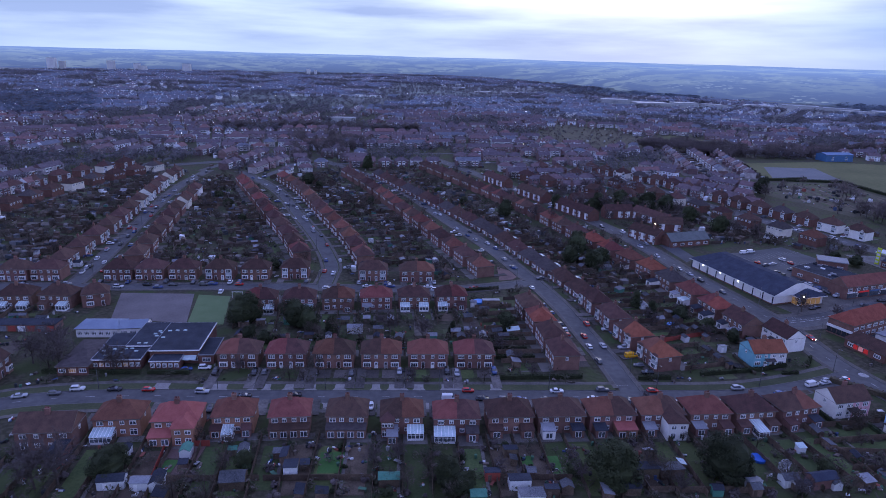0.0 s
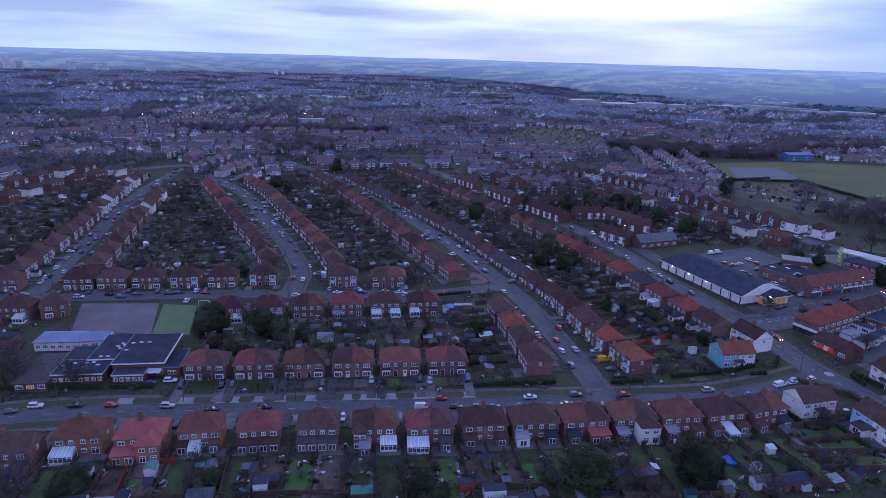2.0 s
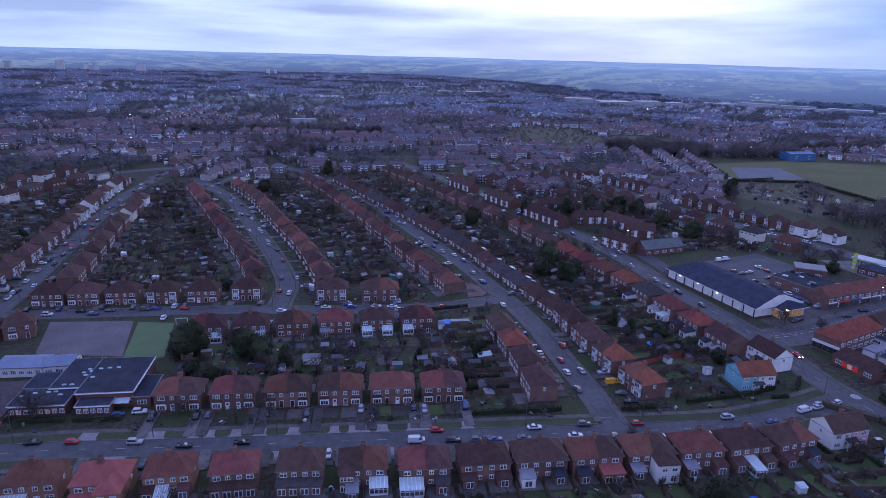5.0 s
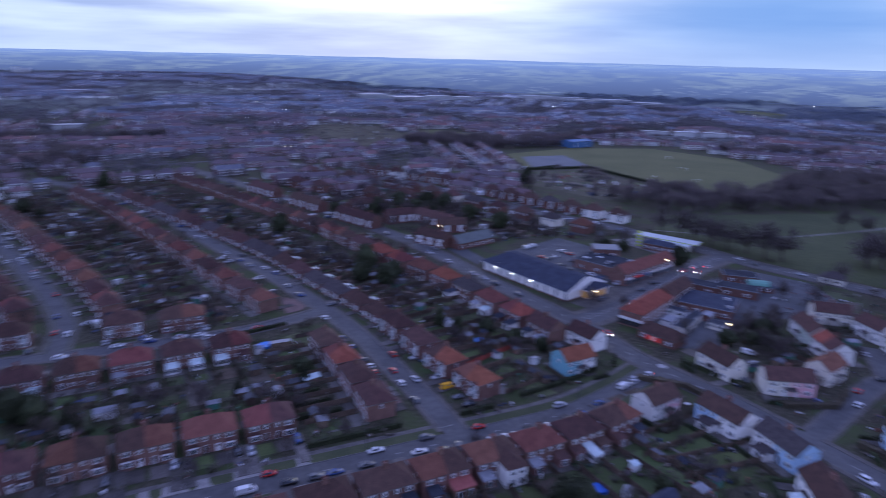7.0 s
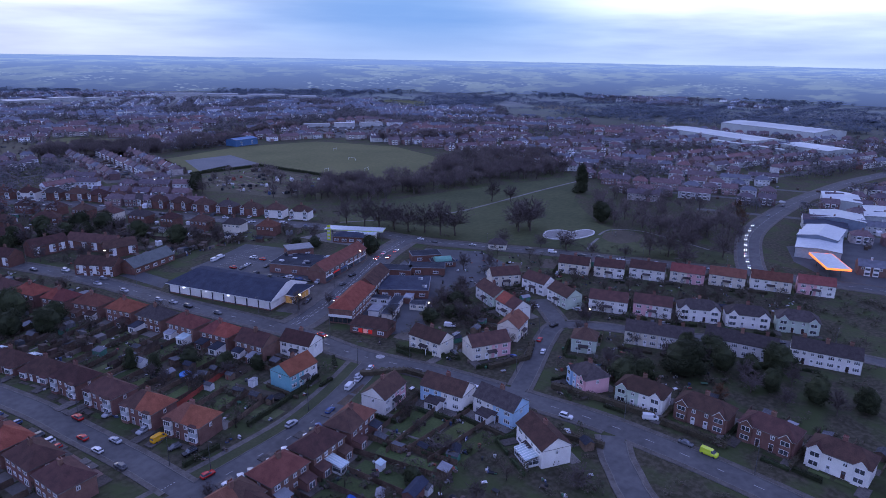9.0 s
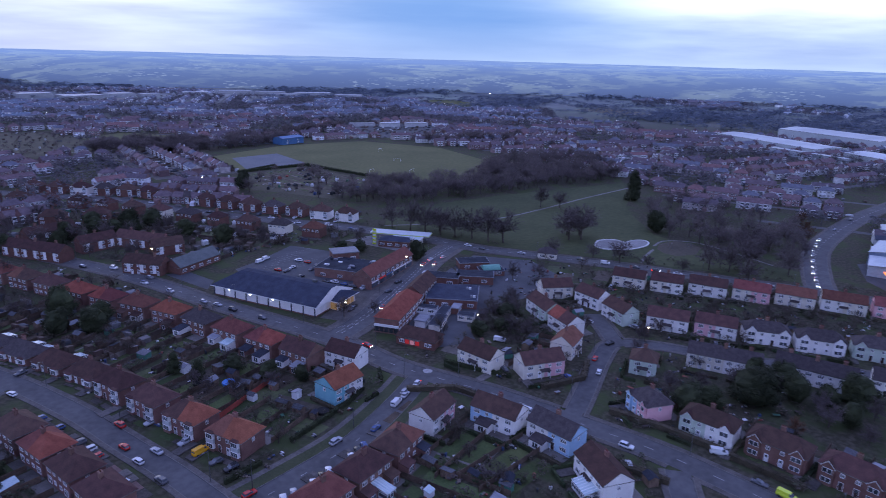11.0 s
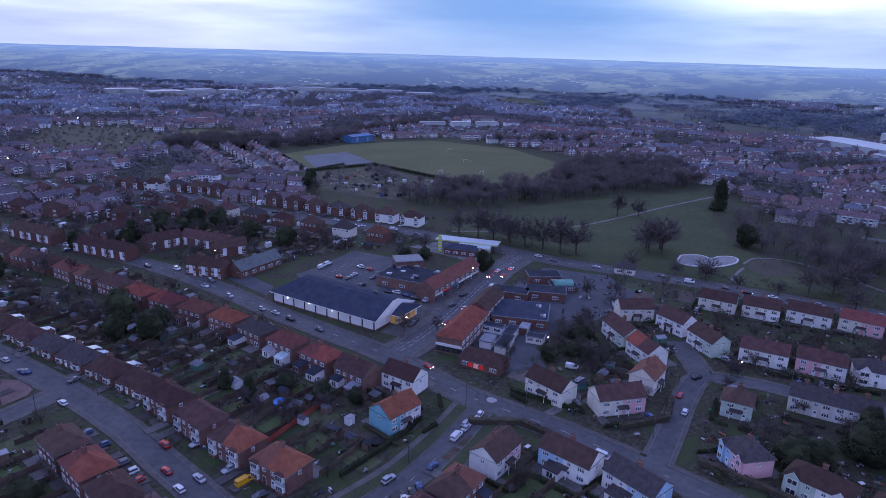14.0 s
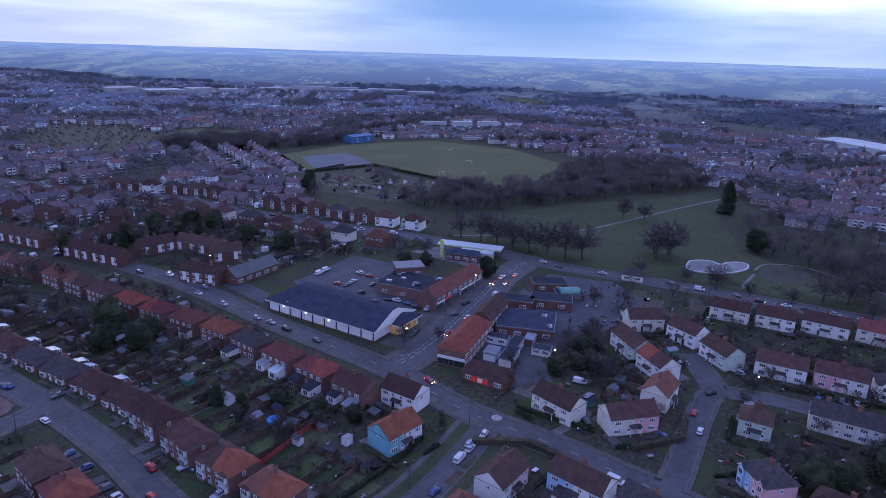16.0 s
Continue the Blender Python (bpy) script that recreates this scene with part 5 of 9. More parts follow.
def block(name, x, y, ang, w, d, h, wall, roofm, label, category, rise=0.0, kind="flat", strip_win=True, units=4, lit=False):
    """A public or shop building: walls, roof slab or pitched roof, and bands of windows piece by piece."""
    base = thing(name, at(x, y, ang), label, category)
    b = Build()
    b.box(-w / 2, w / 2, -d / 2, d / 2, 0, h)
    if kind == "gable":
        for sx in (-1, 1):
            q = [(sx * w / 2, -d / 2, h), (sx * w / 2, d / 2, h), (sx * w / 2, 0, h + rise)]
            b.poly(q if sx > 0 else q[::-1])
    part("wall", b.mesh("wall", [wall]), base)
    if kind == "flat":
        b = Build()
        b.box(-w / 2 - .25, w / 2 + .25, -d / 2 - .25, d / 2 + .25, h, h + 0.3, 1)
        b.box(-w / 2, w / 2, -d / 2, d / 2, h + 0.3, h + 0.36, 0)
        part("roof", b.mesh("roof", [roofm, "lead"]), base)
    else:
        part("roof", roof_mesh(w, d, h, rise, kind, roofm, roofm), base)
    if strip_win:
        for i in range(units):
            ww = min(2.4, w / units * 0.7)
            for s in (0, 1):
                xx = -w / 2 + w * (i + 0.5) / units
                for z in ([0.9, 3.4] if h > 4.6 else [0.9]):
                    o = part("window", window_mesh(ww, 1.3, 3, True), base, pose(xx, -d / 2, z) if s == 0 else pose(-xx, d / 2, z, 0, 0, 180))
                    part("pane", pane_mesh(ww, 1.3, "lit_glass" if lit and i % 4 == 1 and s == 0 else "glass"), o)
    return base


def rooflights(base, pts, z, size=(1.6, 0.9)):
    def make():
        b = Build()
        b.loft([[(-size[0] / 2, -size[1] / 2, 0), (size[0] / 2, -size[1] / 2, 0), (size[0] / 2, size[1] / 2, 0), (-size[0] / 2, size[1] / 2, 0)],
                [(-size[0] / 2 + .15, -size[1] / 2 + .15, .35), (size[0] / 2 - .15, -size[1] / 2 + .15, .35), (size[0] / 2 - .15, size[1] / 2 - .15, .35), (-size[0] / 2 + .15, size[1] / 2 - .15, .35)]])
        return b.mesh("rooflight", ["glass_roof"])
    me = shared(("rl", size), make)
    for x, y in pts:
        part("rooflight", me, base, pose(x, y, z), "pale domed rooflight")


# the school
s1 = block("school_hall", -79.8, 187.4, 6, 14.5, 20.5, 4.3, "brick_dark", "felt_roof", "low dark school hall with blue-black flat roof", "school", units=5)
rooflights(s1, [(-5.5, 3.5), (-3.2, 3.8), (-.8, 3.9), (-6, -1.5)], 4.6, (1.2, .6))
s2 = block("school_library", -91.4, 189.2, 6, 8.5, 17.5, 3.8, "brick_dark", "felt_roof", "dark school block with flat roof and white edge", "school", units=4)
rooflights(s2, [(2.5, 1.5), (3.4, .2), (1.6, -.6), (2.6, -2.2), (-1, -7.4), (1, -7.5)], 4.1, (1.2, .6))
s3 = block("school_classrooms", -94.5, 176.2, 6, 14, 8, 3.1, "brick_dark", "felt_roof", "low classroom wing with window band and dark flat roof", "school", units=8, lit=True)
rooflights(s3, [(-5.6, 1), (-2.8, 2.4), (0, 0), (.4, 2.6), (2.2, 2.8), (4, 1), (-4, -1.5)], 3.4, (1.2, .6))
s4 = block("school_entrance", -80.2, 175.0, 6, 8.6, 4.4, 2.8, "brick_dark", "felt_roof", "school entrance wing with window band", "school", units=5)
block("school_annexe", -105.6, 176.5, 6, 8.6, 18, 2.9, "brick_dark", "tile_grey", "low dark school annexe with lit windows", "school", rise=1.2, kind="hip", units=3, lit=True)
block("school_store", -99.2, 185.5, 6, 7, 9, 3.2, "brick_dark", "felt_roof", "low dark linking block of the school", "school", units=2)
block("school_side_wing", -69.8, 183.5, 6, 4.4, 12, 3.0, "brick_dark", "felt_roof", "narrow side wing of the school", "school", units=1)
for base, w, y, z in ((s1, 14.9, -10.6, 4.28), (s2, 8.8, -9.1, 3.78), (s3, 14.3, -4.3, 3.05), (s4, 8.9, -2.5, 2.78)):
    b = Build()
    b.box(-w / 2, w / 2, -.06, .06, 0, .26)
    part("fascia", b.mesh("fascia", ["upvc"]), base, pose(0, y, z), "white fascia board")
b = Build()
b.box(-.06, .06, -10.4, 10.4, 0, .3)
part("fascia", b.mesh("fascia", ["upvc"]), s1, pose(7.56, 0, 4.28), "white fascia board")
b = Build()
b.loft([[(-3, -2.2, 2.2), (3, -2.2, 2.2), (3, 0, 2.7), (-3, 0, 2.7)], [(-3, -2.2, 2.3), (3, -2.2, 2.3), (3, 0, 2.8), (-3, 0, 2.8)]])
part("canopy", b.mesh("canopy", ["glass_roof"]), s1, pose(3.6, -10.3, 0), "glazed entrance canopy")
block("school_blue_wing", -111.8, 197.4, 5, 13.5, 8.0, 3.1, "render_white", "roof_bluegrey", "white school wing with blue-grey roof", "school", rise=1.4, kind="half", units=6)
block("school_white_hut", -101.0, 198.4, 12, 8.4, 7.0, 3.1, "render_white", "roof_bluegrey", "white school hut with blue-grey roof", "school", rise=1.4, kind="gable", units=3)
for i in range(9):
    g = thing("garage", at(-154 + 3.1 * i, 197.2 + 0.25 * i, 4.7), "lock-up garage with painted up-and-over door", "garage", "row of lock-up garages")
    part("wall", shared("gar_wall", lambda: (lambda b: (b.box(-1.5, 1.5, -2.7, 2.7, 0, 2.3), b.mesh("wall", ["brick"]))[1])(Build())), g)
    part("roof", shared("gar_roof", lambda: (lambda b: (b.box(-1.55, 1.55, -2.85, 2.85, 2.3, 2.45), b.mesh("roof", ["felt_roof"]))[1])(Build())), g)
    dm = ("fence_red", "upvc", "fence_red", "lead")[i % 4]
    part("door", shared(("gar_door", dm), lambda: (lambda b: ([b.box(-1.25 + .5 * j, -0.78 + .5 * j, -2.78, -2.7, 0.05, 2.05) for j in range(5)], b.mesh("door", [dm]))[1])(Build())), g)

# shops
p1 = block("shop_parade", 183.0, 263.8, 20, 38, 8.5, 5.6, "brick", "tile_red", "red brick shop parade with flats above and lit shopfronts", "shops", rise=3.0, kind="gable", units=9)
for i in range(6):
    b = Build()
    b.box(-2.7, 2.7, -0.3, 0, 2.6, 3.1, 0)
    b.box(-2.6, 2.6, -0.12, 0, 0.5, 2.6, 1)
    m = ("upvc", "sign_red", "metal_blue", "upvc", "upvc", "door_paint")[i]
    part("shopfront", b.mesh("shopfront", [m, "glass"]), p1, pose(-15.5 + 6.2 * i, -4.25, 0))
sb = block("store_building", 172.5, 276.5, -62, 24, 17, 4.2, "brick", "felt_roof", "brick store behind the shops with cluttered flat roof", "store", units=3)
SR = random.Random(31)
for k in range(11):
    b = Build()
    w2, d2, h2 = SR.uniform(.4, 1.3), SR.uniform(.4, 1.0), SR.uniform(.3, .9)
    b.loft([[(-w2, -d2, 0), (w2, -d2, 0), (w2, d2, 0), (-w2, d2, 0)], [(-w2 * .9, -d2 * .9, h2), (w2 * .9, -d2 * .9, h2), (w2 * .9, d2 * .9, h2), (-w2 * .9, d2 * .9, h2)]])
    part("roof_unit", b.mesh("roof_unit", [SR.choice(("lead", "glass_roof", "shed_white", "felt_roof"))]), sb, pose(SR.uniform(-10, 10), SR.uniform(-7, 7), 4.56), "weathered rooftop plant unit")
block("store_upper", 180.0, 289.0, -24, 12, 9, 6.4, "brick", "lead", "brick block with pale flat roof", "store", units=2)
cs = block("corner_shop", 154.6, 222.0, 28, 26, 9, 5.8, "brick", "tile_orange", "corner shop with orange hipped roof and white shopfront", "shop", rise=3.4, kind="hip", units=7)
b = Build()
b.box(-4.6, 4.6, -0.3, 0, 2.5, 3.4, 0)
for j in range(5):
    b.box(-4.4 + 1.8 * j, -2.8 + 1.8 * j, -0.1, 0, 0.5, 2.5, 1)
part("shopfront", b.mesh("shopfront", ["upvc", "glass"]), cs, pose(-13, 0, 0, 0, 0, -90))
block("brick_shop", 176.0, 233.5, 28, 20, 8, 5.6, "brick_dark", "tile_brown", "dark brick shop range with brown roof", "shop", rise=3.0, kind="gable", units=5)
ls = block("takeaway_shop", 146.5, 202.3, -69, 14.3, 7.5, 3.2, "brick_dark", "tile_brown", "low shop with brown roof and red lit sign", "shop", rise=2.4, kind="half", units=3)
b = Build()
b.box(-2.8, 2.8, -0.3, 0, 2.35, 2.75, 0)
part("fascia_board", b.mesh("fascia_board", ["fascia"]), ls, pose(-1, -3.75, 0))
for x in (-2.0, -.1, 1.8):
    b = Build()
    b.box(-.75, .75, -0.14, 0, 0.7, 2.2, 0)
    part("shop_window", b.mesh("shop_window", ["sign_red" if x != -.1 else "lit_pink"]), ls, pose(-1 + x, -3.75, 0), "red lit window poster")
df = block("club_building", 184.0, 222.5, -51, 20, 17, 3.5, "brick_dark", "slate_blue", "low building with blue-grey flat roof and vents", "club", units=4)
for k in range(4):
    b = Build()
    b.box(-.45, .45, -.4, .4, 0, .9)
    part("roof_unit", b.mesh("roof_unit", ["shed_white" if k % 2 else "lead"]), df, pose(5.5 + 1.1 * k, 3.5 if k < 2 else -5.5, 3.86), "pale rooftop ventilation unit")
for x, y, a, w, d, h, wm, rm, lab in ((161, 208, 28, 10, 4, 2.6, "render_cream", "felt_roof", "pale lean-to behind the shops"), (169, 213, 28, 9, 3.6, 2.5, "render_cream", "felt_roof", "pale store shed behind the shops"), (158, 213, 28, 6, 4, 2.5, "render_white", "lead", "small white store with flat roof"), (167, 220, -62, 8, 3, 2.6, "shed_white", "felt_roof", "white workshop lean-to in the yard"), (176, 213, 28, 5, 3, 2.4, "brick_dark", "lead", "small brick store in the yard"),
                                      (173, 205, -60, 6, 3.4, 2.4, "render_cream", "felt_roof", "pale store with dark roof"), (196, 240, -55, 14, 7, 3.4, "brick_dark", "felt_roof", "dark low brick workshop"),
                                      (208, 232, -50, 16, 8, 3.4, "brick_dark", "felt_roof", "low dark workshop in the yard"), (222, 246, -35, 14, 8, 3.2, "brick_dark", "felt_roof", "low building by the park road")):
    block("outbuilding", x, y, a, w, d, h, wm, rm, lab, "outbuilding", units=2)
b = Build()
k = [[(x, 2.7 * math.cos(t), 2.3 * math.sin(t)) for t in np.linspace(0, math.pi, 9)] for x in (-4, -1.5, 1.5, 4)]
b.loft([list(q) for q in k], 0)
solid("greenhouse_canopy", b.mesh("greenhouse_canopy", ["canopy_teal"]), at(221, 234, -35, 2.0), "pale green domed canopy roof", "canopy")
bb = block("canopy_hall", 221, 234, -35, 11, 7, 2.2, "brick_dark", "felt_roof", "small hall under a domed green canopy", "hall", units=2)
# filling station
fs = thing("filling_station", at(226, 301, -56), "filling station with long pale flat roofs and glazed strips", "filling station")
b = Build()
b.box(-16, 16, -3.2, 5, 3.7, 4.3)
part("canopy", b.mesh("canopy", ["metal_white"]), fs)
b = Build()
b.box(-3, 13, -9, -3.3, 3.3, 3.8)
part("lower_roof", b.mesh("lower_roof", ["works_metal"]), fs)
for k in range(4):
    b = Build()
    b.box(-1.2, 1.2, -2.2, 2.2, 0, .16)
    part("rooflight", b.mesh("rooflight", ["glass_roof"]), fs, pose(-1 + 3.8 * k, -6.1, 3.8), "bluish glazed rooflight")
b = Build()
b.box(-2.8, 12.8, -8.6, -3.4, 0, 3.3)
part("wall", b.mesh("wall", ["render_cream"]), fs)
b = Build()
b.box(-16.06, 16.06, -3.26, 5.06, 3.86, 4.1)
part("fascia", b.mesh("fascia", ["paint_lime"]), fs, None, "thin green-yellow fascia")
for x in (-13, -5, 4, 13):
    part("post", shared("fs_post", lambda: (lambda q: (q.box(-.2, .2, -.2, .2, 0, 3.7), q.mesh("post", ["steel"]))[1])(Build())), fs, pose(x, 2.5, 0))
# roadside canopy with a lit orange edge, and pale units beyond it
rc = thing("roadside_canopy", at(338, 96, 28.6), "flat white canopy with glowing orange edge beside the road", "canopy")
b = Build()
b.box(-12.5, 12.5, -5, 5, 4.9, 5.7)
part("canopy", b.mesh("canopy", ["metal_white"]), rc)
for sx, sy, w, d in ((0, -5.06, 12.5, .06), (0, 5.06, 12.5, .06), (-12.56, 0, .06, 5.1), (12.56, 0, .06, 5.1)):
    b = Build()
    b.box(sx - w, sx + w, sy - d, sy + d, 4.85, 5.75)
    part("fascia", b.mesh("fascia", ["lamp_orange"]), rc, None, "glowing orange fascia")
for x in (-8, 8):
    for y in (-2.5, 2.5):
        b = Build()
        b.box(-.2, .2, -.2, .2, 0, 4.9)
        part("post", b.mesh("post", ["steel"]), rc, pose(x, y, 0))
for x, y, a, w, d, h in ((391, 110, 3, 30, 19, 6.5), (441, 112, 14, 24, 28, 6.5)):
    block("retail_unit", x, y, a, w, d, h, "roof_bluegrey", "metal_white", "pale metal retail unit with low roof", "retail unit", rise=1.6, kind="gable", units=3)
flat("retail_car_park", [(318, 84), (345, 112), (372, 122), (425, 92), (420, 60), (330, 60)], 0.06, "asphalt_dark", "dark tarmac car park of the retail units", "car park")
block("station_shop", 218, 296, -56, 16, 8, 3.4, "brick_dark", "slate_blue", "filling station shop with blue-grey roof", "shop", rise=1.5, kind="hip", units=4)
ps = thing("price_sign", at(210.6, 304, -60), "tall yellow and green filling station sign", "sign")
b = Build()
b.box(-0.9, 0.9, -.2, .2, 0.4, 8.6)
part("board", b.mesh("board", ["paint_lime"]), ps)
for i in range(4):
    b = Build()
    b.box(-0.7, 0.7, -.24, -.2, 1.2 + 1.8 * i, 2.2 + 1.8 * i)
    part("price_panel", b.mesh("price_panel", ["paint_white"]), ps)
block("church_hall", 126.4, 330.2, 20, 24, 9, 3.4, "brick_dark", "corrugated", "old hall with grey-green corrugated gabled roof", "hall", rise=3.2, kind="gable", units=5)
block("sports_hall", 386, 660, 10, 30, 15, 6.5, "metal_blue", "metal_blue", "blue metal sports hall beside the field", "sports hall", rise=1.5, kind="gable", units=2)
block("pavilion", 262, 232, -60, 9, 7, 3.0, "render_cream", "tile_grey", "small park lodge with hipped roof", "lodge", rise=2.2, kind="hip", units=2)
for x, y, a, w, d, h in ((840, 312, 63, 150, 48, 8), (967, 275, 68, 140, 65, 11), (768, 258, 70, 90, 10, 6), (788, 193, 60, 60, 40, 8), (377, 108, 10, 42, 20, 5), (510, 122, 14, 36, 22, 6), (475, 92, 10, 36, 22, 6)):
    block("warehouse", x, y, a, w, d, h, "metal_white", "metal_white", "white metal-clad warehouse with low roof", "warehouse", rise=d * .04, kind="gable", units=3)
block("warehouse", 427, 115, 12, 26, 22, 5, "metal_white", "slate_blue", "warehouse with dark blue-grey roof and pale walls", "warehouse", rise=1, kind="gable", units=3)
for x, y, a, w, d, h in ((345, 1450, 2, 56, 34, 8), (415, 1420, 4, 70, 50, 5), (490, 1432, 1, 50, 40, 6), (545, 1420, -6, 40, 24, 5), (640, 1420, -14, 50, 24, 6), (735, 1425, -30, 70, 24, 7), (800, 1385, -31, 66, 20, 6), (800, 1330, -33, 60, 20, 5), (868, 1318, -33, 80, 30, 6), (905, 1235, -36, 60, 40, 5),
                         (140, 1620, 0, 60, 24, 7), (-10, 1790, 4, 60, 24, 7), (60, 1640, 3, 50, 20, 6), (-520, 1980, 4, 110, 30, 9), (-337, 1877, 6, 60, 24, 8), (-250, 1560, 4, 50, 22, 7), (-150, 880, 8, 34, 14, 7), (590, 730, -28, 26, 12, 5), (622, 712, -28, 30, 12, 5), (560, 752, -28, 34, 10, 4)):
    block("distant_works", x, y, a, w, d, h, "works_metal", "works_metal", "pale industrial shed in the distance", "warehouse", strip_win=False)
flat("works_yard", [(300, 1325), (306, 1400), (360, 1395), (500, 1385), (470, 1330)], .06, "concrete", "pale concrete yard of the distant works", "yard")
for x, y, w, d, h in ((-1268, 2060, 24, 16, 40), (-1250, 2085, 16, 14, 30), (-1126, 2146, 22, 14, 34), (-1062, 2190, 18, 16, 26), (-1040, 2180, 26, 14, 20), (-905, 2210, 26, 16, 30), (-830, 2280, 110, 30, 8), (-520, 2310, 12, 12, 22), (-500, 2330, 10, 10, 18), (-1360, 1990, 60, 20, 9), (-640, 2300, 60, 20, 7)):
    t = block("tower_block", x, y, 8, w, d, h, "far_white", "far_concrete", "distant pale concrete tower block", "tower block", strip_win=False)
    t.location.z = ground_height(x, y) - 1


# ---------------------------------------------------------------- the town beyond, and its trees
def scatter(name, temps, spots, mats, label, category):
    """Joined copies of small templates: (verts, faces, slots) at (template, x, y, z, angle, sx, sy, sz)."""
    V, L, S, T, M = [], [], [], [], []
    off = loop = 0
    prepared = [(np.array(v, float), np.array([i for f in fs for i in f]), np.array([len(f) for f in fs]), np.array(ms)) for v, fs, ms in temps]
    for k, x, y, z, ang, sx, sy, sz in spots:
        v, li, ln, ms = prepared[k]
        c, s = math.cos(ang), math.sin(ang)
        px, py = v[:, 0] * sx, v[:, 1] * sy
        V.append(np.stack([x + c * px - s * py, y + s * px + c * py, z + v[:, 2] * sz], 1))
        L.append(li + off)
        T.append(ln)
        M.append(ms)
        off += len(v)
    V, L, T, M = np.concatenate(V), np.concatenate(L), np.concatenate(T), np.concatenate(M)
    me = bpy.data.meshes.new(name)
    me.vertices.add(len(V))
    me.vertices.foreach_set("co", V.ravel())
    me.loops.add(len(L))
    me.loops.foreach_set("vertex_index", L.astype(np.int32))
    me.polygons.add(len(T))
    st = np.concatenate([[0], np.cumsum(T)[:-1]]).astype(np.int32)
    me.polygons.foreach_set("loop_start", st)
    for m in mats:
        me.materials.append(MATS[m])
    me.polygons.foreach_set("material_index", M.astype(np.int32))
    me.polygons.foreach_set("use_smooth", np.zeros(len(T), dtype=bool))
    me.update(calc_edges=True)
    me.validate()
    return solid(name, me, Matrix(), label, category, kind="stuff")


def tmpl(b):
    return b.v, b.f, b.m


def far_house(n, hip, wins=True, gables=False):
    """A pair or terrace of n dwellings under one roof, with white bays, windows and chimneys."""
    b = Build()
    w, d, e, r = 5.4 * n, 7.6, 4.9, 7.7
    lo = [(-w / 2, -d / 2, 0), (w / 2, -d / 2, 0), (w / 2, d / 2, 0), (-w / 2, d / 2, 0)]
    b.loft([lo, [(x, y, e) for x, y, z in lo]], 0)
    i = len(b.v)
    rx = w / 2 + .3 if not hip else w / 2 - 3.2
    b.v += [(-w / 2 - .3, -d / 2 - .35, e - .1), (w / 2 + .3, -d / 2 - .35, e - .1), (w / 2 + .3, d / 2 + .35, e - .1), (-w / 2 - .3, d / 2 + .35, e - .1), (-rx, 0, r), (rx, 0, r)]
    for q in ((0, 1, 5, 4), (2, 3, 4, 5), (1, 2, 5), (3, 0, 4)):
        b.f.append(tuple(i + j for j in q))
        b.m.append(1 if hip or len(q) == 4 else 0)
    for k in range(n):
        x0 = -w / 2 + 5.4 * k
        near_bay = 1.7 if k % 2 else 3.7
        if wins:
            # a bay over both storeys at the front, with bands of glass
            bx, y = x0 + near_bay, -d / 2
            lo = [(bx - 1.15, y - .7, .2), (bx + 1.15, y - .7, .2), (bx + 1.15, y, .2), (bx - 1.15, y, .2)]
            b.loft([lo, [(p, q, 4.75) for p, q, _ in lo]], 2)
            for z0 in (.95, 3.15):
                b.poly([(bx - 1.0, y - .74, z0), (bx + 1.0, y - .74, z0), (bx + 1.0, y - .74, z0 + 1.05), (bx - 1.0, y - .74, z0 + 1.05)], 3)
            if gables:
                b.poly([(bx - 1.5, y - .75, 4.75), (bx + 1.5, y - .75, 4.75), (bx, y - .75, 6.7)], 2)
                b.poly([(bx + 1.6, y - .8, 4.7), (bx + 1.6, y + 2.2, 4.7), (bx, y + 2.2, 6.85), (bx, y - .8, 6.85)], 1)
                b.poly([(bx - 1.6, y + 2.2, 4.7), (bx - 1.6, y - .8, 4.7), (bx, y - .8, 6.85), (bx, y + 2.2, 6.85)], 1)
            rows = [(-1, x0 + 5.4 - near_bay, .5, 3.2)] + [(1, x0 + xx, ww, z0) for xx, ww in ((1.4, .6), (4.0, .8)) for z0 in (.8, 3.2)]
            for sy, xx, ww, z0 in rows:
                y = sy * (d / 2 + .05)
                q = [(xx - ww, y, z0), (xx + ww, y, z0), (xx + ww, y, z0 + 1.2), (xx - ww, y, z0 + 1.2)]
                b.poly(q if sy < 0 else q[::-1], 2)
                q = [(x + (0.15 if x < xx else -0.15), yy + sy * .02, z + (0.15 if z < z0 + .5 else -0.15)) for x, yy, z in q]
                b.poly(q if sy < 0 else q[::-1], 3)
            if k % 3 == 1:                       # single-storey addition at the back
                b.loft([[(x0 + .6, d / 2, 0), (x0 + 3.4, d / 2, 0), (x0 + 3.4, d / 2 + 2.6, 0), (x0 + .6, d / 2 + 2.6, 0)], [(x0 + .6, d / 2, 2.9), (x0 + 3.4, d / 2, 2.9), (x0 + 3.4, d / 2 + 2.6, 2.3), (x0 + .6, d / 2 + 2.6, 2.3)]], 0)
        if k % 2 == 0:
            b.box(x0 + 5.0, x0 + 5.8, -.45, .45, r - .6, r + 1.1, 0)
    return tmpl(b)


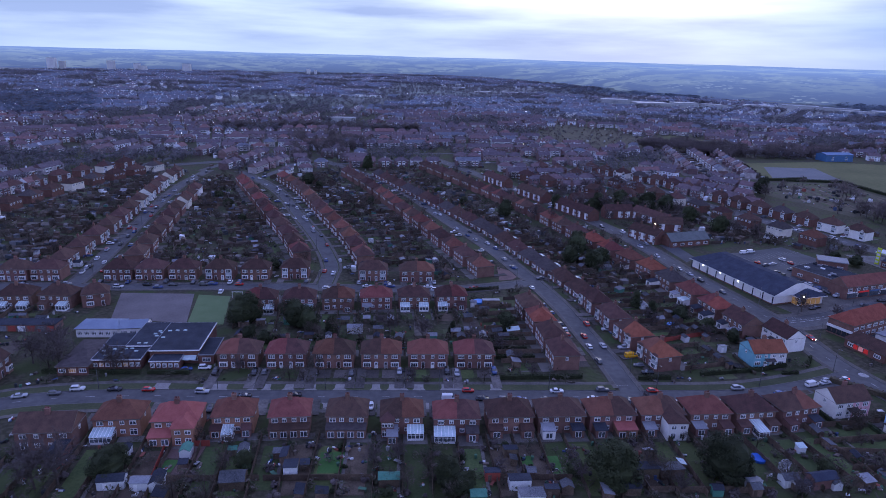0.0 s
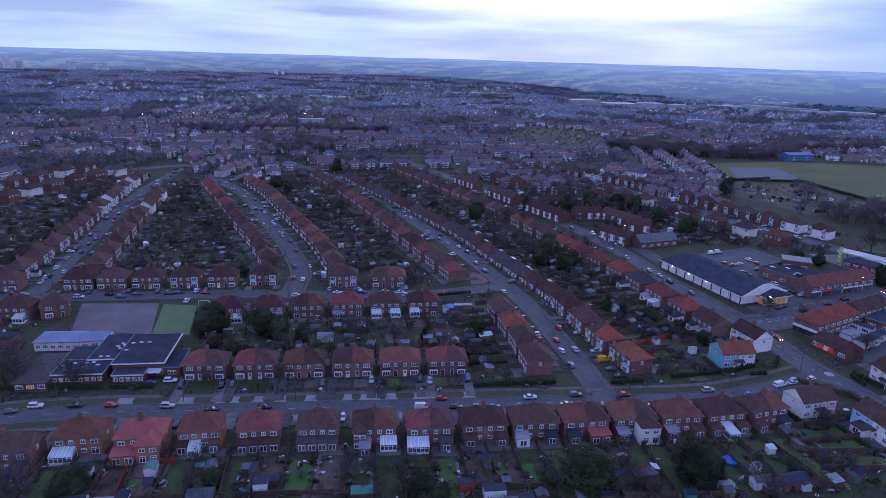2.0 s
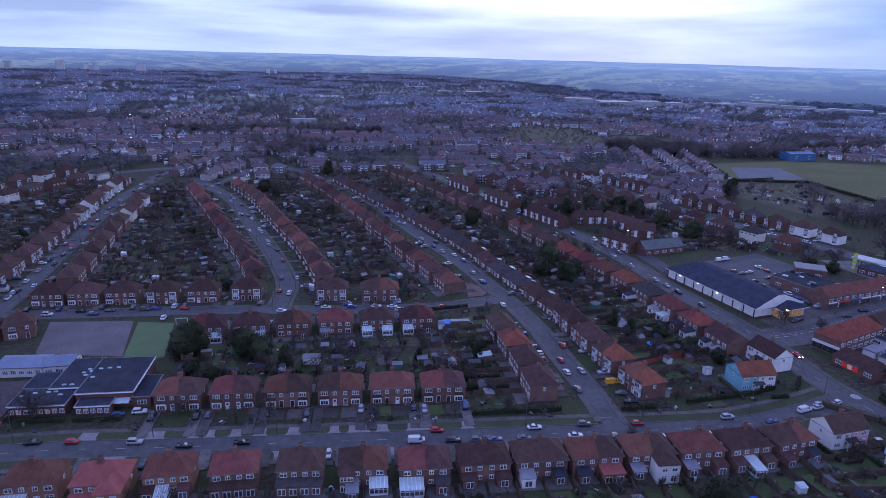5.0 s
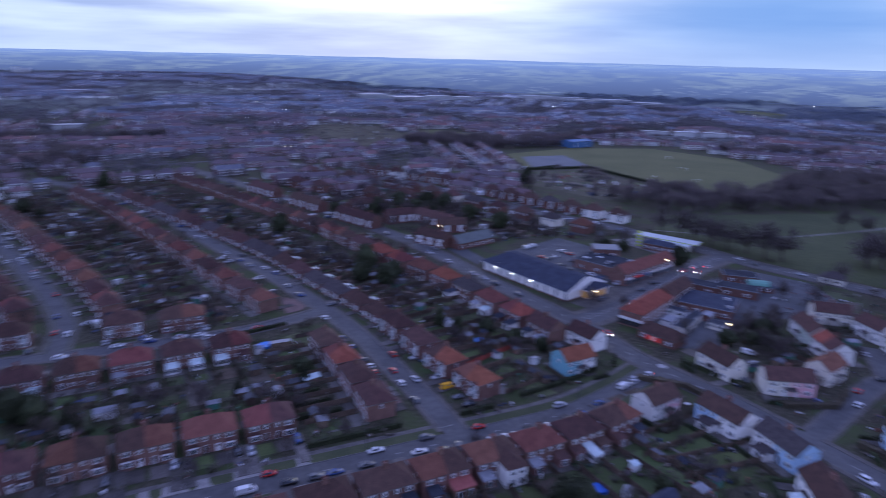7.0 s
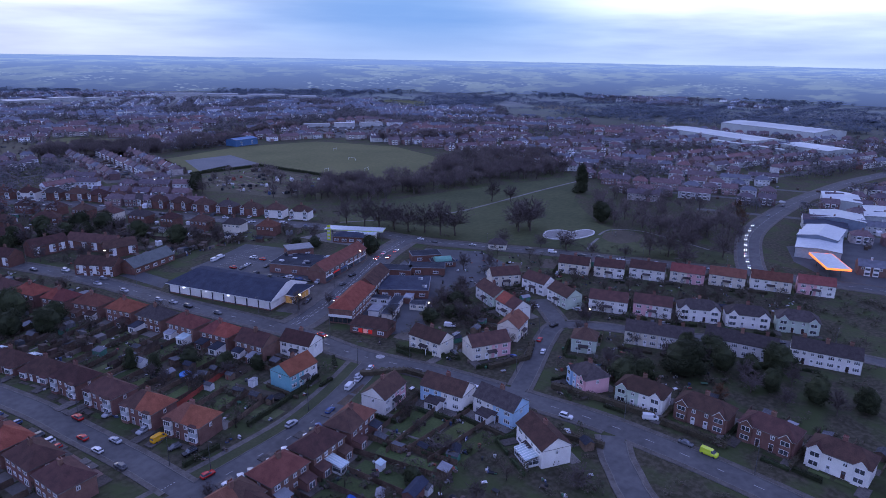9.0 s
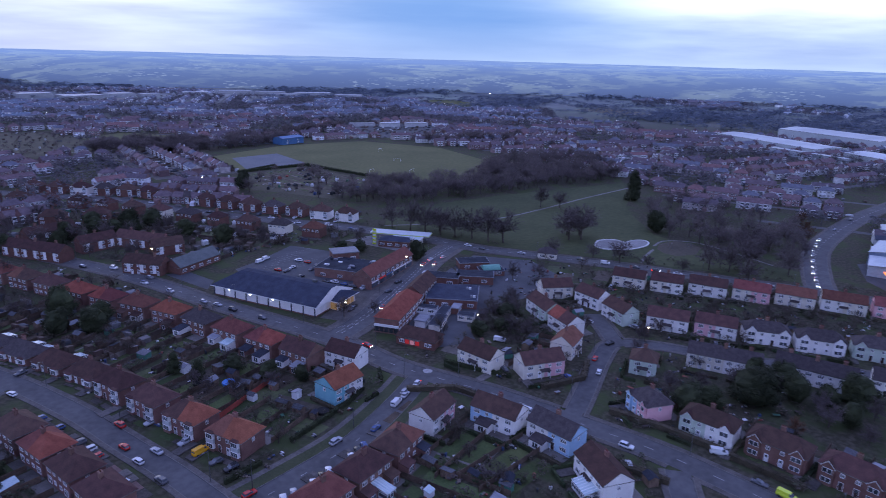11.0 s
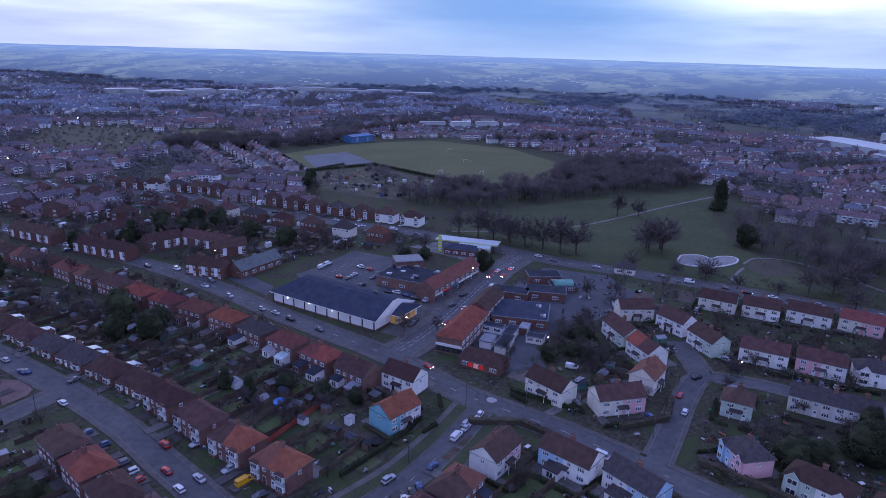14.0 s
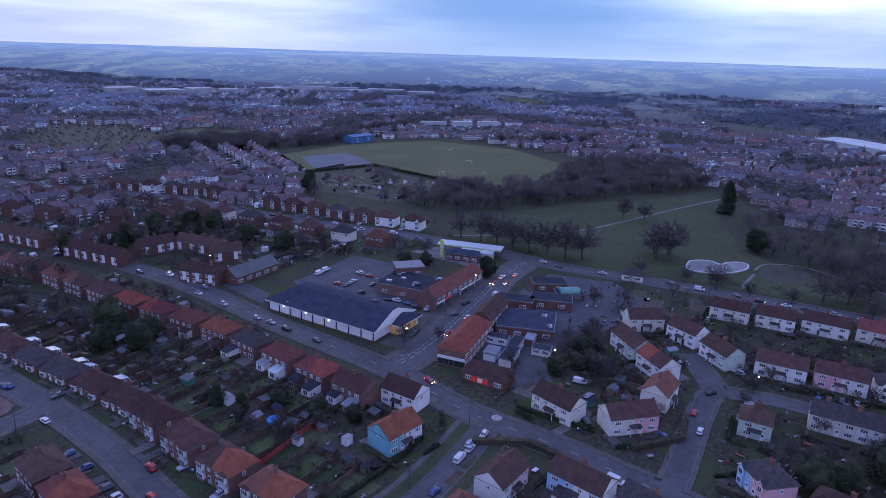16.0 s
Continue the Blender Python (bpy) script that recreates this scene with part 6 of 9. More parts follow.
def far_tree(seed, n, size, twiggy=False, slim=.2):
    """A crown of loose leaf or twig flakes with gaps, over a stem with limbs."""
    r = random.Random(seed)
    b = Build()
    b.tube((0, 0, 0), (0, 0, 0.55), 0.03, 0.015, 3)
    lobes = [(r.uniform(-.25, .25), r.uniform(-.25, .25), r.uniform(.4, .8), r.uniform(.16, .3)) for _ in range(7)]
    if twiggy:
        for lx, ly, lz, lr in lobes:
            b.tube((0, 0, r.uniform(.2, .4)), (lx * 1.3, ly * 1.3, lz), .012, .005, 3)
    for _ in range(n):
        lx, ly, lz, lr = r.choice(lobes)
        a, z = r.uniform(0, 6.283), r.uniform(-1, 1)
        q = math.sqrt(1 - z * z)
        nr = Vector((q * math.cos(a), q * math.sin(a), z))
        c = Vector((lx, ly, lz)) + nr * lr * (r.uniform(.3, 1) if twiggy else 1)
        u = Vector((r.uniform(-1, 1), r.uniform(-1, 1), r.uniform(-.6, .6))).normalized() * size * r.uniform(.6, 1.3)
        w = Vector((r.uniform(-1, 1), r.uniform(-1, 1), r.uniform(-.6, .6))).normalized() * size * r.uniform(.6, 1.3)
        if twiggy:
            u = (nr + Vector((0, 0, .4)) + u.normalized() * .8).normalized() * size * r.uniform(.8, 1.8)
            w = w * slim
        b.poly([c - u - w, c + u, c + w * 1.2])
    return tmpl(b)


def inside(poly, x, y):
    c = False
    j = len(poly) - 1
    for i in range(len(poly)):
        if (poly[i][1] > y) != (poly[j][1] > y) and x < (poly[j][0] - poly[i][0]) * (y - poly[i][1]) / (poly[j][1] - poly[i][1]) + poly[i][0]:
            c = not c
        j = i
    return c


BUILT = [(-275, 40), (340, 40), (335, 130), (300, 200), (262, 250), (258, 300), (232, 345), (205, 395), (182, 430), (140, 470), (100, 440), (70, 470), (30, 540), (-40, 545), (-90, 515), (-150, 470), (-215, 500), (-275, 500)]
GREEN = [(240, 335), (270, 210), (330, 110), (360, 60), (440, 130), (420, 240), (500, 320), (520, 440), (500, 640), (410, 670), (270, 640), (225, 480), (205, 420)]
PLOTS = [(95, 790), (140, 930), (215, 885), (228, 811), (214, 743), (170, 700), (120, 725)]      # allotments in the town
MEADOW = [(228, 811), (281, 839), (313, 786), (301, 715), (255, 735)]
SCRUB = [(205, 728), (255, 735), (301, 715), (312, 660), (276, 650), (200, 700)]
ESTATE = [(196, 540), (262, 530), (286, 645), (282, 690), (214, 702)]
PASTURE = [(931, 1055), (1091, 1115), (1020, 931), (903, 911)]
PLOUGH = [(1105, 774), (1214, 776), (1144, 626), (1078, 652)]
WORKS = [(290, 1310), (300, 1480), (560, 1460), (720, 1460), (960, 1260), (900, 1200), (780, 1290), (600, 1380), (480, 1310)]
LEISURE = [(500, 640), (540, 790), (660, 720), (560, 610)]
OPEN_LAND = (PLOTS, MEADOW, SCRUB, ESTATE, PASTURE, PLOUGH, WORKS, LEISURE)
ROADS_XY = np.concatenate(LINES)


flat("town_allotments", PLOTS, .05, "allotment", "brown-green allotment gardens in the town", "allotment ground")
flat("meadow", MEADOW, .06, "field_grass", "rough olive meadow behind the houses", "meadow")
flat("scrub", SCRUB, .05, "scrub_ground", "brown scrub land with brambles", "scrub")
flat("estate_court", ESTATE, .05, "paving", "grey paved court between straight house rows", "paving")
flat("pasture", PASTURE, .06, "field_grass", "green pasture beyond the town", "field")
flat("ploughland", PLOUGH, .06, "stubble", "pale stubble field beyond the town", "field")
flat("leisure_car_park", LEISURE, .06, "asphalt_dark", "tarmac car park beside the sports field", "car park")


def bearing(x, y):
    return math.degrees(math.atan2(x, y))


def town_spots():
    """Streets of pairs and terraces, district by district, each with a direction of its own."""
    r = random.Random(5)
    near, far, trees, sheds, lanes = [], [], [], [], []
    pale = []
    seeds = []
    for gx in range(-8, 11):
        for gy in range(-1, 12):
            cx, cy = gx * 260 + r.uniform(-80, 80), gy * 260 + r.uniform(-80, 80)
            rr = math.hypot(cx, cy)
            ang = -math.radians(bearing(cx, cy)) + r.uniform(-.4, .4) + r.choice((0, 0, 0, 0, 1.2))
            if rr < 560 and cy < 400:
                ang = math.radians(-64 if cx > -60 else 8) + r.uniform(-.15, .15)
            kind = "wood" if rr > 1150 and r.random() < .14 else "town"
            seeds.append((cx, cy, ang, kind, r.choice((50, 56, 62))))
    sx = np.array([q[0] for q in seeds])
    sy = np.array([q[1] for q in seeds])
    rxy = ROADS_XY[::2]

    def free(x, y):
        return not inside(BUILT, x, y) and not inside(GREEN, x, y) and not any(inside(p, x, y) for p in OPEN_LAND)

    for k, (cx, cy, ang, kind, pitch) in enumerate(seeds):
        c, s = math.cos(ang), math.sin(ang)

        def mine(x, y):
            rr, az = math.hypot(x, y), bearing(x, y)
            edge = 2480 if az < 12 else 1690 if az < 30 else 1430 if az < 45 else 1240 if az < 53 else 1080 if az < 60 else 1000
            if 60 < az < 76 and 1500 < rr < 1740:              # a village among the woods
                return noise.noise((x / 120, y / 120, 4)) > -.1 and int(np.argmin((sx - x) ** 2 + (sy - y) ** 2)) == k
            edge += 140 * noise.noise((x / 300, y / 300, 0))
            return -48 < az < 98 and 150 < rr < edge and int(np.argmin((sx - x) ** 2 + (sy - y) ** 2)) == k

        if kind != "town":
            for _ in range(520 if kind == "wood" else 60):
                x, y = cx + r.uniform(-190, 190), cy + r.uniform(-190, 190)
                if mine(x, y) and free(x, y):
                    trees.append((x, y, r.uniform(7, 12) if kind == "wood" else r.uniform(2, 7)))
            continue
        for j in range(-5, 6):
            y0 = j * pitch
            gap = r.uniform(-9, 9)
            lx = -260 + gap
            while lx < 260:                                     # the street itself, piece by piece
                x, y = cx + c * lx - s * y0, cy + s * lx + c * y0
                if mine(x, y) and free(x, y):
                    lanes.append((0, x, y, ground_height(x, y) + 0.02 + .002 * (k % 9), ang, 1, 1, 1))
                    if math.hypot(x, y) < 1300 and r.random() < .8:
                        q = y0 + r.choice((-2.6, 2.6, -7.5, 7.5))
                        sheds.append((1, x - s * (q - y0), y + c * (q - y0), 0.05, ang + (0 if abs(q - y0) < 5 else 1.57), 1, 1, 1))
                lx += 14
            for side in (-1, 1):
                lx = -260 + r.uniform(0, 12)
                tone = r.random()
                while lx < 260:
                    n = r.choice((0, 0, 0, 0, 1)) if tone < .6 else r.choice((0, 1, 1, 2)) if tone < .7 else r.choice((0, 0, 1))
                    w = 5.4 * (2, 4, 6)[n]
                    ly = y0 + side * (13.5 + r.uniform(-.4, .4))
                    mx = lx + w / 2
                    x, y = cx + c * mx - s * ly, cy + s * mx + c * ly
                    lx += w + r.uniform(2.0, 4.5)
                    if r.random() < .06 or not mine(x, y) or not free(x, y):
                        continue
                    if np.min((rxy[:, 0] - x) ** 2 + (rxy[:, 1] - y) ** 2) < 90 + w:
                        continue
                    rr = math.hypot(x, y)
                    if rr > 480 and noise.noise((x / 95, y / 95, 8.0)) > (.2 if rr < 900 else .1):        # a clump of trees instead
                        for _ in range(6):
                            trees.append((x + r.uniform(-10, 10), y + r.uniform(-10, 10), r.uniform(6, 12)))
                        continue
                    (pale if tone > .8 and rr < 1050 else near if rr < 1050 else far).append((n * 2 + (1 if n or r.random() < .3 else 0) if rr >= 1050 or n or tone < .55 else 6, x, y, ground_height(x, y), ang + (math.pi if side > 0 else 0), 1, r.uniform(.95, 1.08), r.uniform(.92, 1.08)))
                    for _ in range((4 if rr < 800 else 2) * (n + 1)):
                        px, py = mx + r.uniform(-w / 2, w / 2), y0 + side * r.uniform(20, pitch / 2)
                        qx, qy = cx + c * px - s * py, cy + s * px + c * py
                        if free(qx, qy):
                            if rr < 1300 and r.random() < .42:
                                sheds.append((0, qx, qy, 0, ang + r.choice((0, 1.57)), r.uniform(.6, 1.3), r.uniform(.6, 1.2), r.uniform(.8, 1.1)))
                            else:
                                trees.append((qx, qy, r.uniform(3.5, 9) if rr < 1050 else r.uniform(5, 10)))
    for x0, y0, x1, y1, flip in ((206, 548, 226, 690, 1), (229, 542, 250, 686, -1), (250, 536, 270, 668, 1)):      # straight rows with a parking court between
        n = int(math.hypot(x1 - x0, y1 - y0) / 13.2)
        a = math.atan2(y1 - y0, x1 - x0)
        for i in range(n):
            t = (i + .5) / n
            near.append((r.choice((0, 1)), x0 + (x1 - x0) * t, y0 + (y1 - y0) * t, 0, a + (math.pi if flip < 0 else 0), 1, 1, 1))
            for k in range(3):
                q, u = flip * r.uniform(6.5, 13), t + r.uniform(-.02, .02)
                sheds.append((1 if flip > 0 and x0 < 220 or flip < 0 else 0, x0 + (x1 - x0) * u + math.sin(a) * q, y0 + (y1 - y0) * u - math.cos(a) * q, .05, a + 1.57, 1, 1, 1))
    return near, far, trees, sheds, lanes, pale


def wood_spots():
    r = random.Random(8)
    out = []
    belts = [([(330, 398), (400, 405), (470, 432), (520, 440), (560, 400), (520, 330), (476, 318), (364, 346), (300, 358), (270, 370), (290, 400)], 330),   # the wood behind the park
             ([(225, 478), (262, 530), (330, 526), (334, 430), (310, 406)], 9), ([(250, 420), (330, 420), (330, 398), (262, 385)], 40),
             ([(340, 130), (420, 160), (440, 240), (390, 255), (345, 215)], 60),
             ([(-300, 760), (-43, 785), (-43, 806), (-300, 786)], 110), ([(-135, 610), (-85, 615), (-80, 690), (-130, 690)], 34), (SCRUB, 170), ([(316, 655), (395, 668), (392, 685), (318, 672)], 60), ([(330, 690), (520, 735), (520, 750), (330, 705)], 60),
             ([(500, 560), (620, 520), (640, 545), (510, 590)], 40), ([(-592, 841), (-485, 876), (-693, 1246), (-828, 1181)], 420), ([(-139, 545), (-91, 552), (-130, 742), (-180, 729)], 60)]
    for poly, n in belts:
        xs, ys = [p[0] for p in poly], [p[1] for p in poly]
        k = 0
        while k < n:
            x, y = r.uniform(min(xs), max(xs)), r.uniform(min(ys), max(ys))
            if inside(poly, x, y):
                out.append((x, y, r.uniform(8, 14)))
                k += 1
    # wooded ridges and hedged country towards the horizon
    for _ in range(8000):
        az, rr = r.uniform(-48, 98), math.sqrt(r.uniform(1000 ** 2, 1780 ** 2))
        x, y = rr * math.sin(math.radians(az)), rr * math.cos(math.radians(az))
        if rr < (2500 if az < 12 else 1700 if az < 30 else 1440 if az < 45 else 1240 if az < 53 else 1060):
            continue
        if inside(PASTURE, x, y) or inside(PLOUGH, x, y) or inside(WORKS, x, y):
            continue
        if rr < 2560 and noise.noise((x / 420, y / 300, 6.0)) > (0.02 if az < 35 else 0.12):
            out.append((x, y, r.uniform(8, 14)))
    for _ in range(420):                      # the rising wooded edge where the town ends
        az = r.uniform(8, 20)
        rr = r.uniform(1690, 1780) + max(0.0, min(1.0, (20 - az) / 8)) * r.uniform(0, 780)
        x, y = rr * math.sin(math.radians(az)), rr * math.cos(math.radians(az))
        out.append((x, y, r.uniform(8, 13)))
    # hedgerows between the fields
    for _ in range(420):
        az, rr = r.uniform(-48, 98), r.uniform(1100, 1760)
        if rr < (2600 if az < 12 else 1700 if az < 30 else 1440 if az < 45 else 1240):
            continue
        x, y = rr * math.sin(math.radians(az)), rr * math.cos(math.radians(az))
        a = noise.noise((x / 900, y / 900, 2.0)) * 3 + r.choice((0, 1.57))
        for k in range(26):
            out.append((x + math.cos(a) * k * 9 + r.uniform(-2, 2), y + math.sin(a) * k * 9 + r.uniform(-2, 2), r.uniform(4, 9)))
    for _ in range(350):
        az, rr = r.uniform(-48, 98), r.uniform(620, 1760)
        x, y = rr * math.sin(math.radians(az)), rr * math.cos(math.radians(az))
        if not inside(GREEN, x, y):
            out.append((x, y, r.uniform(5, 10)))
    return out


HOUSE_KINDS = [far_house(n, h) for n in (2, 4, 6) for h in (True, False)] + [far_house(2, True, True, True)]
near_t, far_t, tree_t, shed_t, lane_t, pale_t = town_spots()
scatter("distant_white_houses", HOUSE_KINDS, pale_t, ["far_pale", "hazy_roof", "upvc", "glass"], "rows of white-rendered houses of the town", "houses")
scatter("distant_houses", HOUSE_KINDS, near_t, ["hazy_wall", "hazy_roof", "upvc", "glass"], "rows of brick and white houses of the town", "houses")
# houses past 1050 m take the colours with more painted haze
scatter("far_town", [far_house(n, h, False) for n in (2, 4, 6) for h in (True, False)], far_t, ["hazy_town_wall", "hazy_town_roof"], "far rows of houses towards the horizon", "houses")
b1, b2, b3 = Build(), Build(), Build()
b1.loft([[(-1.4, -1.1, 0), (1.4, -1.1, 0), (1.4, 1.1, 0), (-1.4, 1.1, 0)], [(-1.4, -1.1, 2), (1.4, -1.1, 2), (1.4, 1.1, 2.3), (-1.4, 1.1, 2.3)]])
b2.loft([[(-2.1, -.85, .2), (2.1, -.85, .2), (2.1, .85, .2), (-2.1, .85, .2)], [(-2.1, -.85, .85), (2.1, -.85, .85), (2.1, .85, .85), (-2.1, .85, .85)], [(-1.5, -.7, 1.4), (1.0, -.7, 1.4), (1.0, .7, 1.4), (-1.5, .7, 1.4)]])
OR = random.Random(77)
for poly, n, k in ((LEISURE, 150, 1), (PLOTS, 45, 0), (WORKS, 90, 1)):
    xs, ys = [p[0] for p in poly], [p[1] for p in poly]
    done = 0
    while done < n:
        x, y = OR.uniform(min(xs), max(xs)), OR.uniform(min(ys), max(ys))
        if inside(poly, x, y):
            shed_t.append((k, x, y, .05, OR.choice((.6, 2.17)), 1, 1, 1) if k else (0, x, y, .05, OR.uniform(0, 3), OR.uniform(.4, .9), OR.uniform(.4, .8), OR.uniform(.5, .9)))
            done += 1
scatter("distant_sheds", [tmpl(b1), tmpl(b2)], shed_t, ["far_shed"], "sheds and parked cars among the distant houses", "sheds")
b3.poly([(-7.1, -3.0, 0), (7.1, -3.0, 0), (7.1, 3.0, 0), (-7.1, 3.0, 0)])
scatter("distant_lanes", [tmpl(b3)], lane_t, ["asphalt"], "grey streets of the distant town", "streets")
tt = [far_tree(i, 340, 0.07, True) for i in range(5)]
tg = [far_tree(i + 20, 520, 0.06, True, .12) for i in range(5)]
tf = [far_tree(i, 40, 0.11) for i in range(5)]
tm = [far_tree(i, 60, 0.075) for i in range(5)]
TR = random.Random(21)
# these crowns are coloured paler and bluer in place of haze
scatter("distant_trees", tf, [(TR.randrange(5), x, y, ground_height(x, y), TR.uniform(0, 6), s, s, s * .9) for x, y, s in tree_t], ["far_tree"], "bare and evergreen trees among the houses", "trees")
WOODS = [(TR.randrange(5), x, y, ground_height(x, y) - .3, TR.uniform(0, 6), s * 1.1, s * 1.1, s) for x, y, s in wood_spots()]
for poly, n, lo, hi in ((PLOTS, 190, 1.6, 4.0), (MEADOW, 60, 1.5, 3.5)):
    xs, ys = [p[0] for p in poly], [p[1] for p in poly]
    while n:
        x, y, q = OR.uniform(min(xs), max(xs)), OR.uniform(min(ys), max(ys)), OR.uniform(lo, hi)
        if inside(poly, x, y):
            WOODS.append((OR.randrange(5), x, y, 0, OR.uniform(0, 6), q * 1.5, q * 1.5, q))
            n -= 1
scatter("woods", tt, [q for q in WOODS if math.hypot(q[1], q[2]) < 1000], ["wood_twigs"], "dark bare winter woods and hedges", "woods")
scatter("far_woods", tf, [(*q[:5], q[5] * 1.7, q[6] * 1.7, q[7] * .8) for q in WOODS if math.hypot(q[1], q[2]) >= 1000], ["hazy_wood"], "bare winter woods in the distance, greyed for haze", "woods")

# lit lamps seen here and there across the town
lamp_b = Build()
lamp_b.box(-.3, .3, -.3, .3, 7, 7.5)
LR = random.Random(12)
spots = []
while len(spots) < 40:
    az, rr = LR.uniform(-36, 80), LR.uniform(420, 1700)
    x, y = rr * math.sin(math.radians(az)), rr * math.cos(math.radians(az))
    if not inside(GREEN, x, y) and not inside(BUILT, x, y):
        q = .25 + rr / 2400
        spots.append((0, x, y, ground_height(x, y), 0, q, q, 1))
scatter("distant_lamps", [tmpl(lamp_b)], spots[:26], ["lamp_white"], "white street lamps lit across the town", "lamps")
scatter("distant_warm_lamps", [tmpl(lamp_b)], spots[26:], ["lamp_glow"], "warm street lamps lit across the town", "lamps")


def undergrowth():
    """Rough bushes and bare clumps in the gardens between the houses."""
    r = random.Random(14)
    hs = np.array(HOUSES)
    out = []
    while len(out) < 4600:
        x, y = r.uniform(-275, 330), r.uniform(60, 545)
        if not inside(BUILT, x, y) or not off_road(x, y, 4.2) or np.min(np.hypot(hs[:, 0] - x, hs[:, 1] - y) - hs[:, 2]) < 0.6:
            continue
        if 112 < x < 200 and 196 < y < 332 or -128 < x < -64 and 170 < y < 240 or 200 < x < 250 and 205 < y < 325:
            continue
        if noise.noise((x / 16, y / 16, 1.0)) < -0.12:
            continue
        s = r.uniform(1.0, 3.4)
        out.append((r.randrange(5), x, y, -.25 * s, r.uniform(0, 6), s * 1.3, s * 1.3, s))
    k = 0
    while k < 420:
        x, y = r.uniform(200, 305), r.uniform(70, 205)
        if inside([(205, 205), (248, 192), (304, 96), (256, 74), (236, 100), (212, 150)], x, y) and off_road(x, y, 3.5) and np.min(np.hypot(hs[:, 0] - x, hs[:, 1] - y) - hs[:, 2] * .8) > 0:
            s = r.uniform(1.0, 3.6)
            out.append((r.randrange(5), x, y, -.25 * s, r.uniform(0, 6), s * 1.3, s * 1.3, s))
            k += 1
    scatter("undergrowth", tm, out, ["undergrowth"], "rough bushes and brambles in the gardens", "bushes")


undergrowth()


def distance():
    """Glowing backdrop with painted haze: the last blue ridges before the horizon, far behind everything else."""
    b = Build()
    n = 170

    def rim(a):
        """How far off the town gives way to open country."""
        t = min(1.0, max(0.0, (math.degrees(a) + 6) / 28))
        return 2600 - 820 * t * t * (3 - 2 * t)

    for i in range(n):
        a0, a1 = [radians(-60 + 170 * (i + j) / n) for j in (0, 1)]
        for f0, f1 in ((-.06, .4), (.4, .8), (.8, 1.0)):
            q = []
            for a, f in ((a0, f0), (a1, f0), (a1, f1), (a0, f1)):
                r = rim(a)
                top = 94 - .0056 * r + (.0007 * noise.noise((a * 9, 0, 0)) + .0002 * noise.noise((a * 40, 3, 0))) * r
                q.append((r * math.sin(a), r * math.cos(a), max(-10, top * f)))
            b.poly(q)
    m = bpy.data.materials.new("hazy_distance")
    m.use_nodes = True
    nt = m.node_tree
    nd, li = nt.nodes.new, nt.links.new
    nt.nodes.clear()
    out, em, geo = nd("ShaderNodeOutputMaterial"), nd("ShaderNodeEmission"), nd("ShaderNodeNewGeometry")

    def math_node(op, a, c):
        x = nd("ShaderNodeMath")
        x.operation = op
        for k, v in enumerate((a, c)):
            if isinstance(v, (int, float)):
                x.inputs[k].default_value = v
            else:
                li(v, x.inputs[k])
        return x.outputs[0]

    def span(src, lo, hi):
        x = nd("ShaderNodeMapRange")
        x.inputs[1].default_value, x.inputs[2].default_value = lo, hi
        li(src, x.inputs[0])
        return x.outputs[0]

    def mix(f, a, c):
        x = nd("ShaderNodeMix")
        x.data_type = "RGBA"
        for k, v in ((0, f), (6, a), (7, c)):
            if isinstance(v, tuple):
                x.inputs[k].default_value = (*v, 1)
            else:
                li(v, x.inputs[k])
        return x.outputs[2]

    sep = nd("ShaderNodeSeparateXYZ")
    li(geo.outputs["Position"], sep.inputs[0])
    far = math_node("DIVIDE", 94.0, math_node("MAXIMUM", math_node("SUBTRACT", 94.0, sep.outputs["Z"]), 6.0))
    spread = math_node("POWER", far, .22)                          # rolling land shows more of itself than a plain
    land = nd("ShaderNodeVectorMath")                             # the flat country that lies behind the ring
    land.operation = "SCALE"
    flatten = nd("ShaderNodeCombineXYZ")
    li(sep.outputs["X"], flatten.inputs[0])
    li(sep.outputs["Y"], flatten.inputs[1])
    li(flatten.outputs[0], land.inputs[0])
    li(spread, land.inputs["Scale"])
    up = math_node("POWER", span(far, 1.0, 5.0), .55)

    def tex(size, detail, lo, hi):
        """Patches of land of about this size."""
        t = nd("ShaderNodeTexNoise")
        t.inputs["Scale"].default_value, t.inputs["Detail"].default_value = 1 / size, detail
        t.inputs["Roughness"].default_value = .6
        li(land.outputs[0], t.inputs["Vector"])
        return span(t.outputs["Fac"], lo, hi)

    def plots(size):
        t = nd("ShaderNodeTexVoronoi")
        t.inputs["Scale"].default_value = 1 / size
        li(land.outputs[0], t.inputs["Vector"])
        one = nd("ShaderNodeSeparateColor")
        li(t.outputs["Color"], one.inputs[0])
        return one.outputs[0]

    # emission colours that pale towards the horizon: land and haze are both painted
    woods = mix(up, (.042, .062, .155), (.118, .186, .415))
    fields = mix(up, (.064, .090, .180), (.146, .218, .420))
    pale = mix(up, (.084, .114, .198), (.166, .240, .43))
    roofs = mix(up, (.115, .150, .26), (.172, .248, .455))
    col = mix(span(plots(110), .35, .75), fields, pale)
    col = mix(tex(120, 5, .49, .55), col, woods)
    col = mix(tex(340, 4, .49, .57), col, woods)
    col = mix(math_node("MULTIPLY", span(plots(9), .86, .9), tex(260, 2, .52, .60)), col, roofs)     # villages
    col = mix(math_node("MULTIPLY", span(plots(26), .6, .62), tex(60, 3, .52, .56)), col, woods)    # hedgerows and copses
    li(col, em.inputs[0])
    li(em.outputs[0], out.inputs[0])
    MATS["hazy_distance"] = m
    solid("backdrop", b.mesh("backdrop", ["hazy_distance"]), Matrix(), "glowing painted backdrop of hazy blue wooded ridges along the horizon", "horizon", kind="structure")


distance()

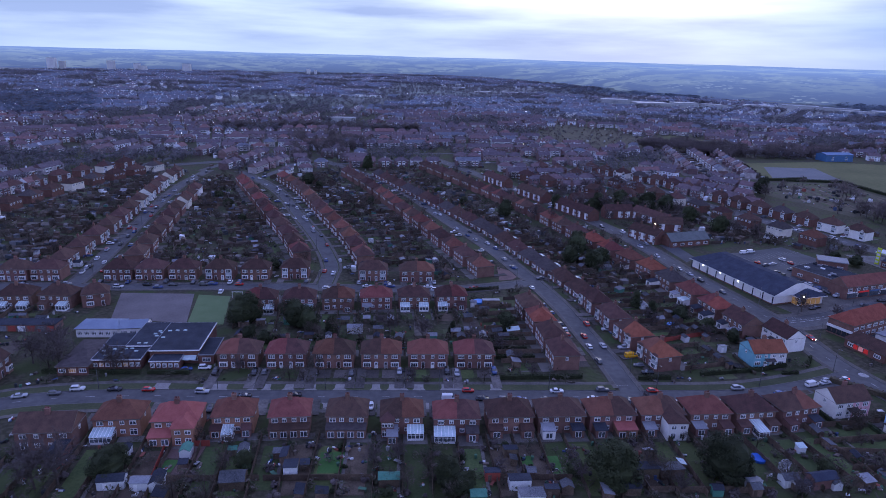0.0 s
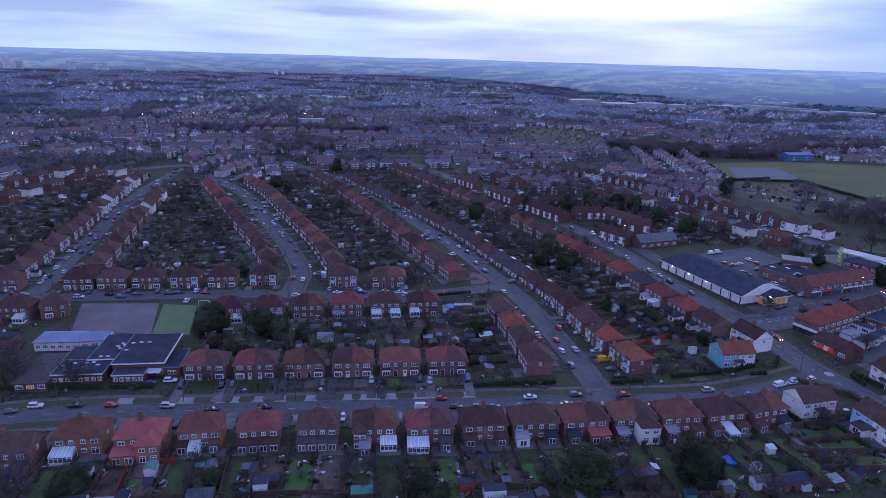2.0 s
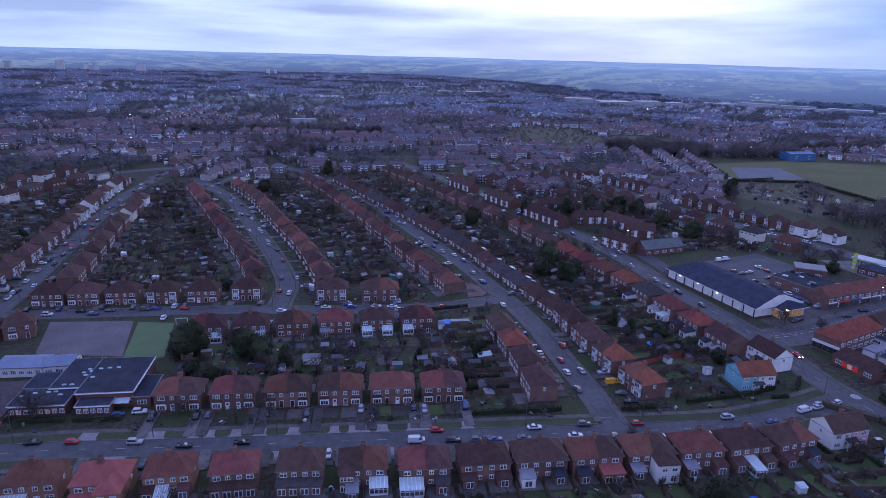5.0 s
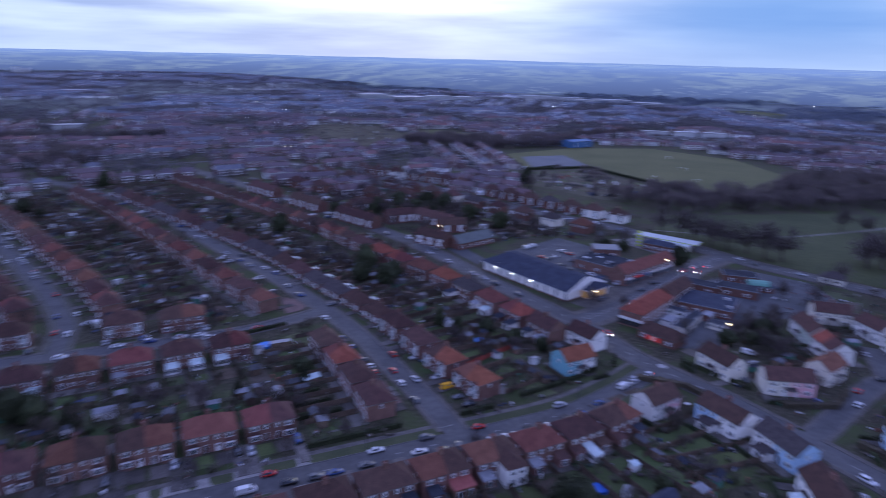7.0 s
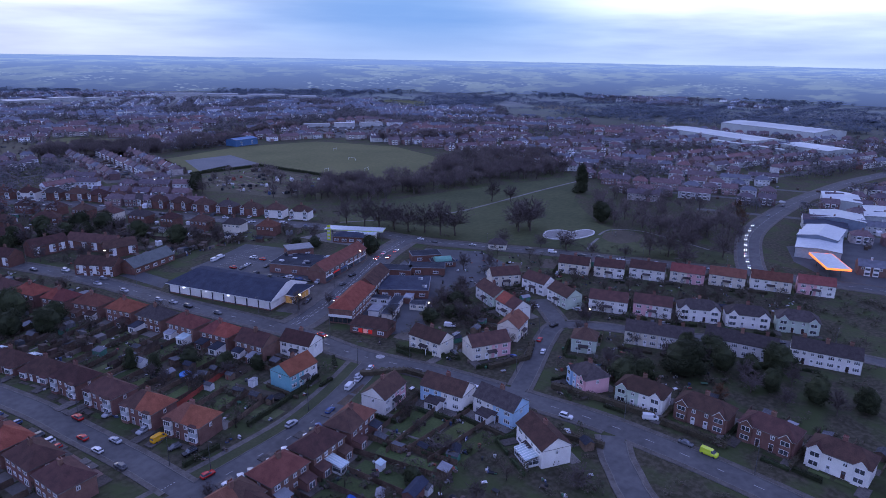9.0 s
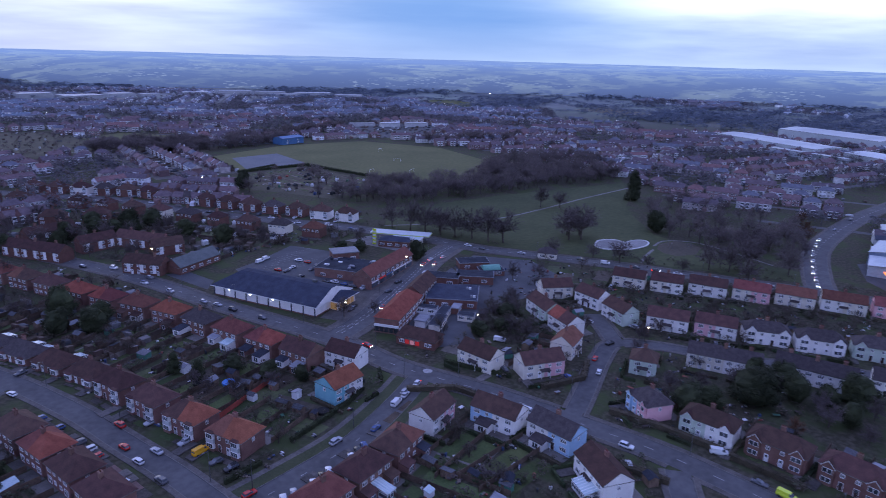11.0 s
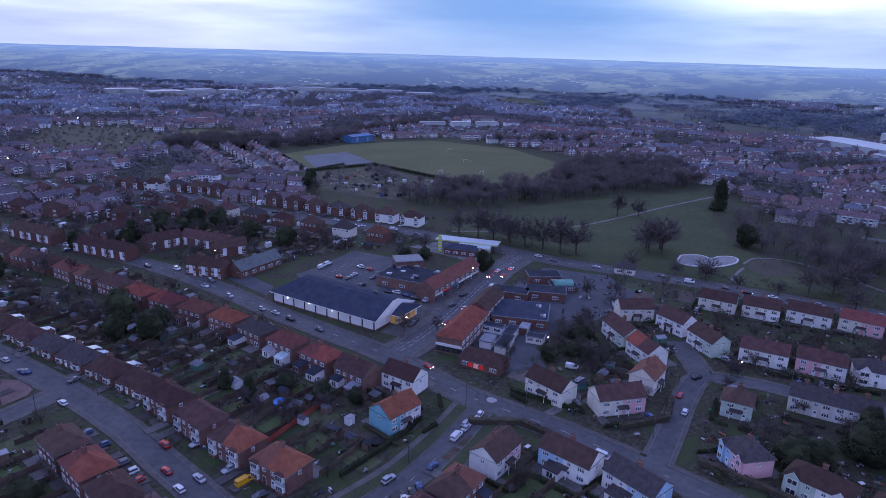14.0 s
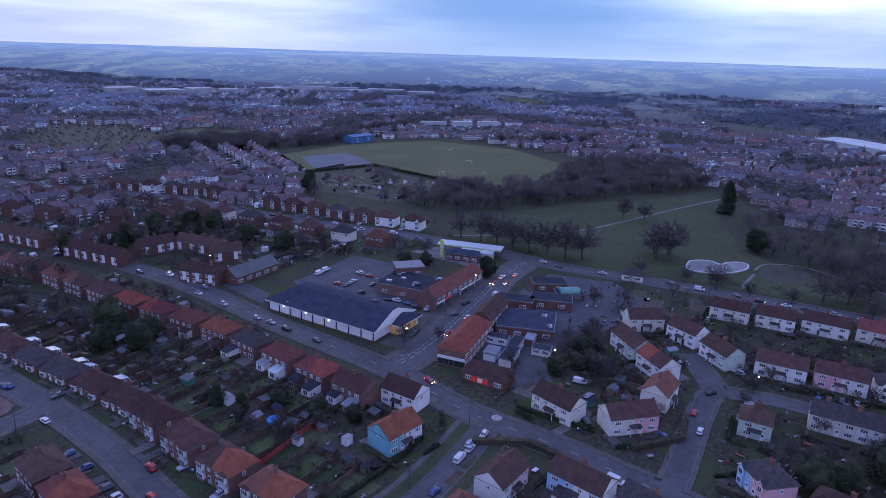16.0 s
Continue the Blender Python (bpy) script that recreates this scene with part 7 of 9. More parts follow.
# ---------------------------------------------------------------- rear additions of the near row
def wing(base, x, d, w, deep, wall, tile):
    """A two-storey rear wing with a hipped end, its ridge running into the main roof."""
    b = Build()
    b.box(-w / 2, w / 2, -deep, 0.1, 0, 5.0)
    part("wing", b.mesh("wing", [wall]), base, pose(-x, d / 2, 0, 0, 0, 180))
    b = Build()
    o, e, r = 0.35, 4.95, 5.0 + w * 0.32
    y0, yr, yb = -deep - o, -deep + w * 0.42, 2.6
    A, B, C, D, P, Q = (-w / 2 - o, y0, e), (w / 2 + o, y0, e), (w / 2 + o, yb, e), (-w / 2 - o, yb, e), (0, yr, r), (0, yb, r)
    for q in ((A, B, P), (B, C, Q, P), (D, A, P, Q), (C, D, Q), (D, C, B, A)):
        b.poly(q)
    part("wing_roof", b.mesh("wing_roof", [tile]), base, pose(-x, d / 2, 0, 0, 0, 180))
    for xx in (-w * 0.22, w * 0.24):
        for z, hh in ((0.5, 1.7), (3.2, 1.1)):
            o = part("window", window_mesh(1.4, hh, 2, True), base, pose(-x - xx, d / 2 + deep, z, 0, 0, 180))
            part("pane", pane_mesh(1.4, hh), o)


N = NEAR_ROW
extension(N[0], 4.5, 8, 3.2, 6.0, 2.8, "brick", "felt_roof")
conservatory(N[1], -2.8, 8, 5.0, 3.2)
extension(N[2], -2.9, 8, 5.4, 3.4, 3.0, "brick_orange", "tile_rose")
wing(N[2], 2.7, 8, 5.2, 3.4, "brick_orange", "tile_rose")
conservatory(N[3], -0.9, 8, 2.6, 3.6)
extension(N[3], -3.9, 8, 2.6, 2.0, 2.8, "brick_orange", "tile_brown")
extension(N[3], 3.4, 8, 2.2, 2.0, 2.8, "brick", "tile_brown")
extension(N[4], 0, 8, 9.8, 2.2, 3.0, "brick", "tile_brown")
extension(N[5], 0, 8, 9.8, 2.4, 3.0, "brick", "tile_grey")
wing(N[6], -3.6, 8, 3.2, 1.8, "brick", "tile_brown")
extension(N[6], -2.4, 8, 2.6, 4.6, 2.8, "brick", "lead")
conservatory(N[6], 3.4, 8, 4.0, 3.0)
conservatory(N[7], -3.1, 8, 5.2, 3.6)
extension(N[7], 3.8, 8, 3.0, 3.0, 3.0, "brick", "tile_grey")
extension(N[8], -3.9, 8, 3.2, 2.2, 2.8, "brick", "tile_brown")
extension(N[8], 4.0, 8, 3.2, 2.4, 2.8, "brick", "tile_brown")
extension(N[9], -3.8, 8, 3.2, 3.0, 3.0, "render_white", "lead")
extension(N[9], 3.8, 8, 3.0, 2.6, 2.8, "brick", "felt_roof")
extension(N[10], -3.7, 8, 3.0, 2.8, 2.8, "brick", "felt_roof")
extension(N[10], 2.8, 8, 5.2, 3.4, 3.1, "brick_orange", "tile_rose")
extension(N[11], -3.9, 8, 3.0, 2.8, 2.8, "brick", "lead")
wing(N[11], 2.2, 8, 5.2, 4.4, "render_white", "tile_brown")
extension(N[12], -3.6, 8, 3.0, 2.8, 2.8, "brick", "lead")
extension(N[12], 3.7, 8, 3.0, 2.8, 2.8, "brick", "tile_brown")
extension(N[13], -4.0, 8, 3.0, 2.6, 2.8, "brick", "tile_brown")
conservatory(N[13], -0.6, 8, 2.8, 5.0)
extension(N[13], 3.9, 8, 3.0, 2.6, 2.8, "brick", "tile_brown")
extension(N[14], -4.0, 8, 3.0, 2.6, 2.8, "brick", "tile_brown")
extension(N[14], 3.6, 8, 2.8, 2.6, 2.8, "brick", "felt_roof")
XR = random.Random(31)
for h in CROSS_BACK + CROSS_LEFT:
    for x in (-3.6, 3.4):
        k = XR.random()
        if k < .25:
            conservatory(h, x, 8, 3.4, 2.8)
        elif k < .8:
            extension(h, x, 8, 3.2, 2.4, 2.7, "brick", XR.choice(("lead", "felt_roof", "tile_brown")))
for h in MAIN_WEST:
    for x in (-3.4, 3.4):
        if XR.random() < .85:
            extension(h, x, 8, 3.4, XR.choice((2.6, 3.6, 4.4)), 2.8, XR.choice(("brick", "render_white")), XR.choice(("lead", "felt_roof", "tile_brown", "glass_roof")))
for i in (3, 4):
    extension(REND[i], -1.5, 7.5, 4.0, 3.2, 2.7, "render_white", "tile_grey", side="front")
conservatory(REND[5], 2.0, 7.9, 6.0, 3.4, side="front")


# ---------------------------------------------------------------- vehicles
def ring(x0, x1, w, z, r=0.35, n=3):
    """A rounded rectangle loop at height z."""
    pts = []
    for cx, cy, a0 in ((x1 - r, w - r, 0), (x0 + r, w - r, 90), (x0 + r, -w + r, 180), (x1 - r, -w + r, 270)):
        for i in range(n):
            a = radians(a0 + 90 * i / (n - 1))
            pts.append((cx + r * math.cos(a), cy + r * math.sin(a), z))
    return pts


def wheel_mesh():
    def make():
        b = Build()
        for y0, y1, rr, k in ((-0.1, 0.1, 0.32, 0), (-0.115, 0.115, 0.19, 1)):
            n = 10
            b.loft([[(rr * math.cos(2 * math.pi * j / n), y, rr * math.sin(2 * math.pi * j / n)) for j in range(n)] for y in (y1, y0)], k)
        return b.mesh("wheel", ["tyre", "steel"])
    return shared("wheel", make)


def car(kind, paint, x, y, ang, lights=False, z=0.04):
    """A parked or waiting car: bonnet and body, glasshouse, roof, four wheels."""
    L = {"hatch": 2.0, "saloon": 2.25, "suv": 2.2, "van": 2.5}[kind]
    W = {"hatch": .86, "saloon": .88, "suv": .92, "van": .97}[kind]
    H = {"hatch": 1.45, "saloon": 1.42, "suv": 1.68, "van": 2.0}[kind]
    g0, g1 = {"hatch": (-1.75, 0.95), "saloon": (-1.55, 0.95), "suv": (-1.95, 0.95), "van": (-2.4, 1.75)}[kind]
    t0, t1 = {"hatch": (-1.45, 0.25), "saloon": (-0.95, 0.2), "suv": (-1.7, 0.3), "van": (-2.3, 1.05)}[kind]
    plain = math.hypot(x - 10, y - 40) > 215          # far off, the wheels are one with the body
    belt = 0.9 if kind in ("hatch", "saloon") else 1.02 if kind == "suv" else 1.25

    def body():
        b = Build()
        if plain:
            for sx in (-L * .62, L * .64):
                for sy in (-1, 1):
                    q = [(sx + .32 * math.cos(a * .785), sy * (W - .1) + .1, .32 + .32 * math.sin(a * .785)) for a in range(8)]
                    b.loft([q, [(x_, y_ - .2, z_) for x_, y_, z_ in q]], 1)
        b.loft([ring(-L + .15, L - .15, W - .12, .22), ring(-L, L, W - .02, .42), ring(-L, L, W, .62), ring(-L + .04, L - .06, W - .02, belt - .1), ring(-L + .12, L - .35, W - .08, belt)])
        return b.mesh("body", ["paint_" + paint, "tyre"], True)

    def glass():
        b = Build()
        b.loft([ring(g0, g1, W - .1, belt - .02, .2), ring(t0, t1, W - .24, H - .06, .2)])
        return b.mesh("glasshouse", ["glass"])

    def roof():
        b = Build()
        e = 0.62 if kind != "van" else 0.0
        b.loft([ring(t0 - .06, t1 + .04, W - .22, H - .08, .22), ring(t0 + .1, t1 - .12, W - .32, H, .22)])
        if kind == "van":
            b.loft([ring(g0 + .02, g1 - .95, W - .05, belt - .04, .15), ring(t0 - .02, t1 - .3, W - .18, H - .04, .15)])
        return b.mesh("roof", ["paint_" + paint])
    base = thing("van" if kind == "van" else "car", at(x, y, ang, z), f"{paint} {dict(hatch='hatchback', saloon='saloon car', suv='estate car', van='panel van')[kind]} standing at the roadside", "van" if kind == "van" else "car", "cars of the neighbourhood")
    base.scale = (.88, .88, .88)
    part("body", shared(("cb", kind, paint, plain), body), base)
    part("glasshouse", shared(("cg", kind), glass), base)
    part("roof", shared(("cr", kind, paint), roof), base)
    for sx in () if plain else (-L * .62, L * .64):
        for sy in (-1, 1):
            part("wheel", wheel_mesh(), base, pose(sx, sy * (W - .1), .32))
    if lights:
        for sy in (-1, 1):
            part("headlight", shared("headlight", lambda: (lambda b: (b.box(-.05, .05, -.17, .17, -.09, .09), b.mesh("headlight", ["lamp_white"]))[1])(Build())), base, pose(L - .05, sy * (W - .3), .66))
            part("tail_light", shared("tail_light", lambda: (lambda b: (b.box(-.05, .05, -.13, .13, -.08, .08), b.mesh("tail_light", ["lamp_red"]))[1])(Build())), base, pose(-L + .02, sy * (W - .25), .75))
    return base


def road_dir(name, x, y):
    ln = LINES[[r[0] for r in ROADS].index(name)]
    i = int(np.argmin((ln[:, 0] - x) ** 2 + (ln[:, 1] - y) ** 2))
    a, b = ln[max(0, i - 1)], ln[min(len(ln) - 1, i + 1)]
    return math.degrees(math.atan2(b[1] - a[1], b[0] - a[0]))


def cars_on(road, rows, turn=0.0):
    for kind, paint, x, y, *more in rows:
        car(kind, paint, x, y, road_dir(road, x, y) + turn + (more[0] if more else 0), len(more) > 1)


cars_on("school_road", [("saloon", "silver", -111.8, 154.5), ("hatch", "grey", -103.5, 156.6), ("suv", "white", -98.6, 159.4), ("saloon", "black", -88.4, 160.0), ("hatch", "red", -79.1, 160.4),
                        ("suv", "silver", -64, 160.4), ("saloon", "black", -51.6, 159.0), ("van", "white", 5.1, 161.6), ("hatch", "red", 10.4, 166.4), ("suv", "black", 14.4, 161.8), ("saloon", "white", 36, 168.0),
                        ("suv", "grey", 49.5, 169.6), ("saloon", "white", 46.0, 164.3), ("suv", "silver", 90.1, 173.6), ("hatch", "blue", 101.3, 171.4), ("hatch", "white", 125.4, 181.4, 180, 1), ("saloon", "silver", 118.6, 179.0),
                        ("hatch", "red", 64.1, 170.2), ("saloon", "black", -38.0, 160.5), ("suv", "grey", 20.5, 162.0), ("saloon", "blue", 25.0, 162.4), ("saloon", "grey", 32.5, 163.0)])
cars_on("school_road", [("hatch", "white", 76.4, 163.4, 60), ("suv", "black", 79.2, 163.9, 60), ("saloon", "white", 81.6, 164.6, 60), ("suv", "grey", 56.0, 163.6, 70), ("hatch", "black", 52.4, 162.6, 70), ("saloon", "grey", 88.8, 165.6, 55), ("suv", "black", 91.6, 166.4, 55),
                        ("hatch", "blue", 94.2, 167.2, 55), ("van", "white", 113.8, 177.4), ("hatch", "silver", 119.8, 180.6), ("suv", "white", 68.4, 163.2, 60), ("saloon", "silver", 71.2, 163.4, 60)])
cars_on("rising_road", [("van", "white", 50.9, 260.2), ("suv", "red", 53.9, 217.8), ("hatch", "red", 51.0, 207.0), ("saloon", "silver", 56.0, 199.9), ("hatch", "white", 51.2, 198.8), ("suv", "grey", 52.1, 188.1), ("hatch", "silver", 29, 292), ("saloon", "white", 22, 318),
                        ("hatch", "blue", 12, 332), ("saloon", "silver", 6, 345), ("suv", "white", -4, 376), ("saloon", "grey", -14, 392), ("van", "white", -32, 452), ("hatch", "silver", -36, 442), ("saloon", "blue", 33, 280), ("hatch", "white", 38, 254)])
cars_on("rising_road", [("suv", "silver", 60.2, 213.6, 95), ("suv", "silver", 62.6, 199.0, 95), ("hatch", "grey", 64.4, 186.2, 80), ("suv", "black", 65.8, 181.4, 85), ("suv", "white", 44.2, 211.2, 90), ("hatch", "red", 44.6, 207.2, 90), ("hatch", "blue", 41.8, 226.5, 90), ("suv", "grey", 43.4, 215.9, 90), ("hatch", "blue", 39.8, 234.5, 90)])
car("hatch", "blue", -73.6, 172.9, 24)
car("suv", "white", -68.6, 174.4, 8)
car("van", "yellow", 63.6, 192.6, 12)
cars_on("shopping_street", [("hatch", "grey", 170.8, 246.8, -24), ("saloon", "black", 181.3, 252.6, -24), ("saloon", "white", 172.5, 241.6, 0, 1), ("hatch", "grey", 171.2, 237.8), ("van", "white", 197.3, 252.6), ("hatch", "red", 157.5, 234.9, 180, 1), ("hatch", "grey", 164.5, 235.2), ("hatch", "white", 221.2, 264.9, 0, 1), ("hatch", "red", 210.9, 260.1, 180, 1), ("saloon", "white", 214.2, 266.4, 0, 1), ("saloon", "red", 206, 263.2, 180, 1)])
cars_on("main_road", [("hatch", "red", 131.6, 212.0, 0, 1), ("hatch", "silver", 109.4, 285.4), ("saloon", "silver", 111.9, 278.8), ("suv", "black", 113.7, 270.5), ("hatch", "grey", 117.8, 256.2), ("suv", "white", 142.6, 121.6), ("hatch", "silver", 136.0, 150.4), ("van", "white", 137.4, 149.0), ("saloon", "grey", 152.1, 92.2), ("van", "lime", 151.6, 86.2), ("suv", "silver", 99, 350), ("hatch", "white", 82, 392)])
car("van", "white", 157.4, 104.0, -60)
car("suv", "silver", 135.6, 117.0, 40)
for kind, paint, x, y, a in (("van", "white", 151.4, 315.8, 20), ("van", "white", 155.8, 317.9, 20), ("hatch", "red", 151.3, 299.9, 110), ("saloon", "grey", 153.6, 296.2, 20), ("saloon", "white", 158.1, 298.7, 20), ("suv", "white", 166.0, 305.9, 110), ("hatch", "red", 167.5, 300.7, 110),
                             ("suv", "black", 153.7, 285.3, 20), ("saloon", "grey", 163.0, 290.7, 20), ("suv", "grey", 167.5, 293.5, 20), ("hatch", "black", 158.2, 273.1, 110), ("suv", "white", 160.6, 270.4, 110), ("hatch", "blue", 162.0, 265.5, 110), ("saloon", "grey", 163.4, 261.3, 110),
                             ("van", "silver", 165.5, 256.5, 200), ("saloon", "black", 149.6, 242.8, 25), ("hatch", "black", 146.9, 240.9, 25), ("van", "silver", 176.3, 291.4, 110)):
    car(kind, paint, x, y, a, z=0.06)
cars_on("park_road", [("saloon", "white", 246.0, 271.0), ("hatch", "grey", 247.0, 262), ("saloon", "silver", 256.3, 243.9), ("suv", "white", 260.3, 234.5), ("suv", "grey", 270.4, 218.3), ("van", "white", 274.2, 206.8), ("saloon", "grey", 280.0, 193.5), ("suv", "black", 282.4, 184.6, 0, 1), ("saloon", "white", 286.4, 175.6), ("saloon", "grey", 289.2, 169.2),
                      ("suv", "silver", 293.0, 159.6), ("saloon", "white", 296.6, 151.2), ("hatch", "silver", 302, 140), ("van", "white", 215, 350), ("hatch", "white", 205, 366), ("saloon", "silver", 190, 394), ("suv", "black", 178, 420), ("hatch", "white", 163, 452), ("van", "blue", 154, 474)])
cars_on("close_road", [("hatch", "red", 180.3, 154.2), ("hatch", "white", 173.0, 148.2), ("saloon", "black", 194.7, 157.2), ("suv", "blue", 217.0, 136.0, 90), ("suv", "grey", 222.0, 131.4, 90), ("saloon", "silver", 224.2, 128.2, 90), ("hatch", "white", 226, 108), ("saloon", "grey", 236, 91)])
cars_on("close_end", [("hatch", "white", 205.6, 172.6, 60), ("suv", "silver", 213.8, 158.6, 40)])
car("saloon", "grey", 152.4, 169.8, 70)
car("van", "white", 168.0, 184.6, -60)
cars_on("bypass", [("saloon", "white", 406.2, 148.6, 180, 1), ("suv", "white", 392, 146.4, 180, 1), ("saloon", "silver", 380.9, 144.6, 180, 1), ("suv", "silver", 370.2, 142.0, 180, 1), ("saloon", "white", 359, 138.8, 180, 1), ("hatch", "grey", 348.9, 136.0, 180, 1), ("saloon", "white", 338, 132.6, 180, 1), ("hatch", "silver", 328, 129.0, 180, 1), ("saloon", "white", 318.8, 125.4, 180, 1), ("saloon", "silver", 441, 149.6), ("suv", "grey", 478, 149.6)])
for road, side, pts in (("cross_road", 1, [(-165, 237.4), (-118, 242.6), (-108, 243.6), (-96, 245), (-30, 249.2), (-5, 250.8), (14, 251.5), (-128, 239.0), (-82, 246.4)]), ("bend_road", 1, [(-51, 266), (-47, 282), (-58, 306), (-64, 322), (-70, 330), (-86, 356), (-80, 362), (-95, 388), (-101, 392)]),
                        ("white_house_road", 1, [(-152, 262), (-149, 268), (-156, 296), (-162, 322), (-160, 318), (-170, 360), (-167, 352), (-174, 374), (-180, 400), (-183, 420)])):
    for x, y in pts:
        car(XR.choice(("hatch", "saloon", "suv")), XR.choice(("white", "silver", "grey", "black", "white", "silver", "blue", "red")), x, y, road_dir(road, x, y))

# ---------------------------------------------------------------- drives, lawns, fences, sheds
DRIVES, LAWNS, BEDS, PATIOS = Build(), Build(), Build(), Build()


def put_rect(b, m, x0, x1, y0, y1, z, slab=False):
    q = [(m @ Vector((x, y, 0))) for x, y in ((x0, y0), (x1, y0), (x1, y1), (x0, y1))]
    if slab:
        i = len(b.v)
        b.v += [(p.x, p.y, h) for h in (0.0, z) for p in q]
        for f in ((4, 5, 6, 7), (0, 1, 5, 4), (1, 2, 6, 5), (2, 3, 7, 6), (3, 0, 4, 7)):
            b.f.append(tuple(i + j for j in f))
            b.m.append(0)
    else:
        b.poly([(p.x, p.y, z) for p in q])


def shed(m, w=2.4, d=1.9, h=1.9, wall="shed_wood", roofm="shed_roof", kind="apex"):
    """A garden shed: walls, roof with overhang, door and a small window."""
    base = thing("garden_shed", m, "small timber garden shed with felted roof" if wall == "shed_wood" else "pale painted garden shed or store", "shed", "garden sheds")
    apex = kind == "apex"

    def wall_():
        b = Build()
        top = [(-w / 2, -d / 2, h), (w / 2, -d / 2, h), (w / 2, d / 2, h), (-w / 2, d / 2, h)] if apex else [(-w / 2, -d / 2, h + .35), (w / 2, -d / 2, h + .35), (w / 2, d / 2, h), (-w / 2, d / 2, h)]
        b.loft([[(x, y, 0) for x, y, z in top], top])
        if apex:
            for s in (-1, 1):
                q = [(s * w / 2, -d / 2, h), (s * w / 2, d / 2, h), (s * w / 2, 0, h + d * .28)]
                b.poly(q if s > 0 else q[::-1])
        return b.mesh("wall", [wall])

    def roof_():
        b = Build()
        o = .15
        if apex:
            for s in (-1, 1):
                lo = [(-w / 2 - o, 0, h + d * .28 + .02), (w / 2 + o, 0, h + d * .28 + .02), (w / 2 + o, s * (d / 2 + o), h - .06), (-w / 2 - o, s * (d / 2 + o), h - .06)]
                hi = [(x, y, z + .07) for x, y, z in lo]
                b.loft([lo, hi] if s < 0 else [lo[::-1], hi[::-1]])
        else:
            lo = [(-w / 2 - o, -d / 2 - o, h + .42), (w / 2 + o, -d / 2 - o, h + .42), (w / 2 + o, d / 2 + o, h - .01), (-w / 2 - o, d / 2 + o, h - .01)]
            b.loft([lo, [(x, y, z + .07) for x, y, z in lo]])
        return b.mesh("roof", [roofm])
    part("wall", shared(("sw", w, d, h, wall, apex), wall_), base)
    part("roof", shared(("sr", w, d, h, roofm, apex), roof_), base)
    part("door", shared(("sd", wall), lambda: (lambda b: (b.box(-.4, .4, -.04, 0, .05, 1.7), b.mesh("door", ["upvc" if "white" in wall else "fence_wood"]))[1])(Build())), base, pose(-w * .2, -d / 2, 0))
    return base


def panel_mesh(red):
    def make():
        b = Build()
        lo, hi = [], []
        for i in range(6):
            x, y = -.9 + .28 * i, .018 * (-1) ** i
            lo += [(x, y - .02), (x + .28, y - .02)]
            hi += [(x, y + .02), (x + .28, y + .02)]
        lo += [(.78, -.06), (.9, -.06)]
        hi += [(.78, .06), (.9, .06)]
        lp = lo + hi[::-1]
        b.loft([[(x, y, 0) for x, y in lp], [(x, y, 1.66) for x, y in lp]])
        return b.mesh("panel", ["fence_red" if red else "fence_wood"])
    return shared(("panel", red), make)


def run_mesh(n):
    """A run of boards between thicker posts, one body."""
    def make():
        b = Build()
        near, far = [], []
        for i in range(n):
            x = 1.8 * i
            near += [(x, -.03), (x + 1.7, -.03), (x + 1.7, -.07), (x + 1.8, -.07)]
            far += [(x, .03), (x + 1.7, .03), (x + 1.7, .07), (x + 1.8, .07)]
        loop = near + far[::-1]
        b.loft([[(x, y, 0) for x, y in loop], [(x, y, 1.65) for x, y in loop]])
        return b.mesh("panel", ["fence_wood"])
    return shared(("run", n), make)


def fence(x0, y0, x1, y1, fine=True, red=False):
    L = math.hypot(x1 - x0, y1 - y0)
    n = max(1, round(L / 1.8))
    base = thing("garden_fence", at(x0, y0, math.degrees(math.atan2(y1 - y0, x1 - x0))), "red-painted panel fence between gardens" if red else "weathered brown panel fence between gardens", "fence", "garden fences")
    if fine or red:
        for i in range(n):
            part("panel", panel_mesh(red), base, pose(.9 + 1.8 * i, 0, 0))
    else:
        i = 0
        while i < n:
            k = min(8, n - i)
            part("panel", run_mesh(k), base, pose(1.8 * i, 0, 0))
            i += k
    return base


SHRUB_SPOTS, TREE_SPOTS = [], []
BRIGHT, BLOCKS, YARDS = Build(), Build(), Build()
GR = random.Random(77)


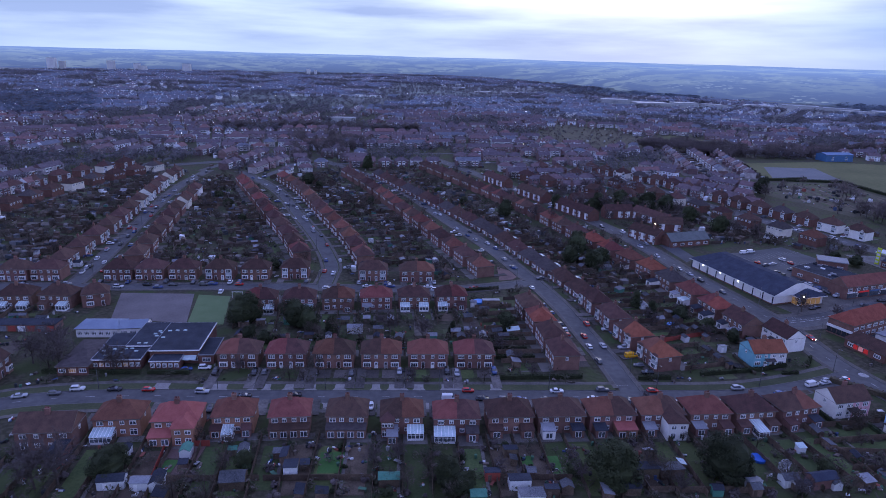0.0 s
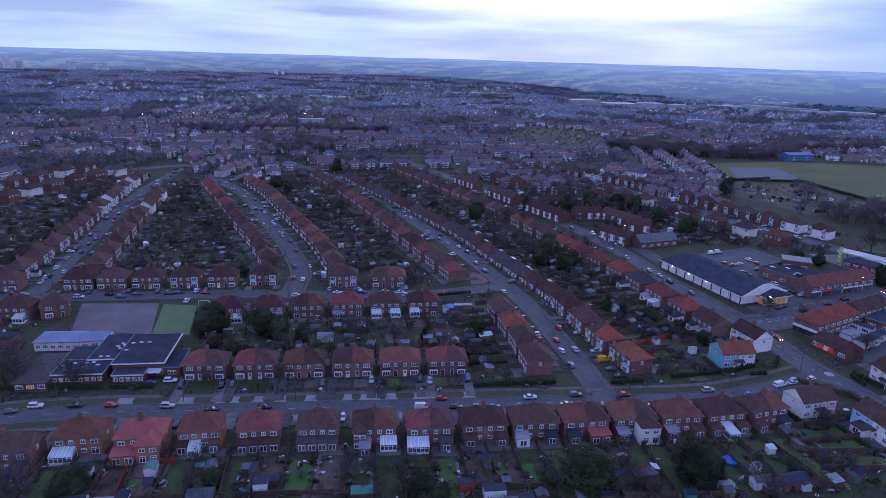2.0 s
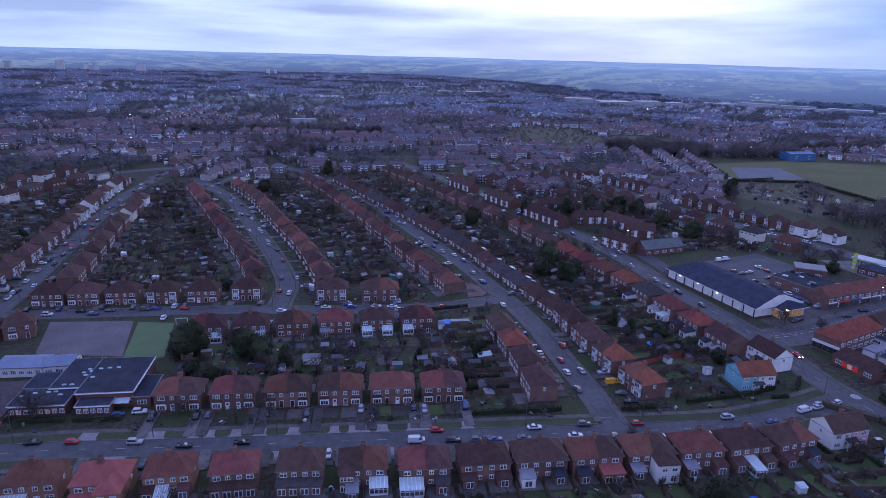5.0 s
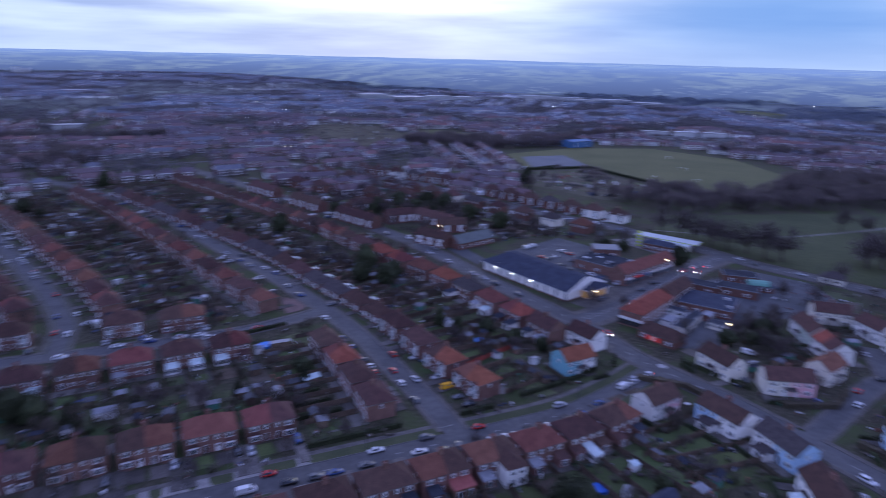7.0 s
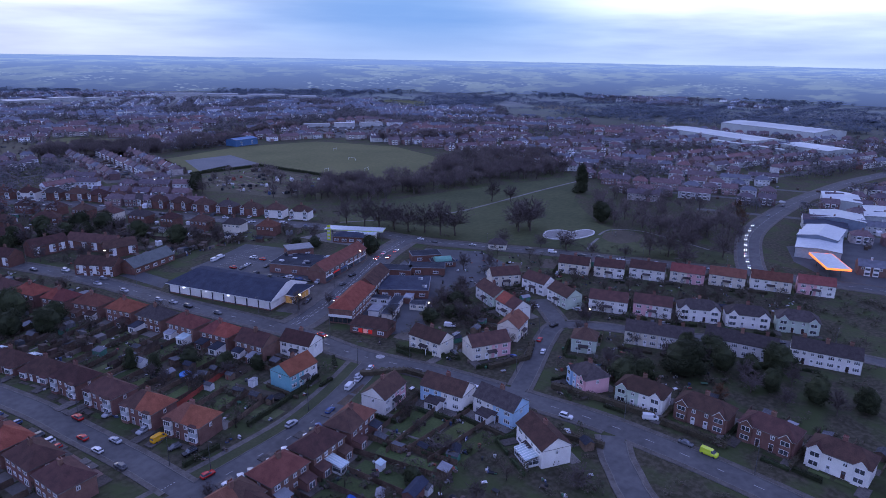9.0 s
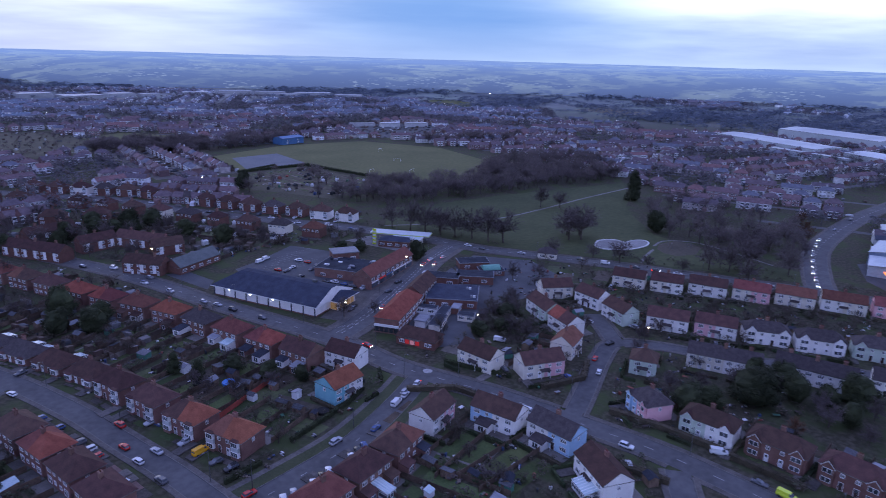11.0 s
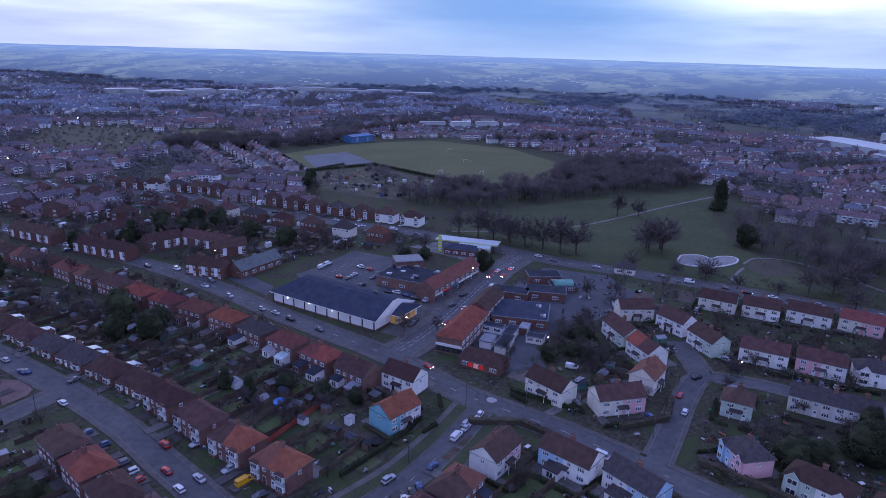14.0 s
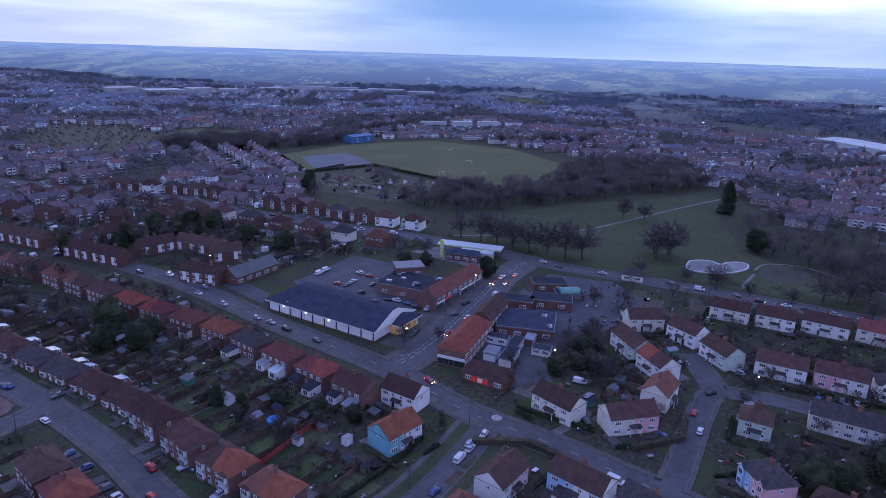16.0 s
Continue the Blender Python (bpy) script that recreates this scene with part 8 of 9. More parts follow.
def garden(h, w, d, depth, fine=False, sheds=0.75, side=1, patio=True, fences=True, green=0.75):
    """The two garden plots of a pair, on its back side (1) or front side (-1)."""
    m = h.matrix_world if side > 0 else h.matrix_world @ pose(0, 0, 0, 0, 0, 180)
    half = w / 2 + 1.0
    y0 = d / 2
    zj = 0.02 + 0.03 * GR.random()
    for s in (-1, 1):
        x0, x1 = (0.12, half) if s > 0 else (-half, -0.12)
        if patio:
            put_rect(PATIOS, m, x0 + .2, x1 - .2, y0 + .05, y0 + GR.uniform(2.6, 4.6), zj + .02)
        if GR.random() < green:
            a, b = y0 + GR.uniform(4.6, 6), y0 + depth - GR.uniform(2, 6)
            if b > a + 2:
                put_rect(LAWNS, m, x0 + GR.uniform(.5, 1.3), x1 - GR.uniform(.5, 1.4), a, b, zj)
        else:
            put_rect(BEDS, m, x0 + .4, x1 - .4, y0 + 5, y0 + depth - 3, zj)
        if GR.random() < .35:
            px = x0 + .7 if GR.random() < .5 else x1 - .7
            put_rect(PATIOS, m, px - .4, px + .4, y0 + 4, y0 + depth - 4, zj + .03)
        if GR.random() < sheds:
            p = m @ Vector((GR.uniform(x0 + 1.6, x1 - 1.6), y0 + depth - GR.uniform(1.8, 4), 0))
            if off_road(p.x, p.y, 3):
                shed(at(p.x, p.y, math.degrees(m.to_euler().z) + GR.choice((0, 90, 180)) + GR.uniform(-5, 5)), GR.choice((2.4, 3.0, 3.6)), GR.choice((1.8, 2.2, 2.6)), GR.choice((1.8, 2.0)),
                     GR.choice(("shed_wood", "shed_wood", "shed_wood", "shed_wood", "fence_wood", "shed_white", "shed_green")), GR.choice(("shed_roof", "shed_roof", "felt_roof", "lead")), GR.choice(("apex", "apex", "pent")))
        if fine and GR.random() < sheds * .6:
            p = m @ Vector((GR.choice((x0 + 1.5, x1 - 1.5)), y0 + depth * GR.uniform(.35, .65), 0))
            shed(at(p.x, p.y, math.degrees(m.to_euler().z) + GR.choice((0, 90))), 2.0, 1.6, 1.7, GR.choice(("shed_wood", "shed_white", "shed_wood")), GR.choice(("shed_roof", "glass_roof", "felt_roof")), "pent")
        for _ in range(GR.randrange(3, 7)):
            p = m @ Vector((GR.choice((x0 + .6, x1 - .6, GR.uniform(x0, x1))), y0 + GR.uniform(4, depth), 0))
            SHRUB_SPOTS.append((p.x, p.y, GR.uniform(.8, 2.4)))
        if GR.random() < .28:
            p = m @ Vector((GR.uniform(x0 + .6, x1 - .6), y0 + depth * GR.uniform(.5, 1), 0))
            TREE_SPOTS.append((p.x, p.y, GR.uniform(3.5, 6.5)))
    if fences:
        for x in ((0, half) if s else (0,)):
            a, b = m @ Vector((x, y0 + 1.0, 0)), m @ Vector((x, y0 + depth, 0))
            if off_road(b.x, b.y, 3):
                fence(a.x, a.y, b.x, b.y, fine)


def drives(h, w, d, run, side=-1, cars=0.35, wide=2.7, share=1.0):
    """Concrete drives from the front of a pair to its road, with a car on some of them."""
    m = h.matrix_world if side < 0 else h.matrix_world @ pose(0, 0, 0, 0, 0, 180)
    for s in (-1, 1):
        c = s * (w / 2 - .3)
        if GR.random() < share:
            put_rect(DRIVES, m, c - wide / 2, c + wide / 2, -d / 2 - run, -d / 2 - .05, 0.255 + .02 * GR.random(), True)
        mid = m @ Vector((c * .5, -d / 2 - run * .5, 0))
        if GR.random() < .7 and off_road(mid.x, mid.y, 2.0):
            put_rect(LAWNS if GR.random() < .35 else YARDS, m, min(c - s * wide / 2, s * .5), max(c - s * wide / 2, s * .5), -d / 2 - run * .5, -d / 2 - 1.2, 0.093 + .02 * GR.random())
        if GR.random() < cars:
            p = m @ Vector((c, -d / 2 - GR.uniform(3, 4.5), 0))
            car(GR.choice(("hatch", "suv", "saloon", "hatch")), GR.choice(("black", "grey", "silver", "white", "blue", "black")), p.x, p.y, math.degrees(m.to_euler().z) + GR.choice((90, -90)), z=0.27)
        if GR.random() < .6:
            p = m @ Vector((s * GR.uniform(.6, 2.5), -d / 2 - run * .55, 0))
            SHRUB_SPOTS.append((p.x, p.y, GR.uniform(.6, 1.2)))


for h in NEAR_ROW:
    garden(h, 11.2, 8, 27, fine=True, sheds=.4)
    drives(h, 11.2, 8, 8.0, cars=.25)
for h in SCHOOL_ROW:
    garden(h, 12, 8, 15.5, fine=False)
    drives(h, 12, 8, 12.6, cars=.75)
for h in CROSS_BACK:
    garden(h, 11.6, 8, 15, fine=False)
    drives(h, 11.6, 8, 8.5, cars=.3)
for h in CROSS_LEFT:
    garden(h, 11.8, 8, 14, fine=False)
for h in CROSS_FRONT:
    garden(h, 11.6, 8, 14, fine=False, fences=False)
    drives(h, 11.6, 8, 5.0, cars=.6)
for h in RISE_EAST:
    garden(h, 11.6, 8, 18, fences=True)
    drives(h, 11.6, 8, 6.0, cars=.0, share=.6)
for h in RISE_WEST:
    garden(h, 11, 8, 15, fences=True)
    drives(h, 11, 8, 5.2, cars=.0, share=.7)
for h in BUNG:
    garden(h, 11.4, 8, 16, fences=h in BUNG[:9])
    drives(h, 11.4, 8, 4.6, cars=.1, share=.4)
for h in MAIN_WEST:
    garden(h, 11.8, 8, 17, fences=True)
    drives(h, 11.8, 8, 6.0, cars=.0)
for h in RISE_WEST2[:12] + BEND_EAST[:12] + BEND_WEST[:12] + WH_EAST + WH_WEST[:10]:
    garden(h, 11.6, 8, 17, fences=GR.random() < .4, sheds=.55)
    drives(h, 11.6, 8, 6.0, cars=.12, share=.6)
for h in FARL + FARL2 + PARK_NE + PARK_SW + MID_ROW:
    garden(h, 11.6, 8, 13, fences=False, sheds=.4)
for i, h in enumerate(REND):
    if RENDERED[i][9] < 4:
        garden(h, RENDERED[i][3], RENDERED[i][4], 11, fences=True, sheds=.6, green=.5)
    if RENDERED[i][9] < 4:
        drives(h, RENDERED[i][3], RENDERED[i][4], 5.0, cars=.05, share=.55)
    if i in (3, 4):
        garden(h, 12, 7.5, 26, side=-1, fine=False, sheds=.7)
fence(70, 202, 99, 214, red=True)
fence(80, 208, 92, 230)
fence(-62.6, 133.4, -60.4, 121.6, red=True)
fence(-52.5, 135.6, -56.0, 135.2, red=True)
for a in ((-65.6, 121.2, -36, 123.3), (-36, 123.3, -6.5, 125.4), (14, 126.6, 34, 127.9), (50, 124.6, 78, 126)):
    fence(*a, fine=False)
put_rect(BRIGHT, Matrix(), -61.9, -57.6, 125.0, 129.6, .06)
put_rect(BRIGHT, pose(-22, 131, 0, 0, 0, 5), -3, 3, -4, 4, .06)
put_rect(BRIGHT, pose(24, 132, 0, 0, 0, 5), -1.4, 1.6, -4.5, 4.5, .06)
put_rect(BRIGHT, pose(30.5, 132.4, 0, 0, 0, 5), -1.6, 1.6, -4.5, 4.5, .06)
solid("green_lawns", BRIGHT.mesh("green_lawns", ["lawn_bright"]), Matrix(), "bright green mown lawns behind the near houses", "lawn", kind="stuff")
for i, h in enumerate(RISE_WEST):
    for c, b in ((-1.9, BLOCKS if i % 2 else YARDS), (1.9, YARDS if i % 2 else BLOCKS)):
        put_rect(b, h.matrix_world, c - 1.85, c + 1.85, -8.3, -4.1, .128 + .004 * i)
b = Build()
b.poly([(x, y, .12) for x, y in ((25, 262.5), (31, 264.5), (33, 268), (30.5, 276), (25, 281))])
solid("corner_yard", b.mesh("corner_yard", ["paving_red"]), Matrix(), "reddish paved front yard at the street corner", "front yard", kind="structure")
put_rect(BLOCKS, Matrix(), -57.3, -53.4, 124.2, 138.2, .055)
put_rect(BLOCKS, Matrix(), -62, -57.6, 130.2, 135.6, .05)
solid("block_paving", BLOCKS.mesh("block_paving", ["paving_red"]), Matrix(), "reddish block paving beside the houses", "paving", kind="stuff")
for b, nm, mat, lab, cat in ((DRIVES, "driveways", "drive_paving", "dark paved drives before the houses", "driveway"), (LAWNS, "lawns", "grass", "small winter lawns of the gardens", "lawn"),
                             (BEDS, "vegetable_beds", "soil", "bare brown garden beds", "garden bed"), (YARDS, "front_yards", "yard_paving", "dark paved and gravelled front yards", "front yard"), (PATIOS, "patios", "garden_path", "paved patios and garden paths", "patio")):
    solid(nm, b.mesh(nm, [mat]), Matrix(), lab, cat, kind="stuff")


def spot_shed(x, y, w, d, h, ang, wall, roofm, kind="apex"):
    shed(at(x, y, ang), w, d, h, wall, roofm, kind)


for row in ((-56.5, 131.5, 3.2, 2.4, 2.2, 97, "shed_white", "shed_green"), (-45.8, 132.6, 2.0, 1.8, 1.9, 8, "shed_wood", "shed_green"), (-43.2, 132.4, 3.4, 2.2, 2.1, 97, "shed_white", "shed_roof"), (-68, 119.6, 5.6, 3.0, 2.2, 10, "shed_white", "felt_roof"),
            (-61.5, 119.4, 4.0, 2.6, 2.1, 5, "shed_white", "lead"), (-58.2, 120.2, 4.6, 2.6, 2.2, 100, "shed_white", "felt_roof"), (-42.0, 121.6, 5.4, 4.4, 2.3, 8, "shed_wood", "shed_roof"), (-70.5, 130.8, 2.8, 2.0, 2.0, 100, "shed_white", "felt_roof"),
            (-30.5, 126.6, 3.0, 3.8, 2.3, 8, "shed_white", "felt_roof", "pent"), (-33.2, 131.4, 4.0, 1.6, 2.0, 95, "shed_wood", "felt_roof", "pent"), (-7.8, 124.0, 4.6, 2.8, 2.2, 6, "shed_wood", "shed_green"), (21.4, 124.8, 4.8, 3.0, 2.3, 6, "shed_white", "felt_roof", "pent"),
            (23.6, 120.0, 5.4, 3.6, 2.2, 6, "shed_white", "shed_roof", "pent"), (20.2, 136.6, 3.2, 2.4, 2.0, 6, "shed_wood", "felt_roof", "pent"), (9.0, 127.6, 2.0, 1.6, 1.8, 6, "shed_wood", "lead", "pent"), (15.4, 127.4, 3.4, 2.4, 2.0, 6, "fence_red", "felt_roof", "pent"),
            (50.8, 130.8, 6.0, 3.4, 2.4, 8, "shed_wood", "felt_roof", "pent"), (56.8, 131.0, 5.6, 3.4, 2.4, 8, "shed_wood", "shed_roof", "pent"), (74.6, 127.4, 3.0, 2.0, 2.2, 10, "shed_white", "lead", "pent"), (91.0, 129.6, 6.4, 3.2, 2.5, 14, "brick", "slate_blue"),
            (83.4, 129.4, 3.8, 2.6, 2.2, 12, "shed_white", "shed_roof"), (53.6, 138.4, 2.2, 1.6, 1.8, 8, "shed_wood", "lead", "pent"), (85.0, 134.6, 2.6, 1.8, 2.0, 40, "shed_white", "lead"), (108.6, 132.8, 3.4, 2.6, 2.1, 30, "shed_wood", "felt_roof"),
            (12.0, 119.6, 3.4, 2.6, 2.0, 6, "shed_green", "shed_green"), (81, 222, 3.4, 2.6, 2.1, 20, "shed_wood", "lead"), (88, 214, 3.0, 2.4, 2.0, -60, "shed_wood", "shed_roof"), (95.5, 199.5, 2.2, 1.8, 2.0, 10, "shed_white", "lead", "pent"),
            (93, 187.4, 2.0, 1.6, 1.6, 30, "shed_wood", "felt_roof"), (-28, 204.4, 5.2, 3.0, 2.3, 5, "shed_white", "lead"), (-20, 204.8, 3.4, 2.4, 2.1, 5, "shed_wood", "shed_roof"), (6.5, 204.6, 3.2, 2.6, 2.2, 5, "shed_wood", "lead"), (10.8, 206.6, 2.6, 2.2, 2.1, 5, "shed_wood", "lead"),
            (26.0, 207.0, 4.6, 3.0, 2.3, 20, "shed_wood", "glass_roof"), (20, 233.8, 6.4, 3.0, 2.2, 5, "shed_wood", "lead", "pent"), (13.2, 231.8, 2.2, 1.8, 2.1, 5, "shed_white", "lead")):
    spot_shed(*row)
# a round paddling pool, a trampoline and bins
for x, y, r_, mat, lab, nm in ((85.4, 219.6, 2.0, "pool_blue", "round blue garden pool", "garden_pool"), (96.2, 187.8, 1.7, "tyre", "round black trampoline on the grass", "trampoline"), (78.6, 225.2, 1.6, "tyre", "round dark trampoline on a lawn", "trampoline"), (80.8, 138.6, 1.8, "plastic_blue", "round trampoline with blue padding", "trampoline"), (15.5, 236.4, 2.2, "pool_blue", "round blue-green garden pool", "garden_pool")):
    b = Build()
    n = 16
    for z0, z1, r0, r1 in ((0, .75, r_, r_), ):
        out = [[(rr * math.cos(2 * math.pi * j / n), rr * math.sin(2 * math.pi * j / n), z) for j in range(n)] for rr, z in ((r_, 0), (r_ + .06, .7), (r_ - .05, .78), (r_ - .25, .7), (0.02, .68))]
        b.loft(out)
    solid(nm, b.mesh(nm, [mat]), at(x, y), lab, "pool" if "pool" in nm else "trampoline")


# ---------------------------------------------------------------- trees and shrubs
def leaf_crown(seed, kind, n):
    """Foliage of many small leaf sprays in uneven clumps; unit height."""
    r = random.Random(seed)
    b = Build()
    lobes = []
    for i in range(44 if kind != "shrub" else 9):
        if kind == "cone":
            z = r.uniform(.08, .95)
            q = (1 - z) * .34 + .03
        elif kind == "broad":
            z = r.uniform(.18, .88)
            q = .44 * math.sqrt(max(0, 1 - ((z - .45) / .5) ** 2))
        else:
            z = r.uniform(.2, .75)
            q = .36
        a = r.uniform(0, 6.283)
        q *= math.sqrt(r.random())
        lobes.append((q * math.cos(a), q * math.sin(a), z, r.uniform(.09, .16) if kind != "shrub" else r.uniform(.16, .28)))
    if kind != "shrub":
        rows = []
        for j in range(8):
            z = .1 + .8 * j / 7
            q = ((1 - z) * .30 + .02) if kind == "cone" else .42 * math.sqrt(max(.01, 1 - ((z - .46) / .46) ** 2))
            rows.append([(q * r.uniform(.75, 1.0) * math.cos(.7854 * k), q * r.uniform(.75, 1.0) * math.sin(.7854 * k), z) for k in range(8)])
        b.loft(rows)
    sz = .019 if kind != "shrub" else .085
    for _ in range(n):
        x, y, z, q = r.choice(lobes)
        a, t = r.uniform(0, 6.283), r.uniform(-1, 1)
        s = math.sqrt(1 - t * t)
        q *= r.uniform(.75, 1.12)
        c = Vector((x + q * s * math.cos(a), y + q * s * math.sin(a), max(.02, z + q * t)))
        if kind != "shrub" and c.x ** 2 + c.y ** 2 < .02 and .25 < c.z < .6:
            continue
        nrm = Vector((s * math.cos(a), s * math.sin(a), t + .4)).normalized()
        u = nrm.cross(Vector((r.uniform(-1, 1), r.uniform(-1, 1), r.uniform(-1, 1)))).normalized() * sz * r.uniform(.6, 1.5)
        w = (nrm.cross(u).normalized() + nrm * r.uniform(-.5, .5)) * sz * r.uniform(.6, 1.3)
        b.poly([c - u, c - w * .6, c + u, c + w] if kind == "shrub" else [c - u - w * .5, c + u - w * .3, c + w])
    return b


def bare_tree(seed):
    """Trunk with limbs out to an uneven oval crown, and the fine twigs apart; unit height."""
    r = random.Random(seed)
    wood, tw = Build(), Build()
    top = Vector((r.uniform(-.05, .05), r.uniform(-.05, .05), .62))
    wood.tube((0, 0, 0), top * .45, .022, .016, 6)
    wood.tube(top * .45, top, .016, .008, 5)
    lop = [(r.uniform(0, 6.283), r.uniform(.75, 1.15)) for _ in range(5)]
    for i in range(38):
        s0 = top * r.uniform(.3, 1)
        a, t = r.uniform(0, 6.283), r.uniform(-.75, 1)
        q = .40 * math.sqrt(1 - t * t) * r.uniform(.55, 1.0) * min(lop, key=lambda l: abs(math.sin((a - l[0]) / 2)))[1]
        e = Vector((q * math.cos(a), q * math.sin(a), .58 + .40 * t * r.uniform(.75, 1)))
        mid = s0.lerp(e, .5) + Vector((r.gauss(0, .03), r.gauss(0, .03), -.03))
        wood.tube(s0, mid, .0055, .0035, 4)
        wood.tube(mid, e, .0035, .0015, 3)
        for _ in range(12):
            p = mid.lerp(e, r.uniform(0, 1)) if r.random() < .75 else s0.lerp(mid, r.uniform(.4, 1))
            d = ((e - s0).normalized() + Vector((r.gauss(0, .6), r.gauss(0, .6), r.gauss(.2, .5)))).normalized() * r.uniform(.07, .15)
            u = d.cross(Vector((r.uniform(-1, 1), r.uniform(-1, 1), 1))).normalized() * .0036
            tw.poly([p - u, p + u, p + d])
            for _ in range(11):
                c = p + d * r.uniform(.15, 1)
                v = (d.normalized() + Vector((r.gauss(0, .75), r.gauss(0, .75), r.gauss(.1, .6)))).normalized() * r.uniform(.035, .085)
                tw.poly([c - u * .8, c + u * .8, c + v])
    return wood, tw


KINDS = {}
for s in range(3):
    for kind in ("cone", "broad"):
        b = Build()
        b.tube((0, 0, 0), (0, 0, .7), .022, .008, 6)
        KINDS[kind, s] = (b.mesh("trunk", ["bark"]), leaf_crown(40 + s, kind, 9000).mesh("crown", ["evergreen"]))
    KINDS["shrub", s] = leaf_crown(60 + s, "shrub", 420).mesh("shrub", ["shrub_leaf"])
    KINDS["dark_shrub", s] = leaf_crown(70 + s, "shrub", 420).mesh("shrub", ["evergreen"])
    KINDS["dry_shrub", s] = leaf_crown(80 + s, "shrub", 300).mesh("shrub", ["twig"])
for s in range(4):
    wd, tw = bare_tree(90 + s)
    KINDS["bare", s] = (wd.mesh("trunk", ["bark"]), tw.mesh("crown", ["twig_red" if s == 3 else "twig"]))
TREES = random.Random(3)


def tree(kind, x, y, h, wide=1.0, s=None):
    k = KINDS[kind, s if s is not None else TREES.randrange(3)]
    lab = {"cone": "tall dark green conifer with dense foliage", "broad": "broad dark evergreen tree with dense crown", "bare": "leafless winter tree with fine branching crown"}[kind]
    base = thing("tree", at(x, y, TREES.uniform(0, 360)), lab, "tree", "trees of the neighbourhood")
    base.scale = (h * wide, h * wide, h)
    part("trunk", k[0], base)
    part("crown", k[1], base)


for kind, x, y, h, wd in (("broad", 43, 127.5, 11.5, 1.15), ("broad", 70, 131, 11.0, 1.15), ("broad", -70.5, 123.5, 7.5, 1.25), ("broad", 5.4, 124.5, 7.8, 1.0), ("broad", -67.8, 209.0, 11.5, 1.15), ("broad", -49.5, 208.0, 10.5, .95), ("broad", -44.5, 206, 8, 1.0),
                          ("cone", -36, 203, 6.5, 1.2), ("broad", 8.8, 122, 5.5, 1.2), ("broad", 209.5, 270.5, 10.5, .9), ("broad", 189.5, 107.5, 12.5, 1.2), ("broad", 172, 119, 8.5, 1.2), ("broad", 177, 115.5, 7.5, 1.2), ("broad", 65.5, 305, 12, .95), ("broad", 69, 283, 10, 1.1),
                          ("cone", 76.5, 237, 6.5, 1.1), ("cone", 80, 228, 6.5, 1.1), ("broad", 167, 193.5, 5.5, 1.4), ("broad", 186, 197, 6.0, 1.4), ("broad", 176, 190, 5, 1.5), ("broad", 59.5, 290, 9.5, 1.0), ("broad", 73, 290, 8.5, 1.2), ("broad", 35, 377, 11, .9),
                          ("cone", 420, 272, 21, .85), ("broad", 228, 470, 14, .8), ("broad", 352, 220, 13, 1.1), ("broad", 144, 377, 11, 1.0), ("broad", 154, 355, 11, 1.0), ("broad", 140, 408, 11, 1.1), ("broad", 132, 420, 10, 1.1), ("broad", 116, 430, 9, 1.1), ("broad", -68, 525, 12, .8),
                          ("cone", 24, 207, 6, 1.0), ("broad", 190, 305, 6, 1.3), ("broad", 102, 207, 5.5, .9), ("broad", 198, 300, 6, 1.2), ("broad", 206, 104, 9, 1.1), ("broad", 212, 86, 10, 1.2), ("cone", 5.5, 205, 5, 1.0), ("broad", -101, 455, 9, 1.1), ("cone", -40, 294, 6, 1), ("broad", -73, 268, 5, 1)):
    tree(kind, x, y, h, wd)
for x, y, h in ((-80, 119.5, 12), (-84, 117.5, 11), (-120.5, 174, 11), (-112, 173, 10), (-116, 179, 10), (-93.5, 170, 8.5), (-15.9, 204, 7.5), (-4.6, 200.5, 8), (12, 201, 6), (93.5, 209, 5), (83, 212, 5.5),
                (141, 237.5, 7), (152, 233, 5), (226, 458, 10),
                (-12, 131, 5.5), (-6.5, 132.5, 5), (113.5, 363, 7), (98, 460, 9), (188.9, 307, 7), (206, 310, 8), (168, 340, 9), (160, 350, 9), (222, 222, 8), (232, 215, 8),
                (-140, 168, 9), (-150, 176, 10), (-58, 173, 4.5), (-6, 172.4, 3.6), (60, 162.6, 4), (26, 186, 4.5), (30, 178, 4), (200, 170, 5), (206, 152, 5), (196, 148, 4.5), (36, 128, 5), (84, 124, 6), (98, 118, 6), (118, 104, 6)):
    tree("bare", x, y, h * 1.15, TREES.uniform(.95, 1.25), TREES.randrange(3))
for x, y, h in ((183, 200, 6), (176, 187, 5.5), (174, 198, 5), (178, 181, 5), (197, 203, 6.5), (190, 196, 6), (201, 196, 5.5),
                (209, 119, 5), (203, 105, 5), (199, 92, 6), (192, 88, 6), (205, 80, 6), (195, 66, 6), (190, 78, 5), (180, 128, 5), (184, 121, 6), (196, 115, 6), (206, 150, 4.5), (216, 150, 4.5), (211, 153, 4), (200, 128, 4.5), (52, 372, 8), (60, 360, 8), (84, 402, 9), (100, 402, 9), (112, 398, 9), (122, 392, 8), (134, 386, 8), (96, 372, 7), (110, 360, 7), (134, 366, 8), (144, 396, 8), (72, 420, 8), (80, 440, 8), (104, 436, 8)):
    tree("bare", x, y, h * 1.3, TREES.uniform(.95, 1.3), TREES.randrange(3))
for x, y, h in ((205, 113, 8), (200, 99, 9), (204, 92, 7), (197, 84, 8), (198, 72, 9), (202, 60, 8), (90, 396, 10), (97, 408, 11), (118, 402, 10), (126, 398, 9), (70, 404, 10), (112, 412, 11)):
    tree("broad", x, y, h, .9)
